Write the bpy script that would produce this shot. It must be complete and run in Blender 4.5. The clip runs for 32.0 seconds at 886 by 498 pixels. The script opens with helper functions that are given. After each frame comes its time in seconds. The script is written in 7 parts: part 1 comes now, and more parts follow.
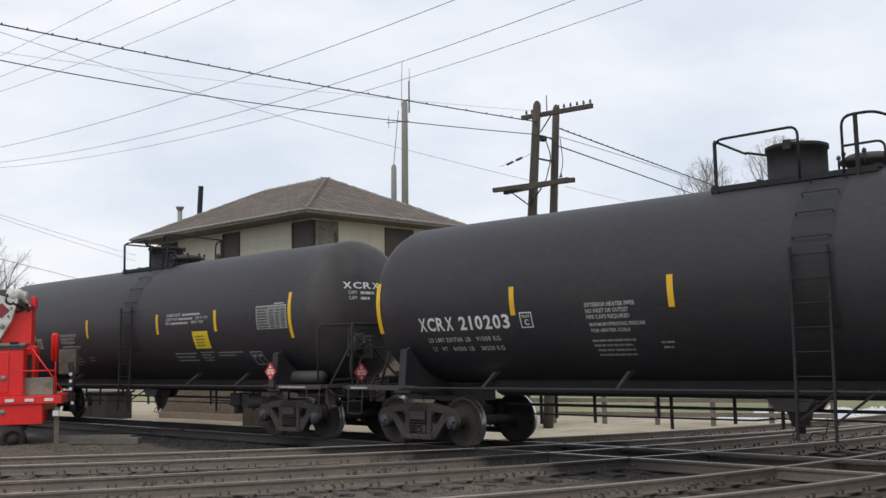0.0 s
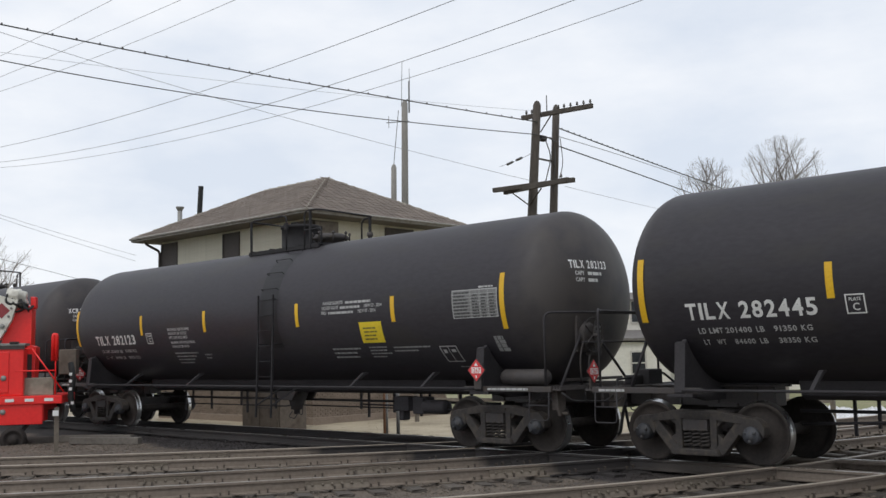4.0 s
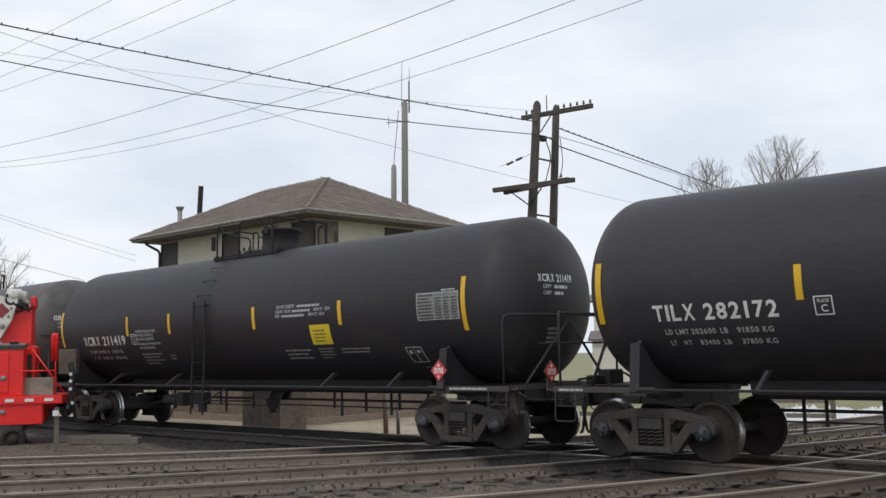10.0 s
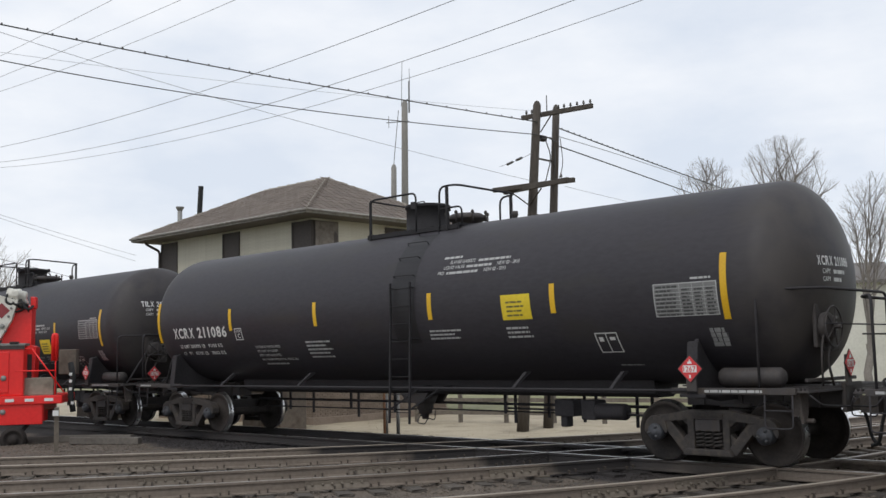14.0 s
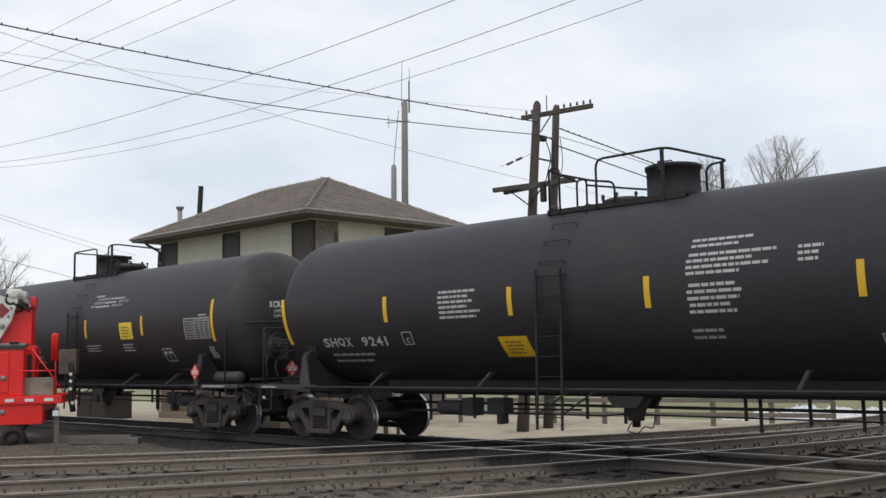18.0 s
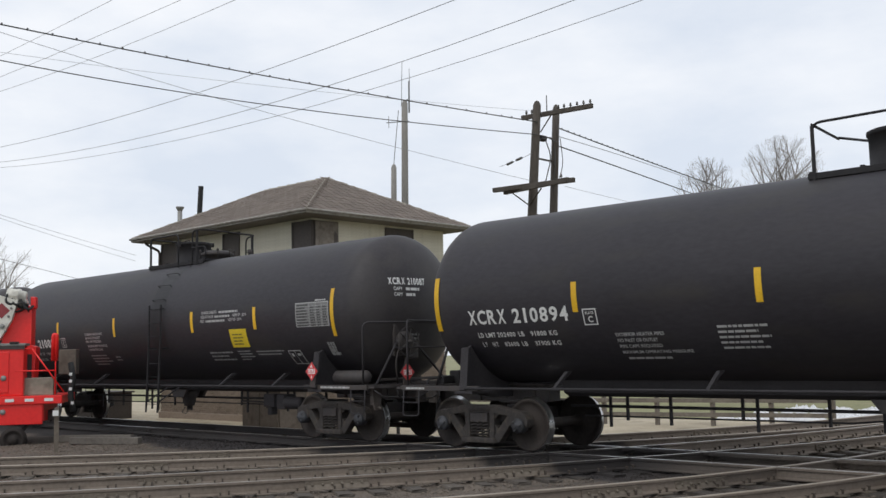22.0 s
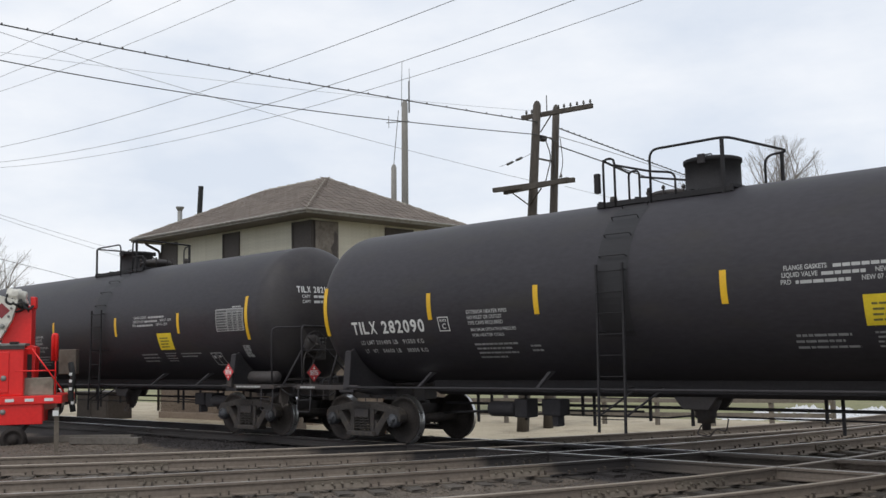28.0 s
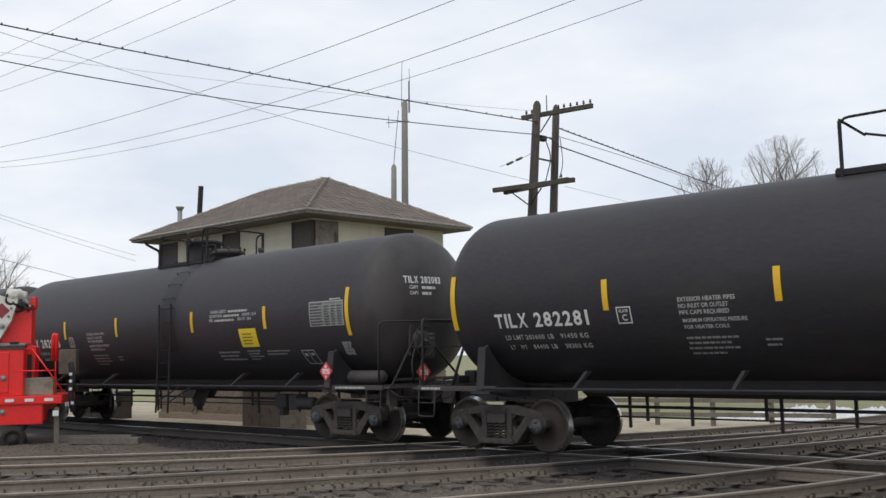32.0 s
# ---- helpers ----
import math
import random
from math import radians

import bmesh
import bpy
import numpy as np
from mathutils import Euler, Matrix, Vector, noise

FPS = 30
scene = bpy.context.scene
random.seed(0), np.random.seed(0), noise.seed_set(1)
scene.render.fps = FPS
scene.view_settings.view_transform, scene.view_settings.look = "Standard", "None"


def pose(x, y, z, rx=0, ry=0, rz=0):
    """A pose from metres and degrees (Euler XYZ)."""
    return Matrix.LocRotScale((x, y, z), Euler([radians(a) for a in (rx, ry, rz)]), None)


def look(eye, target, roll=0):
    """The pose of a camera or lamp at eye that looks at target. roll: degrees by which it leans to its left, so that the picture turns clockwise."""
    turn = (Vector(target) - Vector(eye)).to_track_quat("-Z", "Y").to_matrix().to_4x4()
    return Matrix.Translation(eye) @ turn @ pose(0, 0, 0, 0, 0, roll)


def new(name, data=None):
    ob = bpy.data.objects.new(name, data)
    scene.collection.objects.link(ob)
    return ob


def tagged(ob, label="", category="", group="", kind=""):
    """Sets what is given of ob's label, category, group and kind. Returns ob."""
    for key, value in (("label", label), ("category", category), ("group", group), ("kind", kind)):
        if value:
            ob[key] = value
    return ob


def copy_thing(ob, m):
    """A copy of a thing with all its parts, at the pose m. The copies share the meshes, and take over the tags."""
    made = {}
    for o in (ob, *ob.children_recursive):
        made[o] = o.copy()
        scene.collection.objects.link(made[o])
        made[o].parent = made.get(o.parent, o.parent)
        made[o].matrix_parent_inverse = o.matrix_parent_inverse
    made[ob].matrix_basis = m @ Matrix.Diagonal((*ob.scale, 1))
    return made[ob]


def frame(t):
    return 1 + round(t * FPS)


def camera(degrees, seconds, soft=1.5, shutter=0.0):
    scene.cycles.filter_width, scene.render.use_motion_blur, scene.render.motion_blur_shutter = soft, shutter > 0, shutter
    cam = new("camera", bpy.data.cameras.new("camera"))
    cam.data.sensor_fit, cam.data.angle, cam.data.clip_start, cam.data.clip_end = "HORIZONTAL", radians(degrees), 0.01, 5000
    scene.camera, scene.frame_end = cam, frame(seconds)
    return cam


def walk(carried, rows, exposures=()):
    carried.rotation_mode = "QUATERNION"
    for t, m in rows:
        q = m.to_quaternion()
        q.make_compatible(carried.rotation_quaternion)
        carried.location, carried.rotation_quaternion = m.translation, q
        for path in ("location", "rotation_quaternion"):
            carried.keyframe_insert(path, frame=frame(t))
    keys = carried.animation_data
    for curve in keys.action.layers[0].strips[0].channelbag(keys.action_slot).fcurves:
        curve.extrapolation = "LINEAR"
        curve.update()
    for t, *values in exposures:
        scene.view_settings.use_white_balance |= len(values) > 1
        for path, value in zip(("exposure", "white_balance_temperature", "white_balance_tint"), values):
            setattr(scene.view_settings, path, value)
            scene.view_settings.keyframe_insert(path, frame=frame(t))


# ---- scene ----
# The camera stands on a tripod beside the tracks; the train's track lies along the x axis, rail tops at z = 0.
EYE = Vector((0.0, -14.735, 1.70))
YAW, PITCH, ROLL = radians(43.18), radians(5.97), -1.22
AIM = EYE + Vector((-math.sin(YAW) * math.cos(PITCH), math.cos(YAW) * math.cos(PITCH), math.sin(PITCH)))
cam = camera(47.36, 32.0, soft=1.5)
STAND = look(EYE, AIM, ROLL)
walk(cam, [(0.0, STAND), (32.0, STAND)])

# ---- overcast sky, one broad sun ----
scene.view_settings.exposure = 0.0
world = bpy.data.worlds.new("overcast_sky")
scene.world = world
world.use_nodes = True
wn, wl = world.node_tree.nodes, world.node_tree.links
sky = wn.new("ShaderNodeTexSky")
sky.sky_type, sky.sun_disc = "NISHITA", False
sky.sun_elevation, sky.sun_rotation = radians(48), radians(200)
coord = wn.new("ShaderNodeTexCoord")
stretch = wn.new("ShaderNodeMapping")
stretch.inputs["Scale"].default_value = (1.0, 1.0, 2.6)
cloud = wn.new("ShaderNodeTexNoise")
cloud.inputs["Scale"].default_value, cloud.inputs["Detail"].default_value, cloud.inputs["Roughness"].default_value = 3.4, 7.0, 0.55
ramp = wn.new("ShaderNodeValToRGB")
ramp.color_ramp.elements[0].position, ramp.color_ramp.elements[1].position = 0.36, 0.66
ramp.color_ramp.elements[0].color = (7.5, 8.15, 9.2, 1)
ramp.color_ramp.elements[1].color = (9.7, 9.95, 10.4, 1)
veil = wn.new("ShaderNodeMix")
veil.data_type = "RGBA"
veil.inputs[0].default_value = 0.93
wl.new(coord.outputs["Generated"], stretch.inputs["Vector"])
wl.new(stretch.outputs["Vector"], cloud.inputs["Vector"])
wl.new(cloud.outputs["Fac"], ramp.inputs["Fac"])
wl.new(sky.outputs["Color"], veil.inputs[6])
wl.new(ramp.outputs["Color"], veil.inputs[7])
wl.new(veil.outputs[2], wn["Background"].inputs["Color"])
wn["Background"].inputs["Strength"].default_value = 0.1
sun = new("sun", bpy.data.lights.new("sun", "SUN"))
sun.data.energy, sun.data.angle, sun.data.color = 0.9, radians(18), (1.0, 0.97, 0.92)
sun.matrix_world = look((-10, -30, 40), (-18, 2, 0))


# ---- materials ----
def material(name, dark, light, rough=0.7, metal=0.0, fine=30.0, coarse=2.0, bump=0.15, spread=0.0, stretch_to=(1, 1, 1), spec=0.5, dirt=None, dirt_at=(0.55, 0.75)):
    """A surface with grain and blotches; spread varies the tone from object to object, dirt lays a stain colour over it."""
    m = bpy.data.materials.new(name)
    m.use_nodes = True
    n, l = m.node_tree.nodes, m.node_tree.links
    bsdf = n["Principled BSDF"]
    co = n.new("ShaderNodeTexCoord")
    mp = n.new("ShaderNodeMapping")
    mp.inputs["Scale"].default_value = stretch_to
    l.new(co.outputs["Object"], mp.inputs["Vector"])
    n1, n2 = n.new("ShaderNodeTexNoise"), n.new("ShaderNodeTexNoise")
    n1.inputs["Scale"].default_value, n1.inputs["Detail"].default_value = fine, 6
    n2.inputs["Scale"].default_value, n2.inputs["Detail"].default_value = coarse, 5
    for t in (n1, n2):
        l.new(mp.outputs["Vector"], t.inputs["Vector"])
    add = n.new("ShaderNodeMath")
    add.operation = "ADD"
    l.new(n1.outputs["Fac"], add.inputs[0])
    l.new(n2.outputs["Fac"], add.inputs[1])
    last = add.outputs[0]
    if spread:
        info = n.new("ShaderNodeObjectInfo")
        sc = n.new("ShaderNodeMath")
        sc.operation, sc.inputs[1].default_value, sc.inputs[2].default_value = "MULTIPLY_ADD", spread, -spread / 2
        l.new(info.outputs["Random"], sc.inputs[0])
        ad2 = n.new("ShaderNodeMath")
        ad2.operation = "ADD"
        l.new(last, ad2.inputs[0])
        l.new(sc.outputs[0], ad2.inputs[1])
        last = ad2.outputs[0]
    rng = n.new("ShaderNodeMapRange")
    rng.inputs["From Min"].default_value, rng.inputs["From Max"].default_value = 0.65, 1.35
    l.new(last, rng.inputs["Value"])
    mix = n.new("ShaderNodeMix")
    mix.data_type = "RGBA"
    mix.inputs[6].default_value, mix.inputs[7].default_value = (*dark, 1), (*light, 1)
    l.new(rng.outputs[0], mix.inputs[0])
    colour = mix.outputs[2]
    if dirt:
        n3 = n.new("ShaderNodeTexNoise")
        n3.inputs["Scale"].default_value, n3.inputs["Detail"].default_value = coarse * 2.3, 8
        l.new(mp.outputs["Vector"], n3.inputs["Vector"])
        r3 = n.new("ShaderNodeMapRange")
        r3.inputs["From Min"].default_value, r3.inputs["From Max"].default_value = dirt_at
        l.new(n3.outputs["Fac"], r3.inputs["Value"])
        mx = n.new("ShaderNodeMix")
        mx.data_type = "RGBA"
        l.new(r3.outputs[0], mx.inputs[0])
        l.new(colour, mx.inputs[6])
        mx.inputs[7].default_value = (*dirt, 1)
        colour = mx.outputs[2]
    l.new(colour, bsdf.inputs["Base Color"])
    rr = n.new("ShaderNodeMapRange")
    rr.inputs["To Min"].default_value, rr.inputs["To Max"].default_value = max(rough - 0.12, 0.05), min(rough + 0.12, 1)
    l.new(n2.outputs["Fac"], rr.inputs["Value"])
    l.new(rr.outputs[0], bsdf.inputs["Roughness"])
    bsdf.inputs["Metallic"].default_value = metal
    bsdf.inputs["Specular IOR Level"].default_value = spec
    if bump:
        b = n.new("ShaderNodeBump")
        b.inputs["Strength"].default_value, b.inputs["Distance"].default_value = bump, 0.02
        l.new(n1.outputs["Fac"], b.inputs["Height"])
        l.new(b.outputs["Normal"], bsdf.inputs["Normal"])
    return m


def darken_by_track(m, lo, hi):
    """Lays near-black over a material along the train's track and where the tracks cross."""
    n, l = m.node_tree.nodes, m.node_tree.links
    bsdf = n["Principled BSDF"]
    co, sep, wob = n.new("ShaderNodeNewGeometry"), n.new("ShaderNodeSeparateXYZ"), n.new("ShaderNodeTexNoise")
    wob.inputs["Scale"].default_value, wob.inputs["Detail"].default_value = 0.9, 6
    l.new(co.outputs["Position"], sep.inputs[0])
    l.new(co.outputs["Position"], wob.inputs["Vector"])

    def calc(op, a, b):
        k = n.new("ShaderNodeMath")
        k.operation = op
        for i, v in enumerate((a, b)):
            if isinstance(v, float):
                k.inputs[i].default_value = v
            else:
                l.new(v, k.inputs[i])
        return k.outputs[0]

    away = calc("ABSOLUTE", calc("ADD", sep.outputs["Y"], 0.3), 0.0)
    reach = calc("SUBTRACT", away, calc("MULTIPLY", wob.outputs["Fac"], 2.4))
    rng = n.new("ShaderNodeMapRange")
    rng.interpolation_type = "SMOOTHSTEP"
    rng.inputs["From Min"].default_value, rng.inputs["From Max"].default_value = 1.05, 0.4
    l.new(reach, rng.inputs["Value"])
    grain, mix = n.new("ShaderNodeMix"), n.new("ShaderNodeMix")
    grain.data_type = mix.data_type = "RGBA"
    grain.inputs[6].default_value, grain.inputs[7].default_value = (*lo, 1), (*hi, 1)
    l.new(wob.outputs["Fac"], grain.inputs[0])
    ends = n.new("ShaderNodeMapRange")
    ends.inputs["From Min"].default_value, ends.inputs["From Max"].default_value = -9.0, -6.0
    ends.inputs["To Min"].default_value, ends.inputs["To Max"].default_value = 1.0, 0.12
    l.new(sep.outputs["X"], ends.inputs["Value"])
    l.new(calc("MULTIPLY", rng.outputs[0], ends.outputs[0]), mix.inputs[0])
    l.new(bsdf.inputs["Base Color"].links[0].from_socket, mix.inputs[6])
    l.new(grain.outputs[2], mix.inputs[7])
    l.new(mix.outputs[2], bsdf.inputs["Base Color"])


M_TANK = material("black_tank_paint", (0.0246, 0.0223, 0.0262), (0.041, 0.0375, 0.0432), 0.53, fine=14, coarse=0.7, bump=0.01, spread=0.4, spec=0.32, stretch_to=(0.5, 1, 1.4), dirt=(0.041, 0.037, 0.034), dirt_at=(0.52, 0.85))
def head_dirt(m, tone):
    """Brown brake dust thrown up on a tank's two heads."""
    n, l = m.node_tree.nodes, m.node_tree.links
    bsdf = n["Principled BSDF"]
    co, sep, spots = n.new("ShaderNodeTexCoord"), n.new("ShaderNodeSeparateXYZ"), n.new("ShaderNodeTexNoise")
    spots.inputs["Scale"].default_value, spots.inputs["Detail"].default_value = 1.6, 7
    l.new(co.outputs["Object"], sep.inputs[0])
    l.new(co.outputs["Object"], spots.inputs["Vector"])
    mid = n.new("ShaderNodeMath")
    mid.operation, mid.inputs[1].default_value = "SUBTRACT", 7.7
    l.new(sep.outputs["X"], mid.inputs[0])
    far = n.new("ShaderNodeMath")
    far.operation = "ABSOLUTE"
    l.new(mid.outputs[0], far.inputs[0])
    reach, patchy, both, mix = n.new("ShaderNodeMapRange"), n.new("ShaderNodeMapRange"), n.new("ShaderNodeMath"), n.new("ShaderNodeMix")
    reach.inputs["From Min"].default_value, reach.inputs["From Max"].default_value = 7.25, 7.95
    patchy.inputs["From Min"].default_value, patchy.inputs["From Max"].default_value = 0.26, 0.58
    patchy.inputs["To Max"].default_value = 0.8
    both.operation, mix.data_type = "MULTIPLY", "RGBA"
    l.new(far.outputs[0], reach.inputs["Value"])
    l.new(spots.outputs["Fac"], patchy.inputs["Value"])
    l.new(reach.outputs[0], both.inputs[0])
    l.new(patchy.outputs[0], both.inputs[1])
    info, much, dusty = n.new("ShaderNodeObjectInfo"), n.new("ShaderNodeMapRange"), n.new("ShaderNodeMath")
    much.inputs["To Min"].default_value, much.inputs["To Max"].default_value, dusty.operation = 0.25, 1.0, "MULTIPLY"
    l.new(info.outputs["Random"], much.inputs["Value"])
    l.new(both.outputs[0], dusty.inputs[0])
    l.new(much.outputs[0], dusty.inputs[1])
    l.new(dusty.outputs[0], mix.inputs[0])
    l.new(bsdf.inputs["Base Color"].links[0].from_socket, mix.inputs[6])
    mix.inputs[7].default_value = (*tone, 1)
    l.new(mix.outputs[2], bsdf.inputs["Base Color"])


head_dirt(M_TANK, (0.076, 0.067, 0.061))
M_TANK_GREY = material("charcoal_tank_paint", (0.032, 0.0303, 0.033), (0.052, 0.0495, 0.0535), 0.48, spec=0.44, fine=14, coarse=0.7, bump=0.01, spread=0.3, stretch_to=(0.5, 1, 1.4), dirt=(0.06, 0.056, 0.05), dirt_at=(0.55, 0.85))
head_dirt(M_TANK_GREY, (0.125, 0.115, 0.105))
M_FRAME = material("grimy_black_steel", (0.036, 0.0315, 0.0315), (0.064, 0.0555, 0.0535), 0.68, fine=22, coarse=3, bump=0.12, dirt=(0.06, 0.047, 0.037), dirt_at=(0.5, 0.8))
M_TRUCK = material("dusty_cast_steel", (0.027, 0.0235, 0.022), (0.057, 0.049, 0.0445), 0.8, fine=35, coarse=4, bump=0.25, spread=0.35, dirt=(0.085, 0.068, 0.052), dirt_at=(0.5, 0.8))
M_TRUCK_RUST = material("rusty_cast_steel", (0.036, 0.026, 0.019), (0.078, 0.052, 0.036), 0.85, fine=30, coarse=4, bump=0.3, dirt=(0.05, 0.045, 0.04), dirt_at=(0.5, 0.75))
M_WHEEL = material("brown_wheel_steel", (0.022, 0.0192, 0.018), (0.048, 0.0395, 0.035), 0.78, spec=0.25, fine=20, coarse=4, bump=0.1, spread=0.5)
M_TREAD = material("polished_tread_steel", (0.52, 0.52, 0.52), (0.68, 0.68, 0.68), 0.3, metal=1.0, fine=40, coarse=6, bump=0.02)
M_CAP_BLUE = material("bluish_bearing_cap", (0.03, 0.031, 0.035), (0.056, 0.059, 0.068), 0.6, fine=30, coarse=6, bump=0.1, spread=1.0, dirt=(0.05, 0.045, 0.04), dirt_at=(0.5, 0.7))
M_RUSTY_BRACKET = material("worn_bracket_steel", (0.06, 0.05, 0.044), (0.12, 0.1, 0.088), 0.8, fine=25, coarse=4, bump=0.2)
M_PIPE = material("black_pipe", (0.03, 0.0278, 0.03), (0.05, 0.046, 0.049), 0.75, fine=30, coarse=4, bump=0.05, spec=0.3)
M_LADDER = material("flat_black_ladder", (0.021, 0.0198, 0.0215), (0.035, 0.0335, 0.0355), 0.8, fine=30, coarse=4, bump=0.05, spec=0.25)
M_STENCIL = material("worn_stencil_white", (0.34, 0.34, 0.33), (0.5, 0.5, 0.49), 0.65, fine=60, coarse=5, bump=0)
M_WHITE = material("white_lettering", (0.55, 0.55, 0.53), (0.74, 0.74, 0.72), 0.6, fine=60, coarse=5, bump=0)
M_FADED = material("faded_lettering", (0.18, 0.18, 0.18), (0.37, 0.37, 0.36), 0.7, fine=60, coarse=4, bump=0)
M_YELLOW = material("amber_reflective_tape", (0.62, 0.36, 0.012), (0.78, 0.48, 0.02), 0.45, fine=30, coarse=3, bump=0, spread=0.4)
M_LEMON = material("lemon_panel", (0.66, 0.485, 0.022), (0.8, 0.61, 0.035), 0.55, fine=25, coarse=4, bump=0, spread=0.3)
M_INK = material("dark_print", (0.1, 0.09, 0.03), (0.2, 0.17, 0.05), 0.6, bump=0)
M_PLACARD = material("red_placard", (0.55, 0.03, 0.04), (0.7, 0.06, 0.06), 0.5, fine=30, coarse=5, bump=0)
M_TABLE = material("grey_data_panel", (0.15, 0.15, 0.15), (0.215, 0.215, 0.21), 0.6, fine=50, coarse=6, bump=0)
M_RAIL = material("weathered_rail_steel", (0.152, 0.122, 0.097), (0.234, 0.193, 0.156), 0.75, fine=18, coarse=2, bump=0.15)
M_RAILTOP = material("worn_rail_head", (0.42, 0.4, 0.37), (0.58, 0.56, 0.53), 0.36, metal=0.7, fine=25, coarse=1.2, bump=0.02)
M_RAILTOP_DULL = material("dull_rail_head", (0.26, 0.22, 0.175), (0.39, 0.335, 0.275), 0.5, fine=25, coarse=1.2, bump=0.05)
M_TIE = material("weathered_tie", (0.05, 0.043, 0.036), (0.13, 0.11, 0.092), 0.9, fine=12, coarse=2, bump=0.5, spread=0.5, stretch_to=(1, 6, 6))
M_BALLAST = material("ballast", (0.084, 0.0672, 0.0535), (0.182, 0.148, 0.117), 0.95, fine=22, coarse=1.2, bump=0.9, dirt=(0.06, 0.05, 0.042), dirt_at=(0.5, 0.75))
M_STONE = material("ballast_stone", (0.094, 0.076, 0.062), (0.218, 0.18, 0.144), 0.95, fine=6, coarse=0.9, bump=0.3)
darken_by_track(M_BALLAST, (0.018, 0.0153, 0.0155), (0.043, 0.0365, 0.0355))
darken_by_track(M_STONE, (0.02, 0.017, 0.017), (0.05, 0.0425, 0.041))
darken_by_track(M_TIE, (0.014, 0.012, 0.012), (0.034, 0.029, 0.027))
darken_by_track(M_RAIL, (0.018, 0.016, 0.016), (0.042, 0.036, 0.034))
M_RAIL_BAR = material("weathered_bar_steel", (0.11, 0.09, 0.07), (0.2, 0.168, 0.132), 0.75, fine=18, coarse=2, bump=0.15, spread=0.3)
darken_by_track(M_RAIL_BAR, (0.018, 0.016, 0.016), (0.042, 0.036, 0.034))
M_RAILTOP_MAIN = material("main_rail_head", (0.42, 0.41, 0.41), (0.58, 0.57, 0.57), 0.3, metal=0.9, fine=25, coarse=1.2, bump=0.01)
M_GRAVEL = material("pale_gravel", (0.34, 0.285, 0.2), (0.5, 0.43, 0.315), 0.95, fine=14, coarse=0.5, bump=0.4, dirt=(0.25, 0.21, 0.15), dirt_at=(0.5, 0.75))
M_GRASS = material("winter_grass", (0.15, 0.15, 0.07), (0.3, 0.29, 0.15), 0.95, fine=8, coarse=0.2, bump=0.6, dirt=(0.3, 0.26, 0.17), dirt_at=(0.5, 0.8))
M_SNOW = material("old_snow", (0.55, 0.55, 0.55), (0.8, 0.8, 0.82), 0.8, fine=9, coarse=1, bump=0.5)
M_CREAM = material("cream_siding", (0.5, 0.465, 0.37), (0.63, 0.595, 0.485), 0.75, fine=18, coarse=1.2, bump=0.05, spread=0.15, dirt=(0.42, 0.38, 0.29), dirt_at=(0.55, 0.85))
M_BOARDED = material("dark_window_board", (0.045, 0.037, 0.033), (0.085, 0.07, 0.062), 0.7, fine=14, coarse=2, bump=0.1)
M_TRIM = material("weathered_white_trim", (0.42, 0.4, 0.36), (0.6, 0.58, 0.53), 0.7, fine=15, coarse=2, bump=0.1, dirt=(0.28, 0.25, 0.2), dirt_at=(0.5, 0.75))
M_SOFFIT = material("soffit_boards", (0.10, 0.09, 0.075), (0.17, 0.15, 0.125), 0.85, fine=15, coarse=2, bump=0.1)
M_SHINGLE = material("brown_grey_shingle", (0.12, 0.104, 0.082), (0.2, 0.175, 0.14), 0.95, fine=20, coarse=0.8, bump=0.4, spread=0.45)
M_BRICK = material("brown_brick", (0.16, 0.122, 0.092), (0.26, 0.205, 0.16), 0.9, fine=14, coarse=2, bump=0.2, spread=0.7)
M_CONCRETE = material("stained_concrete", (0.21, 0.2, 0.155), (0.34, 0.32, 0.26), 0.9, fine=12, coarse=1.2, bump=0.2, dirt=(0.12, 0.11, 0.085), dirt_at=(0.5, 0.72))
M_POLE = material("weathered_pole", (0.045, 0.038, 0.032), (0.105, 0.09, 0.075), 0.95, fine=12, coarse=1.5, bump=0.4, stretch_to=(4, 4, 0.4))
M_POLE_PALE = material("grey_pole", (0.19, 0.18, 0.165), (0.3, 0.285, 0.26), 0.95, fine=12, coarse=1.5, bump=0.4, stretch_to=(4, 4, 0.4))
M_WIRE = material("wire", (0.06, 0.06, 0.06), (0.1, 0.1, 0.1), 0.6, bump=0)
M_WIRE_MID = material("grey_wire", (0.15, 0.15, 0.155), (0.22, 0.22, 0.225), 0.5, bump=0)
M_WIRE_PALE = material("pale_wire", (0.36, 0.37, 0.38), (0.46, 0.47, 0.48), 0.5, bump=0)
M_GLASSY = material("insulator_glaze", (0.04, 0.035, 0.03), (0.09, 0.08, 0.07), 0.25, bump=0)
M_BARK = material("winter_bark", (0.17, 0.15, 0.135), (0.3, 0.27, 0.245), 0.95, fine=20, coarse=2, bump=0.3)
M_RED = material("truck_red_paint", (0.78, 0.016, 0.015), (0.9, 0.03, 0.026), 0.35, fine=12, coarse=1.5, bump=0.01)
M_MAROON = material("maroon_emblem_paint", (0.22, 0.03, 0.035), (0.32, 0.05, 0.055), 0.5, fine=12, coarse=2, bump=0.01)
M_BOOM = material("white_boom_paint", (0.58, 0.56, 0.49), (0.76, 0.74, 0.67), 0.45, fine=12, coarse=2, bump=0.03, dirt=(0.35, 0.32, 0.27), dirt_at=(0.56, 0.8))
M_STEEL = material("bare_grey_steel", (0.2, 0.2, 0.19), (0.34, 0.33, 0.31), 0.55, metal=0.4, fine=25, coarse=3, bump=0.1)
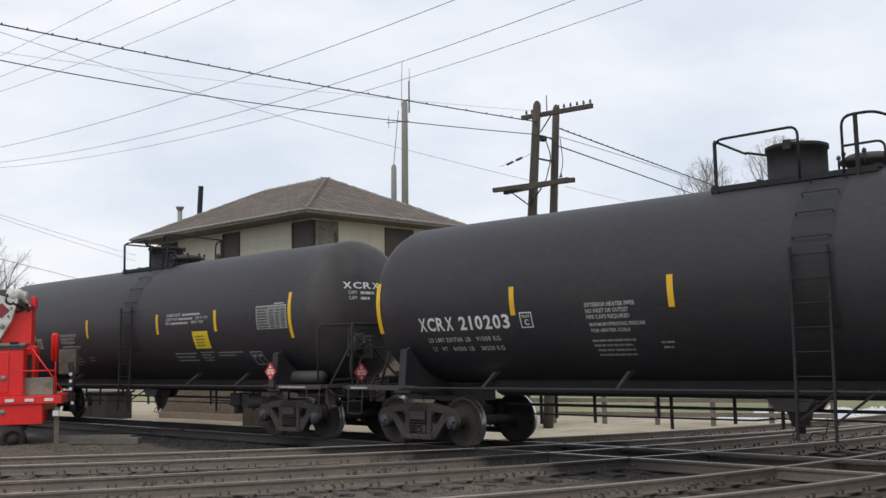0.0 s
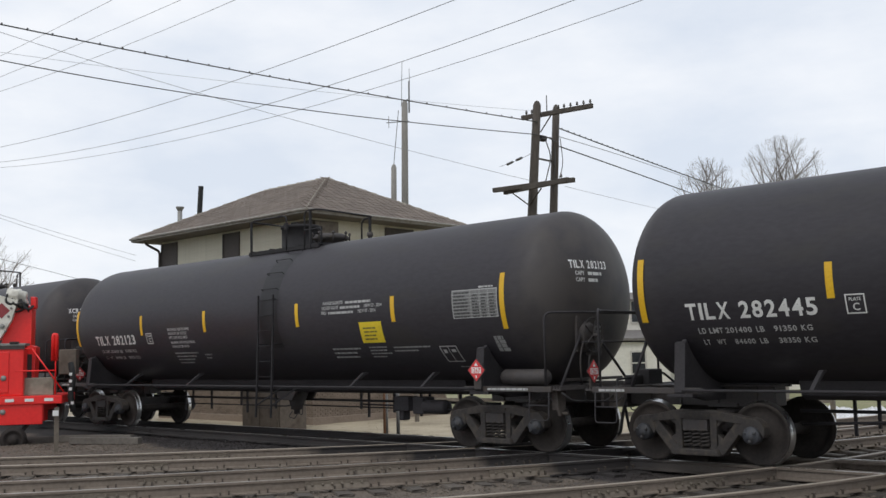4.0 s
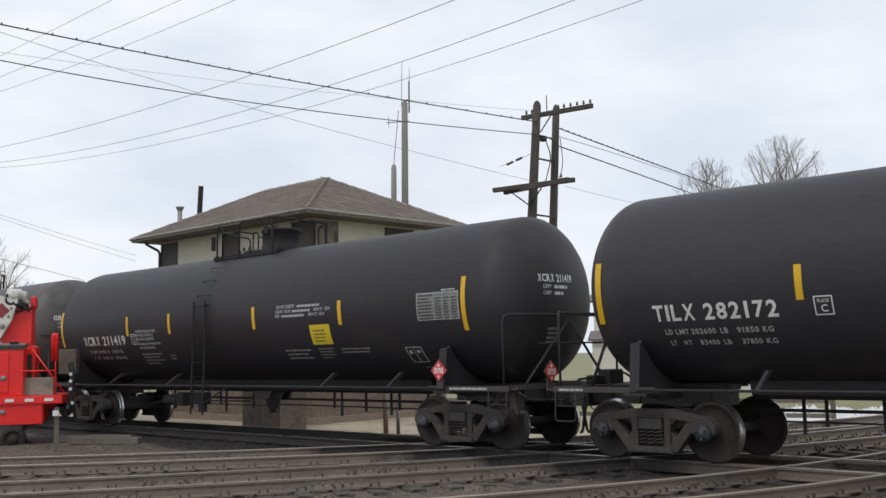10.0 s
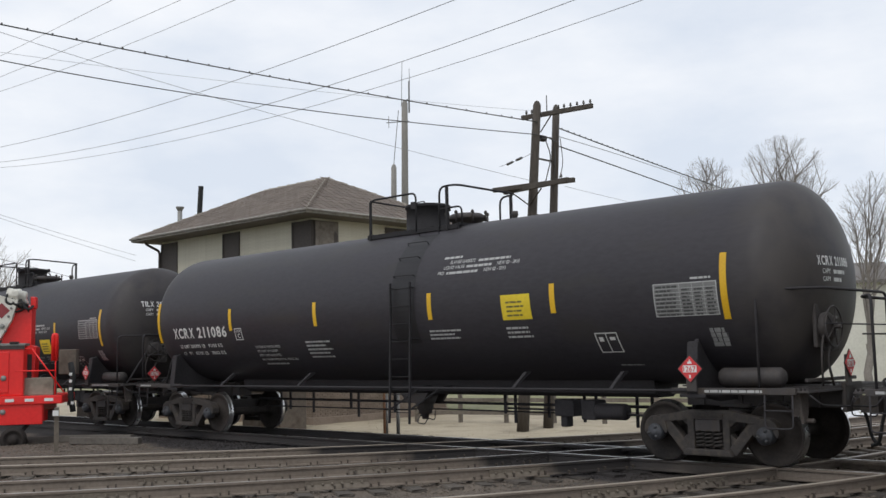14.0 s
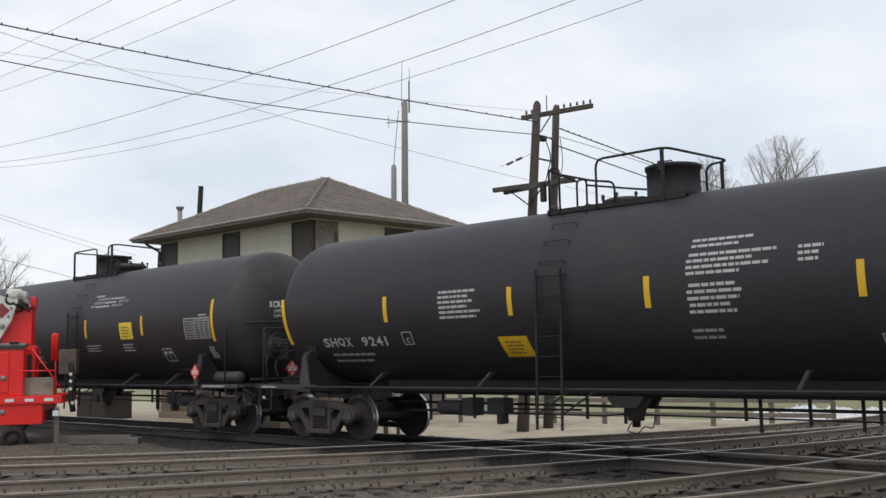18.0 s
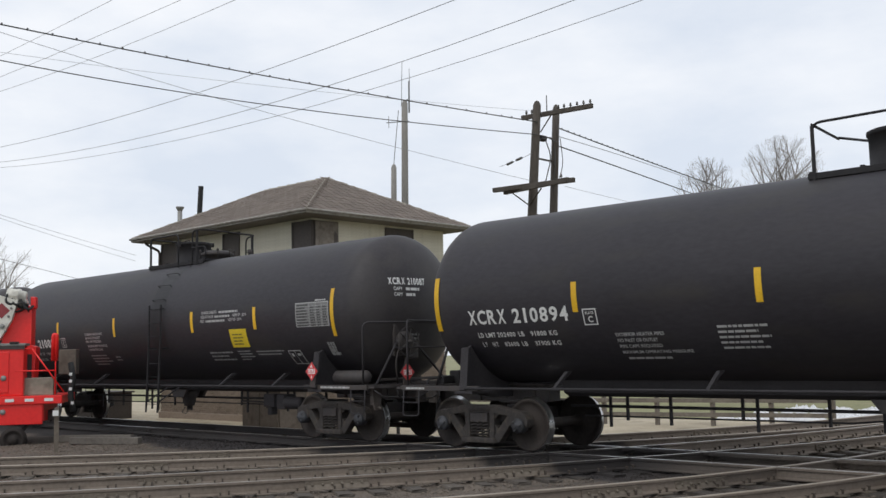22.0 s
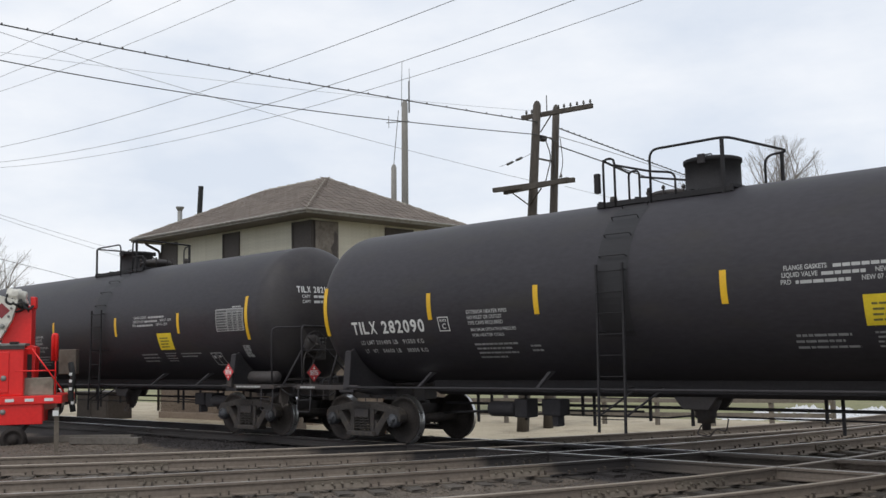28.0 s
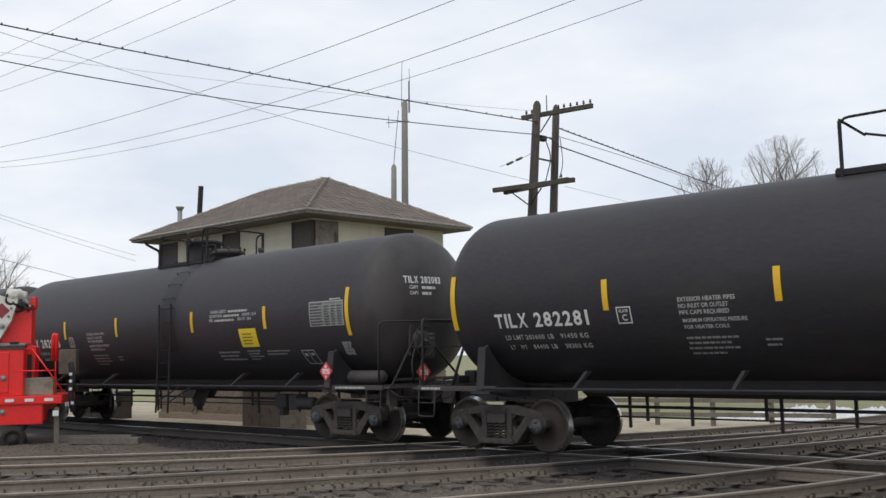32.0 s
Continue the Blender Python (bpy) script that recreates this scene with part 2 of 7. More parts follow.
M_RUBBER = material("black_rubber", (0.014, 0.014, 0.014), (0.03, 0.03, 0.03), 0.8, fine=30, coarse=4, bump=0.2)
M_SIGN = material("white_reflector", (0.72, 0.72, 0.7), (0.84, 0.84, 0.82), 0.4, bump=0)
M_HOUSE = material("white_house_siding", (0.58, 0.56, 0.5), (0.72, 0.7, 0.63), 0.8, fine=8, coarse=0.8, bump=0.05)
M_TAN = material("tan_house_siding", (0.42, 0.39, 0.31), (0.54, 0.5, 0.4), 0.8, fine=8, coarse=0.8, bump=0.05)
M_ROOFG = material("grey_house_roof", (0.13, 0.12, 0.115), (0.22, 0.205, 0.195), 0.95, fine=9, coarse=0.8, bump=0.3)
M_PANE = material("dark_window_glass", (0.02, 0.022, 0.025), (0.04, 0.044, 0.05), 0.12, bump=0)
M_FENCE = material("fence_timber", (0.12, 0.103, 0.085), (0.22, 0.193, 0.16), 0.9, fine=12, coarse=2, bump=0.3)
M_TIMBER = material("lying_timber", (0.085, 0.074, 0.063), (0.165, 0.146, 0.126), 0.9, fine=12, coarse=2, bump=0.3)
M_RIDGE = material("pale_ridge_cap", (0.22, 0.195, 0.16), (0.33, 0.3, 0.25), 0.9, fine=20, coarse=2, bump=0.2, spread=0.6)
M_RUST = material("rusty_steel", (0.13, 0.065, 0.035), (0.25, 0.13, 0.07), 0.85, fine=20, coarse=3, bump=0.3)


# ---- mesh helpers ----
def box(bm, c, s, turn=None, bev=0.0):
    m = Matrix.Translation(c) @ (turn if turn else Matrix()) @ Matrix.Diagonal((s[0], s[1], s[2], 1))
    made = bmesh.ops.create_cube(bm, size=1.0, matrix=m)["verts"]
    if bev:
        bmesh.ops.bevel(bm, geom=list({e for v in made for e in v.link_edges}), offset=bev, segments=2, affect="EDGES", profile=0.6)


def tube(bm, pts, r, n=8, r2=None, caps=True):
    """A pipe along points, its radius running from r to r2."""
    pts = [Vector(p) for p in pts]
    rings, side = [], None
    for i, p in enumerate(pts):
        d = (pts[min(i + 1, len(pts) - 1)] - pts[max(i - 1, 0)]).normalized()
        if side is None:
            side = d.orthogonal().normalized()
        side = (side - d * side.dot(d)).normalized()
        up = d.cross(side)
        rad = r if r2 is None else r + (r2 - r) * i / (len(pts) - 1)
        rings.append([bm.verts.new(p + (side * math.cos(a) + up * math.sin(a)) * rad) for a in (2 * math.pi * k / n for k in range(n))])
    for a, b in zip(rings, rings[1:]):
        for k in range(n):
            f = bm.faces.new((a[k], a[(k + 1) % n], b[(k + 1) % n], b[k]))
            f.smooth = n > 5
    if caps:
        bm.faces.new(rings[0][::-1])
        bm.faces.new(rings[-1])


def bend(pts, r=0.12, n=4):
    """Rounds the corners of a line of points."""
    pts = [Vector(p) for p in pts]
    out = [pts[0]]
    for a, b, c in zip(pts, pts[1:], pts[2:]):
        u, v = a - b, c - b
        k = min(r, u.length * 0.45, v.length * 0.45)
        p, q = b + u.normalized() * k, b + v.normalized() * k
        for i in range(n + 1):
            t = i / n
            out.append(p * (1 - t) ** 2 + b * 2 * t * (1 - t) + q * t * t)
    return out + [pts[-1]]


def lathe(bm, prof, m=None, n=32, slots=None):
    """Turns a profile of (radius, height) about z; slots gives a material slot for each band."""
    m = m or Matrix()
    rings = []
    for r, h in prof:
        if r < 1e-5:
            rings.append([bm.verts.new(m @ Vector((0, 0, h)))])
        else:
            rings.append([bm.verts.new(m @ Vector((r * math.cos(2 * math.pi * k / n), r * math.sin(2 * math.pi * k / n), h))) for k in range(n)])
    for i, (a, b) in enumerate(zip(rings, rings[1:])):
        for k in range(n):
            j = (k + 1) % n
            vs = (a[0], b[j], b[k]) if len(a) == 1 else (a[k], a[j], b[0]) if len(b) == 1 else (a[k], a[j], b[j], b[k])
            f = bm.faces.new(vs)
            f.smooth = True
            if slots:
                f.material_index = slots[i]


def slab(bm, poly, axis, lo, hi):
    """Extrudes a flat outline: axis 'y' takes (x, z) points, 'z' takes (x, y), 'x' takes (y, z)."""
    def at(p, h):
        return {"y": (p[0], h, p[1]), "z": (p[0], p[1], h), "x": (h, p[0], p[1])}[axis]
    a, b = [bm.verts.new(at(p, lo)) for p in poly], [bm.verts.new(at(p, hi)) for p in poly]
    bm.faces.new(a), bm.faces.new(b[::-1])
    for i in range(len(poly)):
        j = (i + 1) % len(poly)
        bm.faces.new((a[j], a[i], b[i], b[j]))


def finish(bm, mats, smooth_angle=None):
    bmesh.ops.recalc_face_normals(bm, faces=bm.faces)
    me = bpy.data.meshes.new("mesh")
    bm.to_mesh(me)
    bm.free()
    for m in mats if isinstance(mats, (list, tuple)) else [mats]:
        me.materials.append(m)
    return me


def part(name, bm, mats, parent=None, label="", m=None):
    """Links a bmesh, or a ready mesh, as one object under its thing."""
    ob = new(name, bm if isinstance(bm, bpy.types.Mesh) else finish(bm, mats))
    if parent:
        ob.parent = parent
    if m:
        ob.matrix_basis = m
    return tagged(ob, label)


def thing(name, label, category, group="", kind="", m=None):
    ob = new(name)
    ob.empty_display_size = 0.2
    if m:
        ob.matrix_basis = m
    return tagged(ob, label, category, group, kind)


def from_arrays(name, verts, faces, mats, smooth=False):
    me = bpy.data.meshes.new(name)
    me.from_pydata(verts, [], faces)
    for m in mats if isinstance(mats, (list, tuple)) else [mats]:
        me.materials.append(m)
    if smooth:
        me.polygons.foreach_set("use_smooth", [True] * len(me.polygons))
    me.update()
    return me


TYPE = {}


def set_type(text, weight=0.018):
    """Sets a line of lettering once, before the scene grows, and keeps its points and faces."""
    if text in TYPE:
        return TYPE[text]
    cu = bpy.data.curves.new("type", "FONT")
    cu.body, cu.size, cu.offset, cu.resolution_u = text.lstrip("~"), 1.0, weight, 3
    ob = new("type", cu)
    me = bpy.data.meshes.new_from_object(ob.evaluated_get(bpy.context.evaluated_depsgraph_get()))
    TYPE[text] = ([v.co.copy() for v in me.vertices], [tuple(p.vertices) for p in me.polygons])
    bpy.data.objects.remove(ob)
    bpy.data.curves.remove(cu)
    bpy.data.meshes.remove(me)
    return TYPE[text]


def letters(text, height, width=None):
    """A flat mesh of lettering in the built-in font, from the origin, scaled to the height and width."""
    pts, faces = set_type(text)
    bm = bmesh.new()
    x0, k = min(p.x for p in pts), height / 0.72
    w = (max(p.x for p in pts) - x0) * k
    sx = width / w if width else 1.0
    vs = [bm.verts.new(((p.x - x0) * k * sx, p.y * k, 0)) for p in pts]
    for f in faces:
        bm.faces.new([vs[i] for i in f])
    return bm


# set widths of a plain gothic alphabet, in parts of the cap height
SET = {"I": 0.36, "1": 0.62, "L": 0.72, "T": 0.8, "X": 0.86, "C": 0.92, "R": 0.92, "G": 0.98, "B": 0.9, "S": 0.86, "H": 0.92, "Q": 0.98, "P": 0.86, "D": 0.92, "M": 1.06, "W": 1.2, "K": 0.9, " ": 0.42}
STROKE = 0.025


def gothic(text, height, width):
    """A line of bold, evenly set capitals and figures, each drawn to its own set width."""
    bm, pen = bmesh.new(), 0.0
    total = sum(SET.get(c, 0.74) for c in text) - 0.12
    for c in text:
        adv = SET.get(c, 0.74)
        if c != " ":
            pts, faces = set_type("~" + c, STROKE)
            lo_x, hi_x = min(p.x for p in pts), max(p.x for p in pts)
            lo_y, hi_y = min(p.y for p in pts), max(p.y for p in pts)
            slim = c in "1I"
            wide = (hi_x - lo_x) / (hi_y - lo_y) if slim else adv - 0.14
            gap = (adv - 0.14 - wide) / 2 if slim else 0.0
            vs = [bm.verts.new(((pen + gap + (p.x - lo_x) / (hi_x - lo_x) * wide) * width / total, (p.y - lo_y) / (hi_y - lo_y) * height, 0)) for p in pts]
            for f in faces:
                bm.faces.new([vs[i] for i in f])
        pen += adv
    return bm


def bars(rows, width, height, seed, fill=0.62):
    """Rows of word-long dashes, for small print that cannot be read."""
    rnd, bm = random.Random(seed), bmesh.new()
    step = height / rows
    for i in range(rows):
        x, end = rnd.uniform(0, 0.04) * width, width * rnd.uniform(0.72, 1.0)
        while x < end:
            w = min(rnd.uniform(1.0, 3.6) * step * 0.6, end - x)
            y = height - (i + 1) * step
            q = [bm.verts.new(p) for p in ((x, y, 0), (x + w, y, 0), (x + w, y + step * fill, 0), (x, y + step * fill, 0))]
            bm.faces.new(q)
            x += w + step * 0.22
    return bm


# ---- tank cars ----
# A car's own space: x = 0 at its leading reflective strip, y = 0 on the track's middle, z = 0 on the rail tops.
R_TANK, Z_TANK = 1.53, 2.69
TAN_A, TAN_B, HEAD = 0.13, 15.32, 0.78
TRUCKS = (0.58, 14.42)
AXLES = (-0.309, 1.469, 13.531, 15.309)
WHEEL_R = 0.457


# mark, number, load limit, light weight, lettering style, layout, extras, middle strips, start of the mark, shift in the train
CARS = [
    ("XCRX", "", ("201400", "91350"), ("84600", "38350"), "A", False, "", (3.3, 6.35, 9.95, 12.4), 1.0, 0),
    ("XCRX", "", ("201400", "91350"), ("84600", "38350"), "A", False, "", (3.2, 6.29, 9.8, 12.26), 1.0, 0.0),
    ("XCRX", "210203", ("201700", "91500"), ("84300", "38250"), "A", False, "patch", (3.26, 6.3, 9.94, 12.44), 1.0, -0.09),
    ("XCRX", "210331", ("201900", "91550"), ("84100", "38150"), "A", False, "patch", (3.32, 6.19, 9.89, 12.37), 0.97, 0.02),
    ("TILX", "282123", ("201600", "91450"), ("84400", "38300"), "A", False, "patch", (3.26, 6.02, 9.42, 12.29), 0.91, 0.04),
    ("TILX", "282445", ("201400", "91350"), ("84600", "38350"), "A", True, "", (2.87, 5.37, 8.67, 11.61), 0.69, -0.03),
    ("TILX", "282218", ("202200", "91700"), ("83800", "38000"), "A", True, "", (2.83, 5.35, 8.77, 11.63), 0.66, -0.09),
    ("GBRX", "701804", ("200500", "90900"), ("85500", "38800"), "G", True, "", (2.88, 5.84, 8.9, 11.88), -0.13, -0.08),
    ("XCRX", "211419", ("201900", "91550"), ("84100", "38150"), "A", True, "", (3.47, 5.42, 8.81, 11.66), 1.14, -0.1),
    ("TILX", "282172", ("202600", "91850"), ("83400", "37850"), "A", False, "patch", (3.22, 6.05, 9.94, 12.43), 0.91, -0.05),
    ("TILX", "282210", ("201400", "91350"), ("84600", "38350"), "A", False, "patch", (3.24, 6.06, 9.55, 12.45), 0.85, -0.05),
    ("XCRX", "211086", ("200900", "91100"), ("85100", "38600"), "B", False, "patch", (2.93, 5.88, 9.14, 11.93), 0.59, 0.06),
    ("GBRX", "701728", ("199300", "90400"), ("86700", "39300"), "G", True, "", (2.79, 5.75, 8.81, 11.68), 0.0, 0.11),
    ("XCRX", "211214", ("201400", "91350"), ("84600", "38350"), "B", False, "patch", (2.86, 6.02, 9.06, 11.92), 0.55, 0.02),
    ("SHQX", "9241", ("201400", "91350"), ("84600", "38350"), "S", True, "", (3.01, 6.07, 8.76, 11.97), 1.03, -0.08),
    ("XCRX", "210124", ("201300", "91300"), ("84700", "38400"), "A", False, "graffiti patch", (3.24, 6.28, 9.91, 12.37), 0.98, -0.05),
    ("XCRX", "210087", ("201400", "91350"), ("84600", "38350"), "A", False, "patch", (3.26, 6.35, 9.95, 12.39), 0.98, -0.02),
    ("XCRX", "210894", ("202400", "91800"), ("83600", "37900"), "B", False, "patch", (3.01, 6.15, 9.47, 11.95), 0.7, 0.07),
    ("TILX", "282353", ("201300", "91300"), ("84700", "38400"), "A", False, "patch", (3.12, 6.12, 9.38, 12.3), 0.98, 0.09),
    ("TILX", "282046", ("201400", "91350"), ("84600", "38350"), "A", True, "", (2.97, 5.53, 8.84, 11.76), 0.74, 0.09),
    ("TILX", "282126", ("201400", "91350"), ("84600", "38350"), "A", False, "patch", (3.13, 5.9, 9.32, 12.25), 0.88, 0.12),
    ("TILX", "282090", ("201400", "91350"), ("84600", "38350"), "A", True, "rusty", (2.87, 5.33, 8.72, 11.64), 0.71, 0),
    ("TILX", "282088", ("201400", "91350"), ("84600", "38350"), "A", False, "patch", (3.27, 6.26, 9.44, 12.33), 0.95, -0.08),
    ("TILX", "282083", ("201200", "91250"), ("84800", "38450"), "A", False, "patch", (3.23, 6.01, 9.5, 12.3), 0.86, -0.02),
    ("TILX", "282281", ("201600", "91450"), ("84400", "38300"), "A", False, "", (3.2, 6.03, 9.5, 12.3), 0.9, 0.02),
]
# place of each car's leading strip at the start
START = [-31.954 + 17.819 * (i - 1) + row[-1] for i, row in enumerate(CARS)]
# all lettering is set first, while the scene is still small
for line in ("1267", "LD LMT", "LT  WT", "LB", "C", "PLATE", "EXTERIOR HEATER PIPES", "NO INLET OR OUTLET", "PIPE CAPS REQUIRED", "THERMAL PROTECTION", "SYSTEM EQUIPPED", "JACK", "HERE", "FLANGE GASKETS", "LIQUID VALVE", "MAXIMUM OPERATING PRESSURE", "FOR HEATER COILS", "NEW 07 - 2014", "NEW 02 - 2015", "PRD", "CAPY"):
    set_type(line)
for c in "ABCDGHIKLMPQRSTWX0123456789":
    set_type("~" + c, STROKE)


def on_tank(x, z, v, off):
    a = math.asin((z - Z_TANK) / R_TANK) + v / R_TANK
    return Vector((x, -(R_TANK + off) * math.cos(a), Z_TANK + (R_TANK + off) * math.sin(a)))


def decal(name, bm, mat, car, x, z, label="", off=0.004, slope=0.0):
    """Lays a flat mesh on the near side of the tank, its lower left corner at x and z."""
    h = max(v.co.y for v in bm.verts)
    k = 0.06
    while k < h:
        bmesh.ops.bisect_plane(bm, geom=bm.verts[:] + bm.edges[:] + bm.faces[:], plane_co=(0, k, 0), plane_no=(0, 1, 0))
        k += 0.06
    for v in bm.verts:
        v.co = on_tank(x + v.co.x + slope * v.co.y, z, v.co.y, off)
    return part(name, bm, mat, car, label)


def patch(w, h):
    bm = bmesh.new()
    bm.faces.new([bm.verts.new(p) for p in ((0, 0, 0), (w, 0, 0), (w, h, 0), (0, h, 0))])
    return bm


def outline(w, h, t, cross=()):
    bm = bmesh.new()
    for x0, y0, x1, y1 in ((0, 0, w, t), (0, h - t, w, h), (0, t, t, h - t), (w - t, t, w, h - t), *cross):
        bm.faces.new([bm.verts.new(p) for p in ((x0, y0, 0), (x1, y0, 0), (x1, y1, 0), (x0, y1, 0))])
    return bm


def tank_mesh(mat, lead):
    bm = bmesh.new()
    prof = [(0.0, lead - HEAD)]
    prof += [(R_TANK * math.sin(a), lead - HEAD * math.cos(a)) for a in (math.pi / 2 * i / 14 for i in range(1, 14))]
    seams = [lead, 2.6, 5.2, 7.53, 9.9, 12.5, TAN_B]
    prof += [(R_TANK, x) for x in seams]
    prof += [(R_TANK * math.cos(a), TAN_B + HEAD * math.sin(a)) for a in (math.pi / 2 * i / 14 for i in range(1, 14))]
    prof.append((0.0, TAN_B + HEAD))
    lathe(bm, prof, Matrix.Translation((0, 0, Z_TANK)) @ Matrix.Rotation(radians(90), 4, "Y"), n=96)
    return finish(bm, mat)


def side_frame(mat):
    """A cast truck side frame about its middle, in the xz plane, with rounded pods over the bearings."""
    bm = bmesh.new()

    def cast(poly, lo, hi, round_by=0.022):
        before = set(bm.verts)
        slab(bm, poly, "y", lo, hi)
        made = [v for v in bm.verts if v not in before]
        bmesh.ops.bevel(bm, geom=list({e for v in made for e in v.link_edges}), offset=round_by, segments=2, affect="EDGES", profile=0.6)

    cast([(-0.82, 0.71), (-0.6, 0.745), (-0.34, 0.8), (0.34, 0.8), (0.6, 0.745), (0.82, 0.71), (0.82, 0.6), (0.52, 0.64), (0.3, 0.67), (-0.3, 0.67), (-0.52, 0.64), (-0.82, 0.6)], -0.1, 0.1)
    for s in (-1, 1):
        pod = [(s * 0.889 + 0.2 * math.cos(a), 0.51 + 0.2 * math.sin(a)) for a in (radians(d) for d in range(-10, 191, 25))]
        cast([*pod, (s * 0.889 - 0.17, 0.42), (s * 0.889 - 0.1, 0.58), (s * 0.889 + 0.1, 0.58), (s * 0.889 + 0.17, 0.42)], -0.1, 0.09, 0.015)
        cast([(s * 0.66, 0.66), (s * 0.78, 0.57), (s * 0.43, 0.15), (s * 0.3, 0.17), (s * 0.31, 0.26)], -0.085, 0.08)
        cast([(s * 0.23, 0.2), (s * 0.33, 0.2), (s * 0.35, 0.7), (s * 0.23, 0.7)], -0.1, 0.1)
        box(bm, (s * 0.889, 0, 0.585), (0.25, 0.2, 0.05), bev=0.01)
        # gussets that round the windows off
        cast([(s * 0.34, 0.68), (s * 0.46, 0.66), (s * 0.34, 0.56)], -0.07, 0.07, 0.01)
        cast([(s * 0.34, 0.3), (s * 0.46, 0.36), (s * 0.34, 0.46)], -0.07, 0.07, 0.01)
    cast([(-0.4, 0.14), (0.4, 0.14), (0.36, 0.235), (-0.36, 0.235)], -0.17, 0.17)
    box(bm, (0, -0.11, 0.735), (0.5, 0.02, 0.05), bev=0.006)
    return finish(bm, mat)


def spring():
    bm = bmesh.new()
    turns, n = 5, 12
    tube(bm, [(0.06 * math.cos(2 * math.pi * i / n), 0.06 * math.sin(2 * math.pi * i / n), 0.25 + 0.27 * i / (turns * n)) for i in range(turns * n + 1)], 0.016, 5)
    return finish(bm, M_TRUCK)


def wheel():
    """A wheel about the y axis, its flange towards -y."""
    bm = bmesh.new()
    prof = [(0.10, -0.10), (0.13, -0.08), (0.16, -0.035), (0.30, -0.005), (0.385, -0.03), (0.40, -0.06), (0.455, -0.07), (0.482, -0.058), (0.482, -0.045), (0.462, -0.025), (WHEEL_R, 0.0), (0.452, 0.062), (0.445, 0.068), (0.40, 0.066), (0.385, 0.045), (0.30, 0.028), (0.18, 0.05), (0.15, 0.095), (0.10, 0.10)]
    slots = [0, 0, 0, 0, 0, 0, 0, 0, 1, 1, 1, 0, 0, 0, 0, 0, 0, 0]
    lathe(bm, prof, Matrix.Rotation(radians(-90), 4, "X"), n=40, slots=slots)
    return finish(bm, [M_WHEEL, M_TREAD])


def bearing_cap(mat):
    bm = bmesh.new()
    turn = Matrix.Rotation(radians(90), 4, "X")
    lathe(bm, [(0.0, -0.12), (0.125, -0.12), (0.13, -0.1), (0.13, 0.02), (0.115, 0.05), (0.075, 0.055), (0.07, 0.075), (0.0, 0.08)], turn, n=20)
    for i in range(3):
        a = 2 * math.pi * i / 3 + 0.4
        lathe(bm, [(0.0, 0.05), (0.026, 0.05), (0.026, 0.082), (0.0, 0.084)], Matrix.Translation((0.082 * math.cos(a), 0, 0.082 * math.sin(a))) @ turn, n=6)
    return finish(bm, mat)


SHARED = {}


def shared(key, build, *a):
    if key not in SHARED:
        SHARED[key] = build(*a)
    return SHARED[key]


def axle_mesh():
    bm = bmesh.new()
    lathe(bm, [(0.0, -1.0), (0.075, -1.0), (0.08, -0.85), (0.105, -0.8), (0.105, -0.62), (0.085, -0.5), (0.085, 0.5), (0.105, 0.62), (0.105, 0.8), (0.08, 0.85), (0.075, 1.0), (0.0, 1.0)], Matrix.Rotation(radians(90), 4, "X"), n=16)
    return finish(bm, M_WHEEL)


def bolster_mesh():
    bm = bmesh.new()
    slab(bm, [(-1.12, 0.50), (-0.75, 0.50), (-0.4, 0.42), (0.4, 0.42), (0.75, 0.50), (1.12, 0.50), (1.12, 0.66), (0.7, 0.70), (-0.7, 0.70), (-1.12, 0.66)], "x", -0.2, 0.2)
    lathe(bm, [(0.0, 0.70), (0.2, 0.70), (0.2, 0.78), (0.0, 0.78)], n=20)
    for s in (-1, 1):
        box(bm, (0, s * 0.62, 0.72), (0.3, 0.14, 0.08), bev=0.015)
    return finish(bm, M_FRAME)


def brake_beam_mesh():
    bm = bmesh.new()
    box(bm, (0, 0, 0.4), (0.09, 1.5, 0.1), bev=0.015)
    for s in (-1, 1):
        slab(bm, [(-0.03, 0.3), (0.06, 0.27), (0.08, 0.4), (0.06, 0.55), (-0.03, 0.52)], "y", s * 0.72 - 0.05, s * 0.72 + 0.05)
    return finish(bm, M_TRUCK)


def stub_sill(s):
    """The draft sill under one end; s is -1 for the leading end, 1 for the trailing one."""
    bm = bmesh.new()
    e = TRUCKS[0] if s < 0 else TRUCKS[1]
    box(bm, (e + s * 0.45, 0, 0.97), (2.6, 0.36, 0.30), bev=0.012)
    box(bm, (e + s * 0.45, 0, 1.13), (2.6, 0.6, 0.025))
    box(bm, (e + s * 1.72, 0, 0.98), (0.06, 0.62, 0.42), bev=0.01)
    box(bm, (e, 0, 0.83), (0.5, 0.5, 0.06), bev=0.01)
    for k in (-0.55, 0.1, 0.75, 1.3):
        box(bm, (e + s * k, -0.19, 0.97), (0.03, 0.04, 0.3))
    return finish(bm, M_FRAME)


def coupler(s):
    bm = bmesh.new()
    e = (TRUCKS[0] if s < 0 else TRUCKS[1]) + s * 1.72
    box(bm, (e + s * 0.1, 0, 0.88), (0.3, 0.15, 0.17), bev=0.02)
    slab(bm, [(e + s * 0.2, -0.13), (e + s * 0.42, -0.17), (e + s * 0.46, -0.05), (e + s * 0.36, 0.0), (e + s * 0.44, 0.12), (e + s * 0.3, 0.17), (e + s * 0.2, 0.13)], "z", 0.76, 1.0)
    return finish(bm, M_TRUCK)


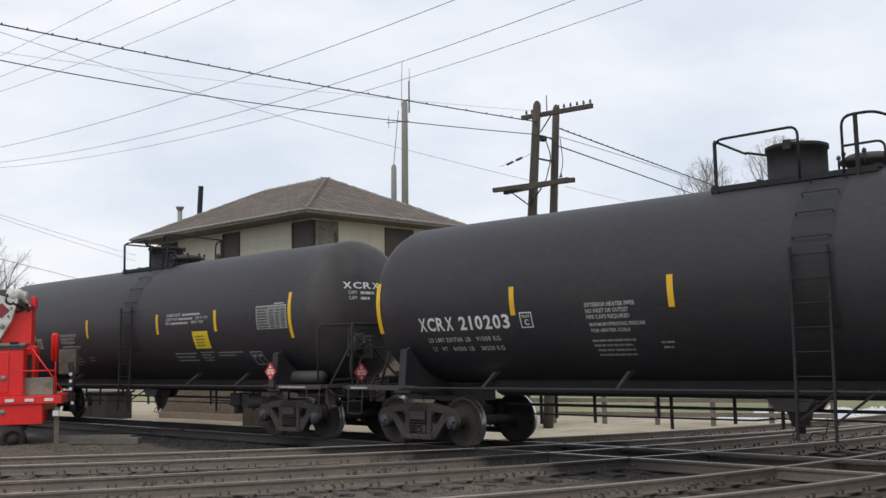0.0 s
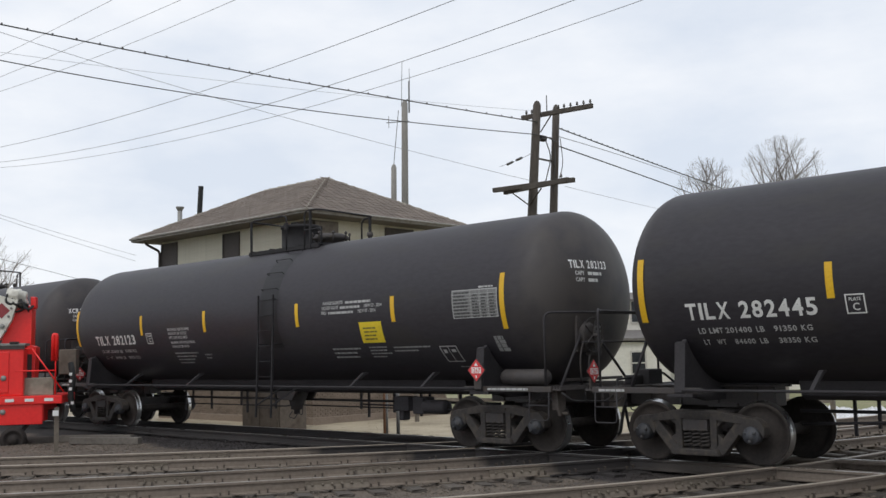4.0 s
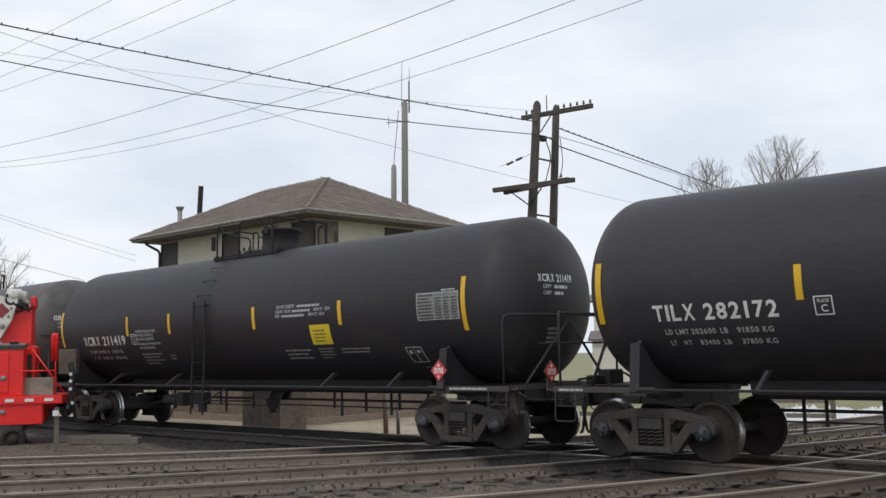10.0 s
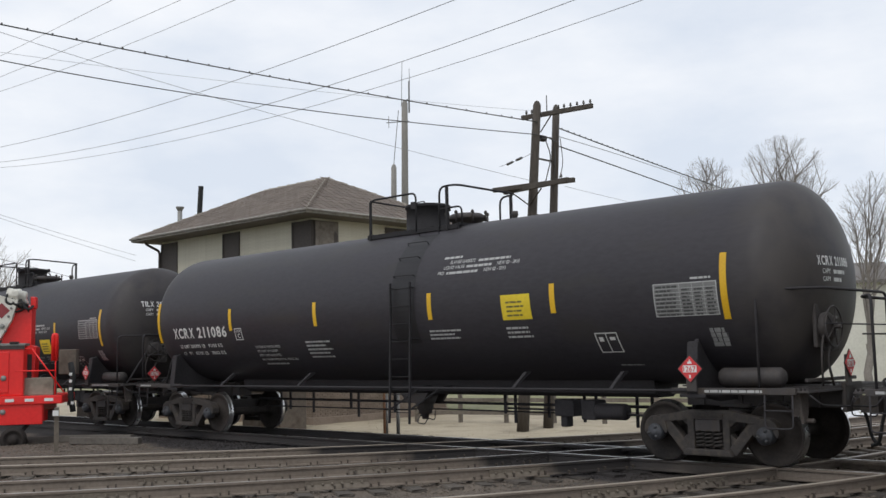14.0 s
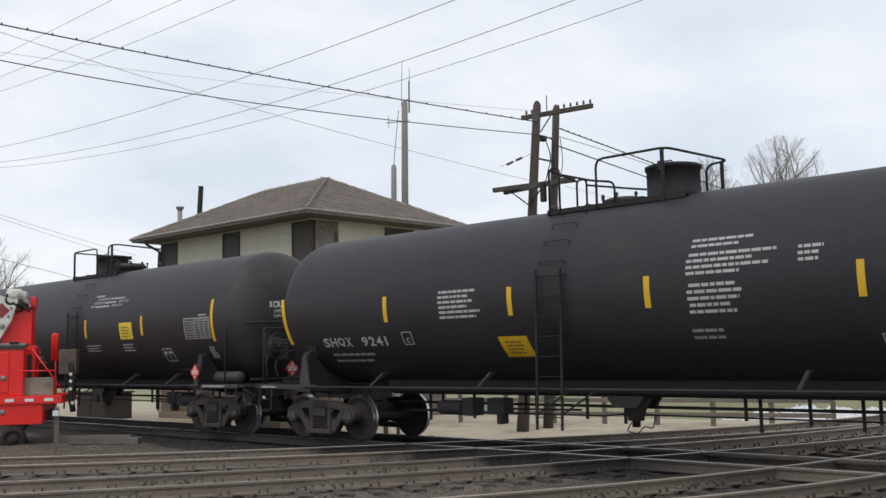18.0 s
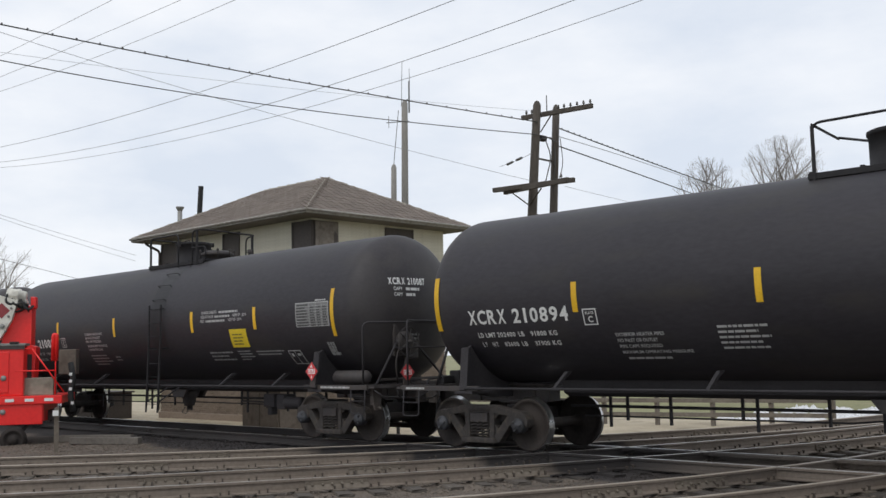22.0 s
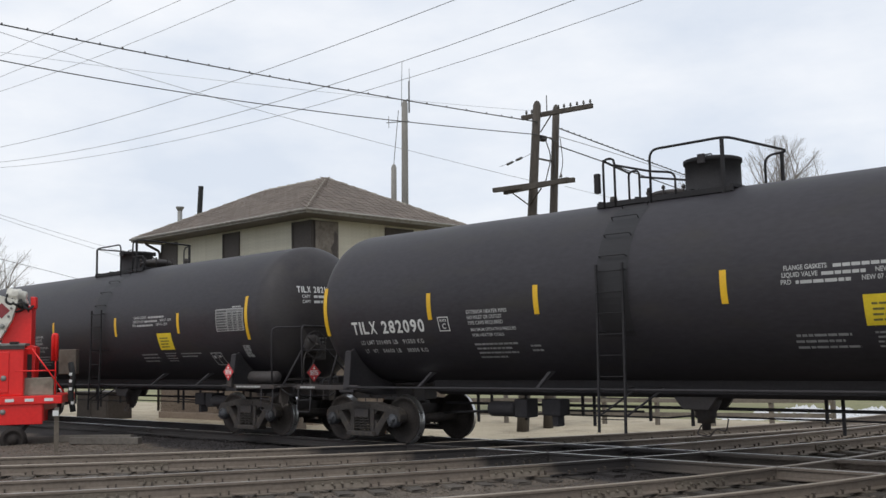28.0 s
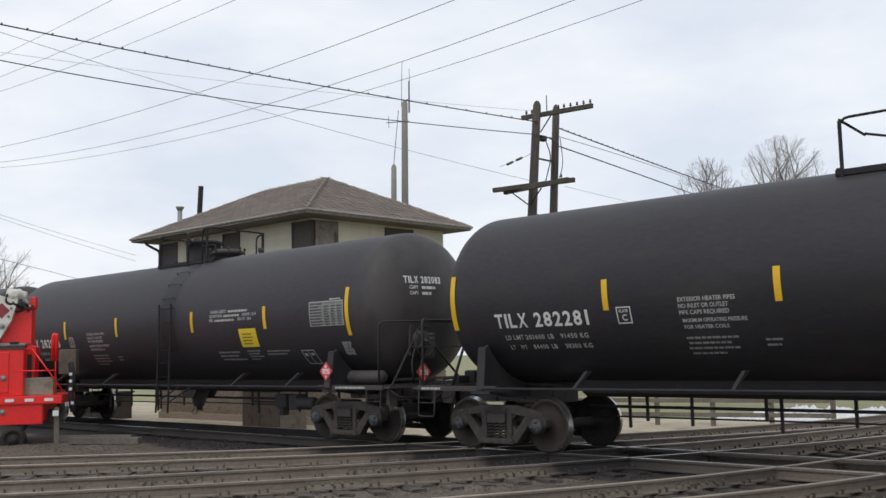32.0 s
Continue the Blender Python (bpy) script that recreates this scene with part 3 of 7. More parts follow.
def saddle(s):
    """The bolster web and saddle that carry the tank over a truck."""
    bm = bmesh.new()
    e = TRUCKS[0] if s < 0 else TRUCKS[1]
    arc = [((R_TANK + 0.012) * math.cos(a), Z_TANK + (R_TANK + 0.012) * math.sin(a)) for a in (radians(d) for d in range(-147, -32, 5))]
    slab(bm, arc + [(1.44, 1.72), (1.50, 1.05), (0.75, 0.92), (-0.75, 0.92), (-1.50, 1.05), (-1.44, 1.72)], "x", e - 0.03, e + 0.03)
    for w in (-1, 1):
        slab(bm, [(w * 1.50, 1.05), (w * 1.515, 1.08), (w * 1.44, 1.80), (w * 1.38, 1.82), (w * 1.40, 1.55)], "x", e - 0.085, e + 0.085)
        box(bm, (e, w * 1.2, 1.03), (0.42, 0.62, 0.05), bev=0.01)
    return finish(bm, M_PIPE)


def end_platform(s):
    bm = bmesh.new()
    e = (TRUCKS[0] if s < 0 else TRUCKS[1]) + s * 1.45
    box(bm, (e, 0, 1.095), (0.54, 2.93, 0.03), bev=0.006)
    return finish(bm, M_FRAME)


def grating_bar():
    bm = bmesh.new()
    box(bm, (0, 0, 1.127), (0.022, 2.9, 0.035))
    return finish(bm, M_FRAME)


def side_sill(s, w):
    """The sill angle from the platform back to the saddle."""
    bm = bmesh.new()
    e = (TRUCKS[0] if s < 0 else TRUCKS[1]) + s * 1.45
    box(bm, (e - s * 0.85, w * 1.47, 1.10), (1.9, 0.07, 0.09), bev=0.008)
    return finish(bm, M_FRAME)


def end_rail(s, tall):
    """The railing round an end platform; on some cars it stands higher and reaches further along the side."""
    bm = bmesh.new()
    e = (TRUCKS[0] if s < 0 else TRUCKS[1])
    a, b, h = e + s * (1.02 if tall else 1.42), e + s * 1.76, 2.52 if tall else 2.36
    tube(bm, bend([(a, -1.46, 1.1), (a, -1.46, h), (b, -0.9, h), (b, 1.46, h), (b, 1.46, 1.1)], 0.14), 0.021, 8)
    tube(bm, [(b, -0.9, h - 0.5), (b, 1.46, h - 0.5)], 0.012, 6)
    return finish(bm, M_PIPE)


def end_brace(s, w, plain=False):
    """A round brace: from the railing down to the platform behind, from the platform up to the head in front."""
    bm = bmesh.new()
    e = (TRUCKS[0] if s < 0 else TRUCKS[1])
    if s > 0 and plain:
        tube(bm, [(e + 1.74, 0.03 * w, 2.26), (e + 1.68, w * 1.24, 1.12)], 0.024, 6)
    elif s > 0:
        tube(bm, [(e + 1.6, -0.5 + 0.05 * w, 2.2), (e + 1.6, -1.3 if w < 0 else 0.75, 1.12)], 0.024, 6)
    else:
        tube(bm, [(e - 1.2, w * 0.92, 1.12), (e - 0.88, w * 0.92, 1.86)], 0.026, 6)
    return finish(bm, M_PIPE)


def step(s):
    """A sill step, a grab iron and the cut lever at one end."""
    bm = bmesh.new()
    e = (TRUCKS[0] if s < 0 else TRUCKS[1]) + s * 1.1
    for w in (-1, 1):
        tube(bm, bend([(e, w * 1.49, 1.1), (e, w * 1.52, 0.6), (e + s * 0.4, w * 1.52, 0.6), (e + s * 0.4, w * 1.49, 1.1)], 0.06), 0.012, 6)
        tube(bm, [(e, w * 1.52, 0.84), (e + s * 0.4, w * 1.52, 0.84)], 0.011, 6)
        tube(bm, bend([(e + s * 0.62, w * 1.44, 1.05), (e + s * 0.72, w * 1.3, 0.92), (e + s * 0.74, w * 0.4, 0.86), (e + s * 0.74, w * 0.1, 0.98)], 0.08), 0.013, 6)
    return finish(bm, M_PIPE)


def corner_bracket():
    """A worn plate hanging under the trailing platform, with the uncoupling lever's eye."""
    bm = bmesh.new()
    e = TRUCKS[1] + 1.52
    slab(bm, [(-1.32, 1.07), (-1.08, 1.07), (-1.1, 0.8), (-1.16, 0.66), (-1.26, 0.66), (-1.3, 0.8)], "x", e - 0.02, e + 0.02)
    box(bm, (e - 0.08, -1.2, 0.9), (0.18, 0.04, 0.3), bev=0.01)
    tube(bm, [(e + 0.03, -1.2, 0.7), (e + 0.14, -1.2, 0.7)], 0.03, 8)
    return finish(bm, M_RUSTY_BRACKET)


def hose(s):
    bm = bmesh.new()
    e = (TRUCKS[0] if s < 0 else TRUCKS[1]) + s * 1.7
    tube(bm, bend([(e, 0.3 * s, 0.9), (e + s * 0.08, 0.3 * s, 0.72), (e + s * 0.18, 0.25 * s, 0.34), (e + s * 0.34, 0.08 * s, 0.30)], 0.2, 6), 0.026, 8)
    return finish(bm, M_RUBBER)


def side_rail(w):
    bm = bmesh.new()
    tube(bm, [(TRUCKS[0] + 0.05, w * 1.52, 1.105), (TRUCKS[1] - 0.05, w * 1.52, 1.105)], 0.021, 8)
    return finish(bm, M_PIPE)


def rail_bracket(w):
    bm = bmesh.new()
    slab(bm, [(w * 1.53, 1.08), (w * 1.50, 1.12), (w * 1.14, 1.38), (w * 1.0, 1.38)], "x", -0.03, 0.03)
    return finish(bm, M_PIPE)


# Cars run either way round: the top fittings and the ladder stand in two layouts.
LAYOUT = {
    False: dict(ladder=(8.22, 8.74), walk=(6.6, 9.12), drum=7.71, hatch=8.78, rails=0.0, hoop=0.0),
    True: dict(ladder=(6.62, 7.10), walk=(6.05, 8.52), drum=7.86, hatch=7.1, rails=0.0, hoop=0.0),
    "G": dict(ladder=(6.72, 7.20), walk=(6.15, 8.72), drum=8.4, hatch=7.4, rails=0.12, hoop=0.19),
    "S": dict(ladder=(6.72, 7.22), walk=(6.3, 9.0), drum=8.44, hatch=7.5, rails=0.16, hoop=0.25),
}


def stile():
    """One flat side bar of the lower ladder."""
    bm = bmesh.new()
    tube(bm, [(0, -1.66, 0.46), (0, -1.63, 1.2), (0, -1.6, 2.2), (0, -1.59, 3.05)], 0.024, 4)
    return finish(bm, M_LADDER)


def standoff(z):
    bm = bmesh.new()
    y = -math.sqrt(max(R_TANK ** 2 - (z - Z_TANK) ** 2, 0.3))
    tube(bm, [(0, -1.62, z), (0, y + 0.02, z)], 0.014, 5)
    return finish(bm, M_LADDER)


def ladder_brace():
    bm = bmesh.new()
    tube(bm, [(0.02, -1.64, 0.72), (0.42, -1.2, 1.12)], 0.018, 5)
    return finish(bm, M_LADDER)


def rung(flip):
    bm = bmesh.new()
    a, b = LAYOUT[flip]["ladder"]
    tube(bm, [(a, -1.62, 0.0), (b, -1.62, 0.0)], 0.008, 6)
    return finish(bm, M_LADDER)


def tread_band(flip):
    """The dark coating behind the upper ladder."""
    bm = bmesh.new()
    a, b = LAYOUT[flip]["ladder"]
    ring = [on_tank(0, Z_TANK, d * R_TANK, 0.003) for d in (radians(k) for k in range(-30, 62, 4))]
    for p, q in zip(ring, ring[1:]):
        bm.faces.new([bm.verts.new(v) for v in ((a - 0.05, p.y, p.z), (b + 0.05, p.y, p.z), (b + 0.05, q.y, q.z), (a - 0.05, q.y, q.z))])
    return finish(bm, M_TREAD_BAND)


def grab_iron(flip, d):
    bm = bmesh.new()
    a, b = LAYOUT[flip]["ladder"]
    p, q = on_tank(0, Z_TANK, radians(d) * R_TANK, 0.0), on_tank(0, Z_TANK, radians(d) * R_TANK, 0.07)
    tube(bm, bend([(a, p.y, p.z), (a, q.y, q.z), (b, q.y, q.z), (b, p.y, p.z)], 0.03), 0.008, 6)
    return finish(bm, M_LADDER)


def walk_beam(flip, w):
    """A side beam of the walkway on its feet."""
    bm = bmesh.new()
    a, b = LAYOUT[flip]["walk"]
    box(bm, ((a + b) / 2, w * 0.64, 4.13), (b - a, 0.05, 0.09), bev=0.006)
    for k in (0.04, 0.36, 0.66, 0.96):
        box(bm, (a + (b - a) * k, w * 0.62, 4.02), (0.07, 0.07, 0.26), bev=0.01)
    return finish(bm, M_LADDER)


def walk_plank(flip):
    bm = bmesh.new()
    a, b = LAYOUT[flip]["walk"]
    box(bm, ((a + b) / 2, 0, 4.17), (b - a - 0.05, 0.045, 0.02))
    return finish(bm, M_LADDER)


def walk_bar():
    bm = bmesh.new()
    box(bm, (0, 0, 4.18), (0.05, 1.24, 0.05))
    return finish(bm, M_LADDER)


def valve_housing(flip):
    bm = bmesh.new()
    x = LAYOUT[flip]["drum"]
    low = 0.395 if flip == "G" else 0.44
    lathe(bm, [(0.0, 4.12), (0.53, 4.12), (0.53, 4.18), (low, 4.185), (0.44, 4.66), (0.465, 4.665), (0.465, 4.725), (0.43, 4.74), (0.0, 4.755)], Matrix.Translation((x, 0, 0)), n=40)
    for i in range(12):
        a = 2 * math.pi * i / 12
        lathe(bm, [(0.0, 4.18), (0.022, 4.18), (0.022, 4.22), (0.0, 4.225)], Matrix.Translation((x + 0.49 * math.cos(a), 0.49 * math.sin(a), 0)), n=6)
    # hinge lugs and a handle on the lid
    for k in (-0.14, 0.14):
        box(bm, (x + k, 0.47, 4.71), (0.05, 0.09, 0.11), bev=0.01)
    tube(bm, bend([(x - 0.1, -0.2, 4.75), (x - 0.1, -0.2, 4.8), (x + 0.1, -0.2, 4.8), (x + 0.1, -0.2, 4.75)], 0.03), 0.012, 6)
    return finish(bm, M_LADDER)


def housing_hasp(flip):
    bm = bmesh.new()
    x = LAYOUT[flip]["drum"]
    box(bm, (x + 0.06, -0.475, 4.69), (0.12, 0.05, 0.15), bev=0.01)
    return finish(bm, M_PIPE)


def manway(flip):
    bm = bmesh.new()
    x = LAYOUT[flip]["hatch"]
    prof = [(0.0, 4.08), (0.34, 4.08), (0.34, 4.22), (0.40, 4.22), (0.40, 4.27), (0.3, 4.31), (0.0, 4.325)]
    if not flip:
        prof = [(0.0, 4.08), (0.3, 4.08), (0.3, 4.3), (0.40, 4.32), (0.40, 4.38), (0.3, 4.44), (0.0, 4.46)]
    lathe(bm, prof, Matrix.Translation((x, 0, 0)), n=32)
    return finish(bm, M_FRAME)


def eye_bolt():
    bm = bmesh.new()
    tube(bm, [(0, 0, 4.15), (0, 0, 4.37)], 0.018, 6)
    lathe(bm, [(0.0, 4.31), (0.034, 4.31), (0.034, 4.35), (0.0, 4.35)], n=6)
    return finish(bm, M_FRAME)


def top_rail_low(flip):
    bm = bmesh.new()
    o = LAYOUT[flip]["rails"]
    if flip:
        for w in (-1, 1):
            k = o if w < 0 else o - 0.35
            tube(bm, bend([(6.2 + k, w * 0.66, 4.02), (6.2 + k, w * 0.66, 4.9), (6.42 + k, w * 0.66, 4.9), (6.42 + k, w * 0.66, 4.1)], 0.1), 0.02, 8)
            tube(bm, bend([(6.42 + k, w * 0.66, 4.78), (7.1 + o, w * 0.66, 4.58), (7.55 + o, w * 0.66, 4.5), (7.55 + o, w * 0.66, 4.15)], 0.12), 0.019, 8)
        tube(bm, [(6.2 + o, -0.66, 4.88), (5.85 + o, 0.66, 4.88)], 0.02, 8)
        box(bm, (6.1 + o, -0.7, 4.5), (0.1, 0.08, 0.34), bev=0.02)
    else:
        tube(bm, bend([(6.7, -0.66, 4.02), (6.7, -0.66, 4.9), (8.02, -0.66, 4.9), (8.02, -0.66, 4.12)], 0.14), 0.02, 8)
        tube(bm, bend([(6.56, 0.66, 4.9), (7.6, 0.66, 4.62), (7.6, 0.66, 4.12)], 0.14), 0.02, 8)
        tube(bm, [(6.7, -0.66, 4.02), (6.7, -0.66, 4.86)], 0.03, 4)
        tube(bm, [(6.7, -0.66, 4.88), (6.56, 0.66, 4.88)], 0.02, 8)
    return finish(bm, M_LADDER)


def top_rail_high(flip):
    bm = bmesh.new()
    o = LAYOUT[flip]["hoop"]
    a, k, e = (7.1 + o, 8.45 + o, 8.86 + o) if flip else (8.66, 9.1, 9.5)
    tube(bm, bend([(a, -0.66, 4.05), (a, -0.66, 4.93), (k, -0.66, 4.93), (e, 0.66, 4.82), (e - 0.42, 0.66, 4.8), (e - 0.42, 0.66, 4.05)], 0.16), 0.021, 8)
    p = 8.38 + o if flip else 8.86
    tube(bm, [(p, -0.66, 4.02), (p, -0.66, 4.92)], 0.034, 4)
    tube(bm, [(e - 0.12, 0.64, 4.0), (e - 0.12, 0.64, 4.8)], 0.034, 4)
    if not flip:
        tube(bm, bend([(8.66, -0.66, 4.5), (9.24, -0.66, 4.5), (9.24, -0.66, 4.15)], 0.12), 0.018, 8)
    return finish(bm, M_LADDER)


def vent_valve(flip):
    bm = bmesh.new()
    x = 9.75 if not flip else 5.75
    lathe(bm, [(0.0, 4.05), (0.09, 4.05), (0.09, 4.15), (0.05, 4.17), (0.05, 4.32), (0.07, 4.34), (0.06, 4.42), (0.0, 4.43)], Matrix.Translation((x, 0.3, 0)), n=14)
    return finish(bm, M_FRAME)


def belly():
    """The coil cover along the tank's belly."""
    bm = bmesh.new()
    slab(bm, [(-0.40, 1.22), (-0.34, 1.0), (-0.2, 0.93), (0.2, 0.93), (0.34, 1.0), (0.40, 1.22)], "x", 1.9, 13.1)
    return finish(bm, M_PIPE)


def brake_rods():
    bm = bmesh.new()
    tube(bm, [(1.6, 0.28, 0.74), (13.4, 0.28, 0.74)], 0.028, 6)
    tube(bm, [(1.8, 0.4, 0.56), (6.6, 0.4, 0.56), (7.0, 0.4, 0.6), (13.1, 0.4, 0.58)], 0.016, 6)
    return finish(bm, M_PIPE)


def hanger(d):
    bm = bmesh.new()
    box(bm, (0, 0.34, (1.1 + d) / 2), (0.045, 0.04, 1.1 - d))
    return finish(bm, M_PIPE)


def outlet():
    bm = bmesh.new()
    lathe(bm, [(0.0, 0.42), (0.07, 0.42), (0.07, 0.52), (0.14, 0.53), (0.14, 0.6), (0.17, 0.62), (0.17, 0.7), (0.2, 0.74), (0.3, 0.95), (0.0, 0.95)], Matrix.Translation((7.53, 0, 0)), n=20)
    for y in (-0.29, 0.29):
        slab(bm, [(7.15, 0.95), (7.3, 0.76), (7.75, 0.76), (7.9, 0.95)], "y", y - 0.03, y + 0.03)
    tube(bm, bend([(7.5, -0.1, 0.5), (7.45, -0.18, 0.36), (7.7, -0.2, 0.33), (7.8, -0.2, 0.46), (7.98, -0.2, 0.42), (8.05, -0.25, 0.62)], 0.06), 0.011, 5)
    return finish(bm, M_FRAME)


def brake_gear(flip):
    bm = bmesh.new()
    s, o = (1, 0.0) if flip else (-1, 15.65)
    lathe(bm, [(0.0, -0.3), (0.12, -0.3), (0.14, -0.26), (0.14, 0.26), (0.12, 0.3), (0.0, 0.3)], Matrix.Translation((o + s * 3.5, -0.2, 0.68)) @ Matrix.Rotation(radians(90), 4, "Y"), n=20)
    box(bm, (o + s * 3.95, -0.1, 0.7), (0.3, 0.34, 0.34), bev=0.03)
    tube(bm, [(o + s * 3.2, -0.2, 0.64), (o + s * 1.7, 0.1, 0.55)], 0.022, 6)
    return finish(bm, M_PIPE)


def brake_valve(flip):
    bm = bmesh.new()
    s, o = (1, 0.0) if flip else (-1, 15.65)
    box(bm, (o + s * 4.55, 0.0, 0.72), (0.42, 0.3, 0.3), bev=0.03)
    box(bm, (o + s * 4.6, 0.0, 0.5), (0.14, 0.2, 0.24), bev=0.03)
    tube(bm, [(o + s * 4.7, 0.1, 0.66), (o + s * 6.2, 0.3, 0.66)], 0.02, 6)
    return finish(bm, M_PIPE)


def air_tank(flip):
    bm = bmesh.new()
    lathe(bm, [(0.0, -0.5), (0.1, -0.48), (0.135, -0.43), (0.135, 0.43), (0.1, 0.48), (0.0, 0.5)], Matrix.Translation((15.2, -1.18, 1.29)) @ Matrix.Rotation(radians(90), 4, "Y"), n=20)
    return finish(bm, M_FRAME)


def hand_brake(flip):
    """The hand brake's stand and chain, at the trailing end."""
    bm = bmesh.new()
    s, e = 1, TRUCKS[1] + 1.64
    for y in (-1.06, 0.5):
        box(bm, (e + s * 0.06, y, 1.55), (0.09, 0.07, 0.95), bev=0.012)
    box(bm, (e + s * 0.1, -0.05, 1.5), (0.1, 0.3, 0.8), bev=0.02)
    box(bm, (e + s * 0.12, -0.05, 1.85), (0.16, 0.34, 0.4), bev=0.03)
    box(bm, (e + s * 0.06, -0.3, 1.4), (0.05, 1.6, 0.05), bev=0.01)
    tube(bm, [(e + s * 0.1, -0.05, 1.5), (e + s * 0.1, 0.0, 0.95)], 0.014, 5)
    return finish(bm, M_FRAME)


def brake_wheel(flip):
    bm = bmesh.new()
    m = Vector((TRUCKS[1] + 1.9, -0.05, 1.87)) if flip == "G" or flip == "B" else Vector((TRUCKS[1] + 1.72, -0.5, 1.98))
    ring = [m + Vector((0, 0.29 * math.cos(a), 0.29 * math.sin(a))) for a in (2 * math.pi * i / 24 for i in range(25))]
    tube(bm, ring, 0.014, 6, caps=False)
    for i in range(5):
        a = 2 * math.pi * i / 5
        tube(bm, [m, m + Vector((0, 0.27 * math.cos(a), 0.27 * math.sin(a)))], 0.012, 5)
    tube(bm, [m - Vector((0.1, 0, 0)), m + Vector((0.1, 0, 0))], 0.03, 8)
    return finish(bm, M_FRAME)


def brake_gear_box(flip):
    """The plain cars' hand brake: a grimy gear housing with its chain on the trailing end."""
    bm = bmesh.new()
    e = TRUCKS[1] + 1.5
    lathe(bm, [(0.0, -0.09), (0.17, -0.09), (0.21, -0.05), (0.21, 0.05), (0.15, 0.1), (0.0, 0.12)], Matrix.Translation((e + 0.1, -0.5, 1.98)) @ Matrix.Rotation(radians(90), 4, "Y"), n=20)
    box(bm, (e + 0.06, -0.28, 1.8), (0.16, 0.3, 0.34), bev=0.04)
    box(bm, (e + 0.04, -0.5, 2.0), (0.06, 0.5, 0.62), bev=0.02)
    box(bm, (e + 0.06, -0.3, 1.24), (0.05, 1.7, 0.05), bev=0.01)
    tube(bm, bend([(e + 0.1, -0.35, 1.8), (e + 0.12, -0.55, 1.5), (e + 0.1, -0.3, 1.1)], 0.2), 0.02, 6)
    tube(bm, bend([(e + 0.12, -0.62, 1.95), (e + 0.14, -0.8, 1.6), (e + 0.1, -0.7, 1.15)], 0.2), 0.016, 6)
    return finish(bm, M_FRAME)


def end_valve_box():
    """A small grimy valve assembly on the leading platform."""
    bm = bmesh.new()
    e = TRUCKS[0] - 1.5
    box(bm, (e, 0.1, 1.26), (0.26, 0.42, 0.26), bev=0.03)
    box(bm, (e - 0.05, -0.3, 1.22), (0.18, 0.3, 0.16), bev=0.03)
    tube(bm, bend([(e, 0.3, 1.3), (e - 0.1, 0.7, 1.32), (e, 0.9, 1.14)], 0.15), 0.022, 6)
    tube(bm, bend([(e, -0.4, 1.26), (e - 0.1, -0.75, 1.24), (e, -0.85, 1.14)], 0.15), 0.02, 6)
    return finish(bm, M_LADDER)


def placard_board():
    bm = bmesh.new()
    box(bm, (0, 0.012, 0), (0.29, 0.012, 0.29), turn=Matrix.Rotation(radians(45), 4, "Y"))
    box(bm, (0, 0.04, -0.1), (0.16, 0.04, 0.45), bev=0.01)
    return finish(bm, M_FRAME)


def placard_face():
    bm = bmesh.new()
    box(bm, (0, 0.002, 0), (0.265, 0.006, 0.265), turn=Matrix.Rotation(radians(45), 4, "Y"))
    return finish(bm, M_PLACARD)


def placard_print():
    bm = bmesh.new()
    box(bm, (0, -0.004, 0), (0.22, 0.004, 0.1))
    slab(bm, [(-0.035, 0.075), (0.035, 0.075), (0.025, 0.11), (0.012, 0.10), (0, 0.145), (-0.012, 0.10), (-0.025, 0.11)], "y", -0.006, -0.002)
    box(bm, (0, -0.004, -0.11), (0.025, 0.004, 0.05))
    return finish(bm, M_SIGN)


def placard_number():
    bm = letters("1267", 0.075, 0.2)
    for v in bm.verts:
        v.co = (v.co.x - 0.1, -0.008, v.co.y - 0.037)
    return finish(bm, M_PLACARD)


def head_letters(bm, mat, car, y, z, name="end_lettering"):
    """Lettering that lies on the trailing head."""
    h = max(v.co.y for v in bm.verts)
    w = max(v.co.x for v in bm.verts)
    for k in (0.06 * i for i in range(1, int(h / 0.06) + 1)):
        bmesh.ops.bisect_plane(bm, geom=bm.verts[:] + bm.edges[:] + bm.faces[:], plane_co=(0, k, 0), plane_no=(0, 1, 0))
    for k in (0.08 * i for i in range(1, int(w / 0.08) + 1)):
        bmesh.ops.bisect_plane(bm, geom=bm.verts[:] + bm.edges[:] + bm.faces[:], plane_co=(k, 0, 0), plane_no=(1, 0, 0))
    for v in bm.verts:
        yy, zz = y + v.co.x, z + v.co.y
        q = 1 - (yy ** 2 + (zz - Z_TANK) ** 2) / (R_TANK + 0.006) ** 2
        v.co = (TAN_B + (HEAD + 0.006) * math.sqrt(max(q, 0)), yy, zz)
    return part(name, bm, mat, car)


def join(*bms):
    """Several flat meshes, each with its own shift, as one."""
    out = bmesh.new()
    for bm, dx, dy in bms:
        vs = {v: out.verts.new((v.co.x + dx, v.co.y + dy, 0)) for v in bm.verts}
        for f in bm.faces:
            out.faces.new([vs[v] for v in f.verts])
        bm.free()
    return out


def placard(car, x, y, z, turn=0):
    board = part("placard_holder", shared("pboard", placard_board), None, car, m=pose(x, y, z, 0, 0, turn))
    part("placard", shared("pface", placard_face), None, board, "red hazard diamond with white print")
    part("placard_print", shared("pprint", placard_print), None, board)
    part("placard_number", shared("pnum", placard_number), None, board)


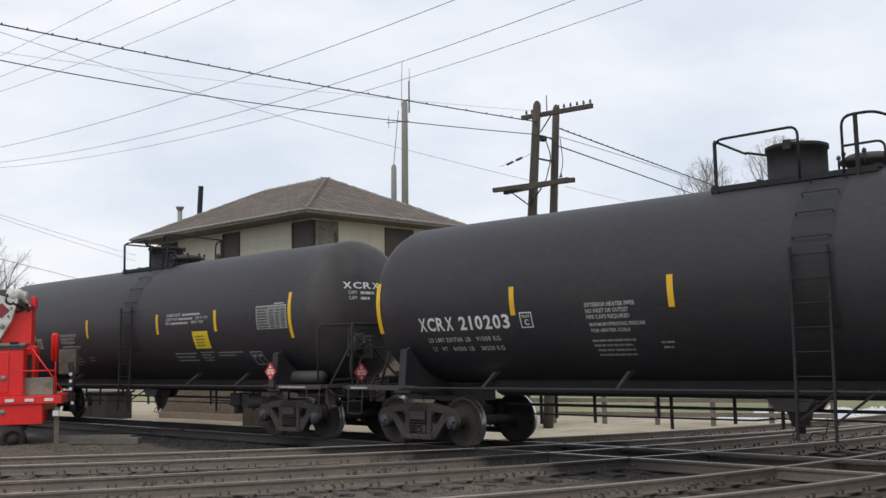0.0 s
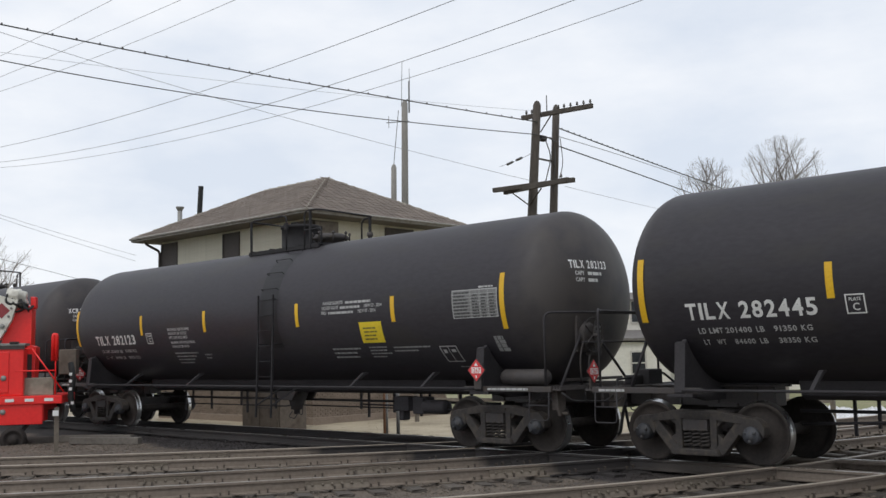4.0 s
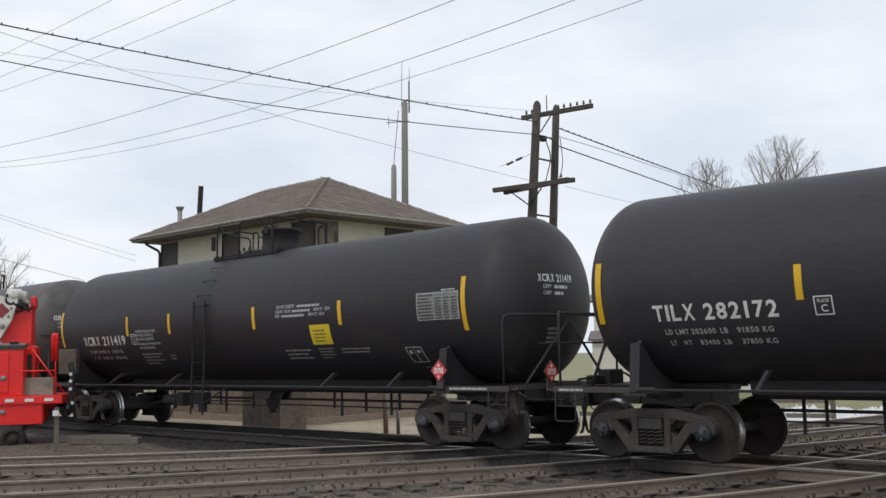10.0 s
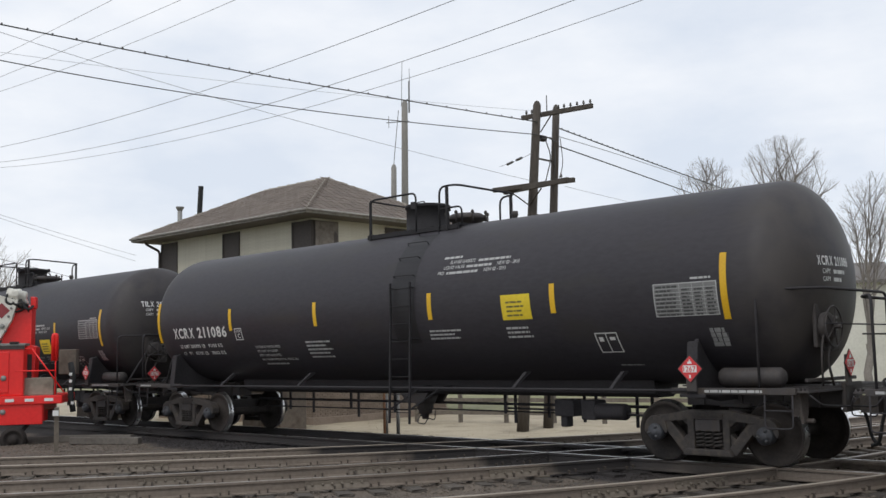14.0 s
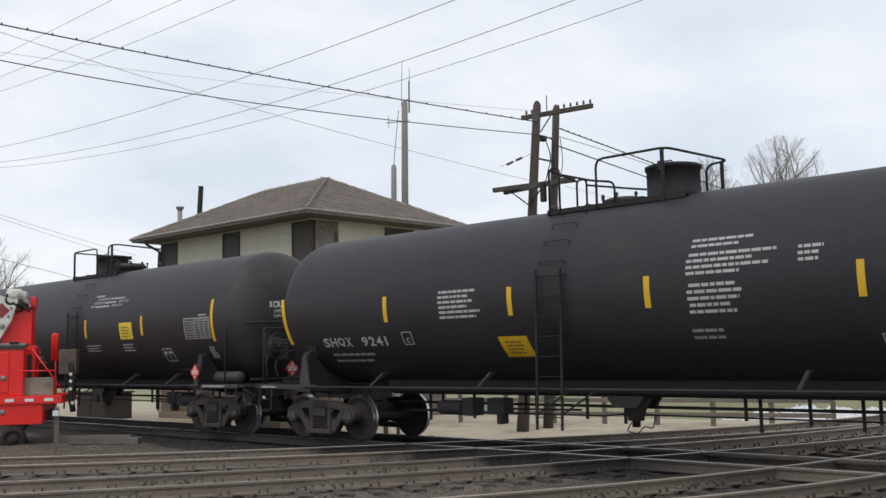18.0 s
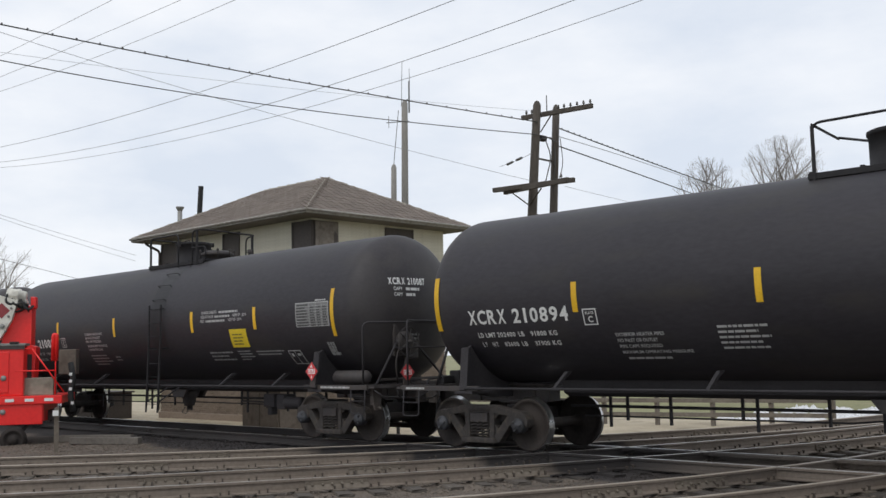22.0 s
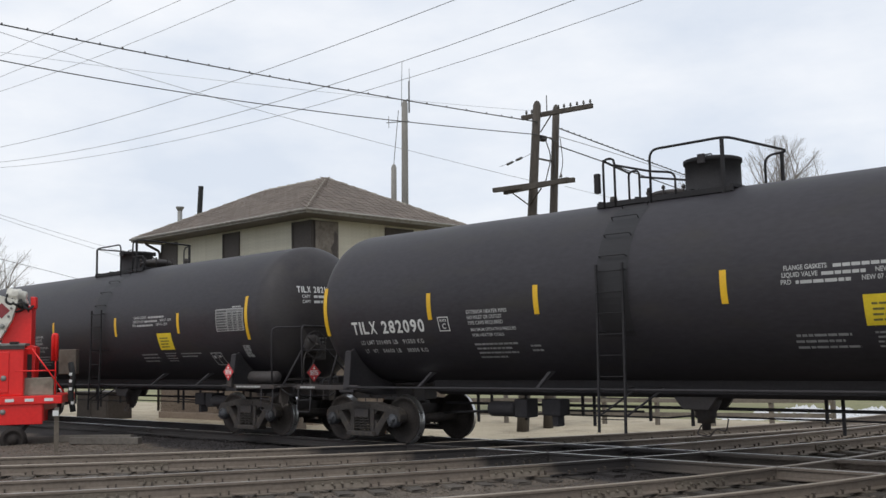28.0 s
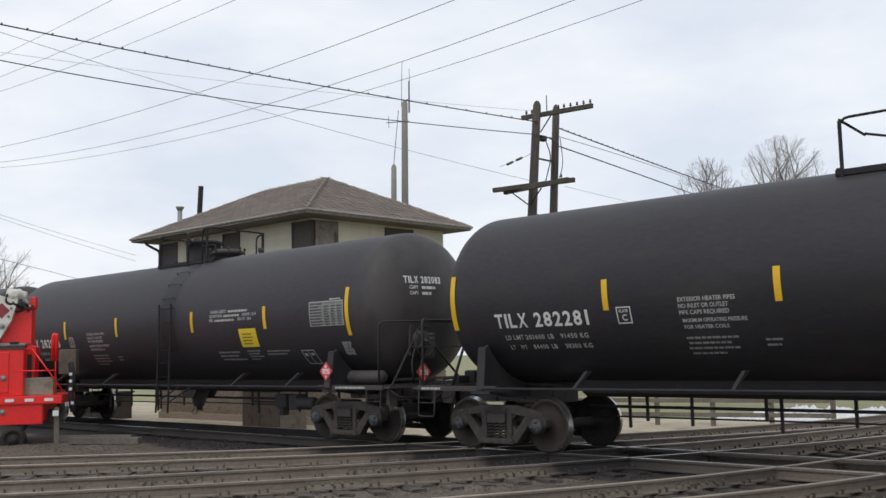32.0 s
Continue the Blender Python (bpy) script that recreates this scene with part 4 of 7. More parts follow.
def bare_car(flip, grey, braked):
    """A tank car without its own lettering."""
    car = thing("tank_car", "", "tank car", "cars of the passing train")
    tank = M_TANK_GREY if grey else M_TANK
    key = "tank_grey" if grey else "tank"
    part("tank", shared(key, tank_mesh, tank, TAN_A - 0.11 if grey else TAN_A), None, car)

    def put(name, build, *a, sides=True, label=""):
        a = (*a, flip) if sides else a
        return part(name, shared((name, a), build, *a), None, car, label)

    for s in (-1, 1):
        put("stub_sill", stub_sill, s, sides=False)
        put("coupler", coupler, s, sides=False, label="grimy cast coupler")
        put("saddle", saddle, s, sides=False)
        deck = put("end_platform", end_platform, s, sides=False)
        for i in range(9):
            part("grating_bar", shared("gbar", grating_bar), None, deck, m=pose((TRUCKS[0] if s < 0 else TRUCKS[1]) + s * 1.45 - 0.24 + i * 0.06, 0, 0))
        for w in (-1, 1):
            put("side_sill", side_sill, s, w, sides=False)
        put("end_railing", end_rail, s, braked and s > 0, sides=False)
        if flip != "S" and (s < 0 or not braked):
            for w in (-1, 1):
                put("end_brace", end_brace, s, w, flip is True, sides=False)
        put("sill_step", step, s, sides=False)
        put("air_hose", hose, s, sides=False)
        put("side_handrail", side_rail, s, sides=False)
    for x in (2.55, 5.3, 11.05, 13.0):
        for w in (-1, 1):
            part("handrail_bracket", shared(("bracket", w), rail_bracket, w), None, car, m=pose(x, 0, 0))
    put("end_valve", end_valve_box, sides=False)
    put("lever_bracket", corner_bracket, sides=False)
    steps = new("ladder")
    steps.parent = car
    steps.empty_display_size = 0.2
    for x in LAYOUT[flip]["ladder"]:
        part("stile", shared("stile", stile), None, steps, m=pose(x, 0, 0))
        part("brace", shared("ladder_brace", ladder_brace), None, steps, m=pose(x, 0, 0))
        for z in (1.1, 2.0, 2.95):
            part("standoff", shared(("standoff", z), standoff, z), None, steps, m=pose(x, 0, 0))
    for k in range(8):
        part("rung", shared(("rung", flip), rung, flip), None, steps, m=pose(0, 0, 0.66 + k * 0.325))
    put("tread_coating", tread_band)
    for d in (18, 32, 46, 60):
        part("grab_iron", shared(("iron", flip, d), grab_iron, flip, d), None, car)
    deck = new("walkway")
    deck.parent = car
    deck.empty_display_size = 0.2
    a, b = LAYOUT[flip]["walk"]
    for w in (-1, 1):
        part("side_beam", shared(("beam", flip, w), walk_beam, flip, w), None, deck)
        for k in range(4):
            part("plank", shared(("plank", flip), walk_plank, flip), None, deck, m=pose(0, w * (0.33 + k * 0.075), 0))
    for k in (0.01, 0.3, 0.7, 0.99):
        part("cross_bar", shared("walk_bar", walk_bar), None, deck, m=pose(a + (b - a) * k, 0, 0))
    h = put("valve_housing", valve_housing)
    hasp = put("hasp", housing_hasp)
    hasp.parent = h
    lid = put("manway_cover", manway)
    for k in range(8):
        a = 2 * math.pi * k / 8 + 0.2
        part("eye_bolt", shared("eyebolt", eye_bolt), None, lid, m=pose(LAYOUT[flip]["hatch"] + 0.42 * math.cos(a), 0.42 * math.sin(a), 0.0 if flip else 0.11))
    put("low_top_railing", top_rail_low)
    put("high_top_railing", top_rail_high)
    put("vent_valve", vent_valve)
    put("belly_cover", belly, sides=False)
    put("brake_pipe", brake_rods, sides=False)
    for k, x in enumerate((2.4, 2.75, 3.6, 4.9, 5.15, 6.3, 7.1, 9.35, 9.6, 10.4, 11.2, 11.45, 12.3, 12.6)):
        d = (0.38, 0.5, 0.44, 0.55)[k % 4]
        part("pipe_hanger", shared(("hanger", d), hanger, d), None, car, m=pose(x, 0, 0))
    put("bottom_outlet", outlet, sides=False)
    put("brake_cylinder", brake_gear)
    put("brake_valve", brake_valve)
    if flip in (False, "G"):
        put("air_reservoir", air_tank)
    if braked:
        put("hand_brake", hand_brake)
        put("brake_wheel", brake_wheel)
    elif flip is False:
        put("hand_brake", brake_gear_box, label="grimy hand brake gear housing")
        put("brake_wheel", brake_wheel)
    # two trucks
    for x in TRUCKS:
        truck = new("truck")
        truck.parent = car
        truck.matrix_basis = pose(x, 0, 0)
        truck.empty_display_size = 0.2
        for w in (-1, 1):
            part("side_frame", shared("sideframe", side_frame, M_TRUCK), None, truck, m=pose(0, w * 1.0, 0, 0, 0, 0 if w < 0 else 180))
            for dx in (-0.14, 0.0, 0.14):
                part("spring", shared("spring", spring), None, truck, m=pose(dx, w * 1.06, 0))
        part("truck_bolster", shared("bolster", bolster_mesh), None, truck)
        for dx in (-0.36, 0.36):
            part("brake_beam", shared("beam", brake_beam_mesh), None, truck, m=pose(dx, 0, 0, 0, 0, 0 if dx > 0 else 180))
    for i, x in enumerate(AXLES):
        ws = new("wheelset")
        ws.parent = car
        ws.matrix_basis = pose(x, 0, WHEEL_R)
        ws.empty_display_size = 0.2
        part("axle", shared("axle", axle_mesh), None, ws)
        for w in (-1, 1):
            part("wheel", shared("wheel", wheel), None, ws, m=pose(0, w * 0.755, 0, 0, 0, 0 if w > 0 else 180))
            part("bearing_cap", shared(("cap", 0), bearing_cap, M_CAP_BLUE), None, ws, m=pose(0, w * 1.1, 0, 0, 0, 0 if w < 0 else 180))
    placard(car, 14.45, -1.60, 1.42)
    placard(car, 16.2, -0.15 if braked else -0.6, 1.46 if braked else 1.37, 90)
    return car


def strip(car, x, z, h, lean=0.0):
    decal("reflective_strip", patch(0.105, h), M_YELLOW, car, x - 0.05, z, "amber reflective tape", slope=lean)


def data_panel(car, x, z, bold, w=1.05, h=0.5):
    decal("data_panel", patch(w, h), M_FRAME if bold else M_TABLE, car, x, z, off=0.003)
    cells = [(0.0, h * k - 0.003, w, h * k + 0.003) for k in (0.12, 0.24, 0.36, 0.48, 0.6, 0.72, 0.84)]
    cells += [(w * k - 0.003, 0, w * k + 0.003, h) for k in (0.42, 0.62, 0.8)]
    decal("panel_border", outline(w, h, 0.016, cells), M_WHITE if bold else M_STENCIL, car, x, z, off=0.006)
    for k, wide, tall, seed in ((0.03, 0.37, 0.96, 5), (0.45, 0.15, 0.84, 6), (0.65, 0.13, 0.84, 7), (0.83, 0.14, 0.84, 8)):
        decal("panel_print", bars(8, w * wide, h * tall, seed + round(x * 7 + z), 0.5), M_STENCIL if bold else M_INK_BLACK, car, x + w * k, z + 0.012, off=0.007)


def stencil(car, x, z, w, h, rows, seed, faded=False, slope=0.0):
    for i in range(rows):
        line = decal("faded_stencil" if faded else "stencil", bars(1, w * (1.0, 0.86, 0.95, 0.7)[i % 4], h / rows, seed * 10 + i, 0.5), M_FADED if faded else M_STENCIL, car, x + slope * h * (1 - (i + 1) / rows), z + h * (1 - (i + 1) / rows), slope=slope)
        tagged(line, kind="stuff")


def valve_notes(car, x, z, slope, date):
    """Three lines on the fittings, readable in part."""
    for i, row in enumerate(((("PRD", 0.15, 0.0), ("", 0.86, 0.2), (date, 0.5, 1.1)), (("LIQUID VALVE", 0.5, 0.02), ("", 0.66, 0.57), (date, 0.5, 1.28)), (("FLANGE GASKETS", 0.6, 0.05), ("", 0.86, 0.72)))):
        for text, w, dx in row:
            bm = letters(text, 0.066, w) if text else bars(1, w, 0.076, i + 71, 0.6)
            decal("stencil_line", bm, M_STENCIL, car, x + dx + slope * i, z + 0.096 * i, slope=slope)


def letter_car(car, mark, number, load, tare, style, flip, extra, strips, tx):
    """The reporting mark, reflective strips and stencils on one car's near side."""
    rnd = random.Random(number)
    text = (mark + " " + number).strip()
    s2, s3, s4, s5 = strips
    for x in strips:
        strip(car, x + 0.02, 2.335, 0.485, 0.0)
    lean = {"G": -0.09, "S": -0.14}.get(style, 0.0)
    low = {"G": 1.76, "S": 1.98}.get(style, 2.12)
    strip(car, {"G": 0.15, "S": 0.04}.get(style, 0.0), low, 0.97, lean)
    strip(car, {"G": 14.95, "S": 15.04}.get(style, 15.0), low, 0.97, lean)
    wide = {"XCRX": 2.15, "TILX": 1.97, "GBRX": 2.6, "SHQX": 1.9}[mark]
    tx += 0.1 if style == "G" else 0.03
    if not number:
        stencil(car, tx + 1.05, 2.12, 1.0, 0.25, 1, 70)
        wide = 0.92
    weights = (("LD", 0.05, 0.12), ("LMT", 0.22, 0.22), (load[0], 0.48, 0.4), ("LB", 0.95, 0.12), (load[1], 1.21, 0.33), ("KG", 1.6, 0.16)), (("LT", 0.08, 0.1), ("WT", 0.29, 0.14), (tare[0], 0.57, 0.31), ("LB", 0.95, 0.12), (tare[1], 1.23, 0.31), ("KG", 1.6, 0.17))
    if style in "ABG":
        lift = 0.08 if style == "B" else 0.0
        long = {"XCRX": 0.84, "TILX": 0.69, "GBRX": 0.98}[mark]
        decal("reporting_mark", gothic(mark, 0.25, long), M_WHITE, car, tx, 2.125 + lift, "white reporting mark")
        if number:
            share = wide - long - (0.2 if style == "G" else 0.15)
            decal("car_number", gothic(number, 0.25, share), M_WHITE, car, tx + wide - share, 2.125 + lift, "white car number")
        for (row, z) in zip(weights, (1.925 + lift * 0.7, 1.765 + lift * 0.7)):
            for t, k, w in row:
                decal("weight_lettering", gothic(t, 0.09, w), M_WHITE if style == "B" else M_STENCIL, car, tx + (0.77 if style == "G" else 0.08) + k, z + 0.045 * (style == "G"))
        box_x = tx + wide + 0.62 if style == "G" else s2 + (0.2 if mark == "TILX" else 0.15)
        decal("clearance_box", join((outline(0.26, 0.27, 0.018), 0, 0), (letters("C", 0.1), 0.09, 0.05), (letters("PLATE", 0.045, 0.16), 0.05, 0.18)), M_WHITE, car, box_x, 2.12 + 0.14 * (style == "G"))
    if style == "A":
        ht = s3 - 1.54
        for t, w, z in (("EXTERIOR HEATER PIPES", 0.92, 2.405), ("NO INLET OR OUTLET", 0.8, 2.31), ("PIPE CAPS REQUIRED", 0.8, 2.215)):
            decal("stencil_line", letters(t, 0.065, w), M_STENCIL, car, ht, z)
        for t, w, z in (("MAXIMUM OPERATING PRESSURE", 1.02, 2.1), ("FOR HEATER COILS", 0.72, 2.005)):
            decal("stencil_line", letters(t, 0.06, w), M_STENCIL, car, ht + 0.03, z)
        stencil(car, ht - 0.02, 1.63, 1.06, 0.3, 4, rnd.random(), True)
        stencil(car, ht + 1.22, 1.73, 0.3, 0.15, 2, rnd.random(), True)
        valve_notes(car, s5 - 2.04, 2.55, 0.0, "NEW 07 - 2014")
        stencil(car, s5 - 2.0, 1.68, 1.0, 0.24, 3, rnd.random(), True)
        stencil(car, s5 - 0.9, 1.68, 0.62, 0.24, 4, rnd.random(), True)
        stencil(car, s5 - 0.22, 1.78, 1.0, 0.13, 2, rnd.random(), True)
        panel_at, panel_slope, box_at = (s5 - 0.98, 1.96), 0.05, 13.3
    elif style == "B":
        for t, w, z in (("EXTERIOR HEATER PIPES", 0.86, 1.93), ("NO INLET OR OUTLET", 0.72, 1.84), ("PIPE CAPS REQUIRED", 0.76, 1.75), ("MAXIMUM OPERATING PRESSURE", 1.24, 1.66)):
            decal("stencil_line", letters(t, 0.06, w), M_STENCIL, car, 3.68, z)
        stencil(car, 3.7, 1.57, 0.85, 0.09, 1, 35)
        stencil(car, 5.4, 1.7, 1.0, 0.38, 5, 36)
        valve_notes(car, s4 + 0.2, 3.13, 0.1, "NEW 02 - 2015")
        stencil(car, s4 + 0.26, 3.42, 0.5, 0.09, 1, 32, slope=0.1)
        stencil(car, s4 - 0.1, 1.98, 0.9, 0.2, 3, 33)
        stencil(car, s5 - 1.05, 1.96, 0.65, 0.22, 3, 34)
        panel_at, panel_slope, box_at = (s5 - 1.06, 2.26), -0.03, 12.65
    elif style == "G":
        for t, w, z in (("THERMAL PROTECTION", 1.0, 2.78), ("SYSTEM EQUIPPED", 0.82, 2.68)):
            decal("stencil_line", letters(t, 0.065, w), M_STENCIL, car, 3.83, z)
        stencil(car, 3.8, 2.0, 0.95, 0.42, 5, rnd.random(), True)
        stencil(car, 3.9, 1.66, 1.0, 0.24, 3, rnd.random(), True)
        for x, z, w, h, n in ((8.9, 3.5, 0.95, 0.16, 2), (8.75, 3.2, 0.6, 0.16, 2), (8.65, 2.86, 0.95, 0.26, 3), (9.95, 2.34, 0.9, 0.26, 3), (9.0, 2.1, 0.45, 0.14, 2)):
            stencil(car, x, z, w, h, n, x)
        stencil(car, 8.7, 1.7, 1.0, 0.4, 4, 45, True)
        stencil(car, 10.05, 1.7, 0.7, 0.4, 4, 46, True)
        decal("white_tag", patch(0.3, 0.09), M_FADED, car, 12.47, 1.85)
        panel_at, panel_slope, box_at = (10.06, 2.75), 0.04, 12.93
    else:
        decal("reporting_mark", gothic(mark, 0.2, 0.85), M_STENCIL, car, tx, 1.9, "greyed white reporting mark")
        decal("car_number", gothic(number, 0.2, 0.75), M_STENCIL, car, tx + 1.15, 1.9, "greyed white car number")
        stencil(car, tx + 0.1, 1.6, 1.7, 0.24, 2, 9, True)
        decal("clearance_box", join((outline(0.26, 0.27, 0.018), 0, 0), (letters("C", 0.1), 0.09, 0.05)), M_STENCIL, car, tx + 2.3, 1.9)
        stencil(car, 4.42, 2.34, 1.12, 0.54, 6, 3)
        stencil(car, 9.5, 3.18, 1.0, 0.17, 2, 50)
        stencil(car, 9.45, 2.78, 1.6, 0.36, 4, 51)
        stencil(car, 11.15, 2.86, 0.4, 0.27, 3, 54)
        stencil(car, 9.45, 2.22, 1.05, 0.48, 5, 52)
        stencil(car, 9.4, 1.85, 0.7, 0.2, 2, 53, True)
        panel_at, panel_slope, box_at = (5.72, 1.64), -0.1, 12.14
    decal("notice_panel", patch(0.63, 0.43), M_YELLOW if style == "S" else M_LEMON, car, *panel_at, "bright yellow notice panel", slope=panel_slope)
    decal("notice_print", bars(4, 0.42, 0.3, 60, 0.4), M_INK, car, panel_at[0] + 0.1, panel_at[1] + 0.06, off=0.007, slope=panel_slope)
    data_panel(car, {"S": 13.64, "G": 13.72}.get(style, 13.85), 2.19 if style == "B" else 2.33, style == "G")
    stencil(car, 14.47, 2.72 if style == "B" else 2.845, 0.42, 0.06, 1, 61)
    if "patch" in extra:
        tagged(decal("stencil_patch", bars(4, 0.28, 0.32, rnd.random(), 0.92), M_FADED, car, 14.66, 1.74), kind="stuff")
    decal("stencil_box", outline(0.42, 0.38, 0.02, [(0.2, 0, 0.215, 0.38), (0.06, 0.22, 0.14, 0.3), (0.26, 0.24, 0.36, 0.3)]), M_WHITE if style in "BG" else M_STENCIL, car, box_at, 1.57 if style in "AS" else 1.68, slope=-0.05 if style in "AS" else -0.02)
    stencil(car, box_at + 0.2, 1.47, 0.5, 0.06, 1, 62, True)
    up = 2.86 if style == "B" else 2.95 if flip is True else 3.12
    at_y = {"G": -0.88, "B": -0.66}.get(style, -0.66 if flip is True else -0.84)
    head_letters(gothic(text, 0.14, 0.98 if style == "G" else 0.9), M_SIGN, car, at_y, up)
    for k in (1, 2):
        head_letters(join((letters("CAPY", 0.07, 0.2), 0, 0), (bars(1, 0.42 if k == 1 else 0.3, 0.08, 63 + k, 0.7), 0.27, 0)), M_WHITE, car, at_y + 0.1, up - 0.115 * k, "end_stencil")
    head_letters(bars(4, 0.34, 0.32, 67, 0.5), M_FADED, car, -0.42, 1.86, "end_stencil")
    for x, w, seed in ((14.6, 1.0, 64), (-0.85, 0.6, 65)):
        bm = bars(1, w, 0.06, seed)
        for v in bm.verts:
            v.co = (x + v.co.x, -1.512, 1.08 + v.co.y)
        part("sill_lettering", bm, M_STENCIL, car)
    if style == "S":
        for x in (0.6, 13.9):
            bm = bmesh.new()
            slab(bm, [(x - 0.17, 1.1), (x + 0.17, 1.1), (x + 0.06, 1.74), (x - 0.06, 1.74)], "y", -1.512, -1.47)
            part("support_plate", bm, M_FRAME, car)
            decal("support_pad", patch(0.3, 0.28), M_FRAME, car, x - 0.15, 1.72, off=0.015)
    if style == "G":
        for line, z in (("JACK", 1.5), ("HERE", 1.4)):
            bm = letters(line, 0.075, 0.24)
            for v in bm.verts:
                h = z + v.co.y
                v.co = (0.46 + v.co.x, -1.525 + 0.075 * (h - 1.08) / 0.82 - 0.008, h)
            part("saddle_lettering", bm, M_WHITE, car)
    if "graffiti" in extra:
        scrawl(car)


def scrawl(car):
    """Spray-painted loops and a long angular tail below the reporting mark."""
    bm = bmesh.new()
    ring = [radians(d) for d in range(-30, 345, 25)]
    strokes = [
        [(1.54, 0.45), (1.7, 0.68), (1.87, 0.88), (2.02, 0.55), (2.26, 0.02), (2.0, 0.2), (1.78, 0.3)],
        [(1.88, 0.8), (1.96, 0.6), (2.05, 0.42), (2.12, 0.2)],
        [(1.12, 0.72), (1.32, 0.79), (1.46, 0.7), (1.49, 0.5), (1.52, 0.38), (1.62, 0.36), (1.64, 0.44), (1.54, 0.46)],
        [(1.34 + 0.15 * math.cos(a), 0.46 + 0.17 * math.sin(a)) for a in ring],
        [(1.12, 0.72), (1.14, 0.66), (1.3, 0.66)],
        [(0.86, 0.42), (0.9, 0.66), (1.06, 0.7), (1.08, 0.4)],
        [(0.8, 0.62), (0.96, 0.5), (1.1, 0.56)],
        [(0.6, 0.38), (0.62, 0.7), (0.78, 0.66), (0.76, 0.42), (0.66, 0.4)],
        [(0.3 + 0.16 * math.cos(a), 0.5 + 0.2 * math.sin(a + 0.4)) for a in ring],
        [(0.12, 0.4), (0.3, 0.74), (0.48, 0.72), (0.5, 0.36)],
        [(0.02, 0.62), (0.1, 0.3), (0.3, 0.24), (0.62, 0.3), (0.9, 0.34), (1.2, 0.3)],
        [(0.3, 0.2), (0.66, 0.22), (1.0, 0.12), (1.1, 0.08)],
        [(0.55, 0.14), (0.8, 0.14), (0.96, 0.02)],
        [(1.5, 0.36), (1.6, 0.26), (1.78, 0.3)],
    ]
    strokes = [[(p[0] * 0.74, p[1] * 0.72) for p in pts] for pts in strokes]
    for pts in strokes:
        for a, b in zip(pts, pts[1:]):
            d = Vector((b[0] - a[0], b[1] - a[1], 0))
            nrm = Vector((-d.y, d.x, 0)).normalized() * 0.0125
            bm.faces.new([bm.verts.new(Vector((*p, 0)) + q) for p, q in ((a, -nrm), (b, -nrm), (b, nrm), (a, nrm))])
    lo = min(v.co.y for v in bm.verts)
    for v in bm.verts:
        v.co.y -= lo
    decal("graffiti", bm, M_FADED, car, 2.55, 1.42, "pale grey spray-painted scrawl")


M_TREAD_BAND = material("sooty_tread_coating", (0.0155, 0.0145, 0.0162), (0.025, 0.0235, 0.0258), 0.54, fine=40, coarse=1.5, bump=0.04, spec=0.38)
M_INK_BLACK = material("black_print", (0.03, 0.03, 0.03), (0.07, 0.07, 0.07), 0.6, bump=0)
LABELS = {
    "A": "black tank car with amber reflective strips and white lettering",
    "B": "black tank car with stencils high on its side, white lettering",
    "G": "dusty charcoal tank car with widely spaced white lettering",
    "S": "black tank car with low greyed lettering and yellow strips",
}
BARE, TRAIN = {}, []
for i, (mark, number, load, tare, style, flip, extra, strips, tx, shift) in enumerate(CARS):
    key = (style if style in "GS" else flip, style == "G", style in "BG")
    if key in BARE:
        TRAIN.append(copy_thing(BARE[key], pose(START[i], 0, 0)))
    else:
        BARE[key] = bare_car(*key)
        BARE[key].matrix_basis = pose(START[i], 0, 0)
        TRAIN.append(BARE[key])
for car, (mark, number, load, tare, style, flip, extra, strips, tx, shift) in zip(TRAIN, CARS):
    tagged(car, LABELS[style])
    letter_car(car, mark, number, load, tare, style, flip, extra, strips, tx)
    if "rusty" in extra:
        last = [o for o in car.children if o.name.split(".")[0] == "truck"][-1]
        for o in last.children:
            if o.name.split(".")[0] == "side_frame":
                o.data = shared("rusty", side_frame, M_TRUCK_RUST)
                tagged(o, "rust-brown cast truck side frame")


# ---- ground and tracks ----
def smooth(a, b, v):
    t = min(max((v - a) / (b - a), 0), 1)
    return t * t * (3 - 2 * t)


def ground_height(x, y):
    return -0.27 - 0.21 * smooth(2.4, 4.6, y) + 0.035 * noise.noise(Vector((x * 0.35, y * 0.35, 0))) + 0.02 * noise.noise(Vector((x * 1.3, y * 1.3, 4)))


def spaced(lo, hi, near_lo, near_hi, step):
    a = list(np.arange(near_lo, near_hi + 1e-6, step))
    out, d, p = [], step, near_hi
    while p < hi:
        d *= 1.35
        p = min(p + d, hi)
        a.append(p)
    d, p = step, near_lo
    while p > lo:
        d *= 1.35
        p = max(p - d, lo)
        out.append(p)
    return out[::-1] + a


def sheet(name, xs, ys, height, mat):
    nx = len(xs)
    verts = [(x, y, height(x, y)) for y in ys for x in xs]
    faces = [(j * nx + i, j * nx + i + 1, (j + 1) * nx + i + 1, (j + 1) * nx + i) for j in range(len(ys) - 1) for i in range(nx - 1)]
    return from_arrays(name, verts, faces, mat, True)


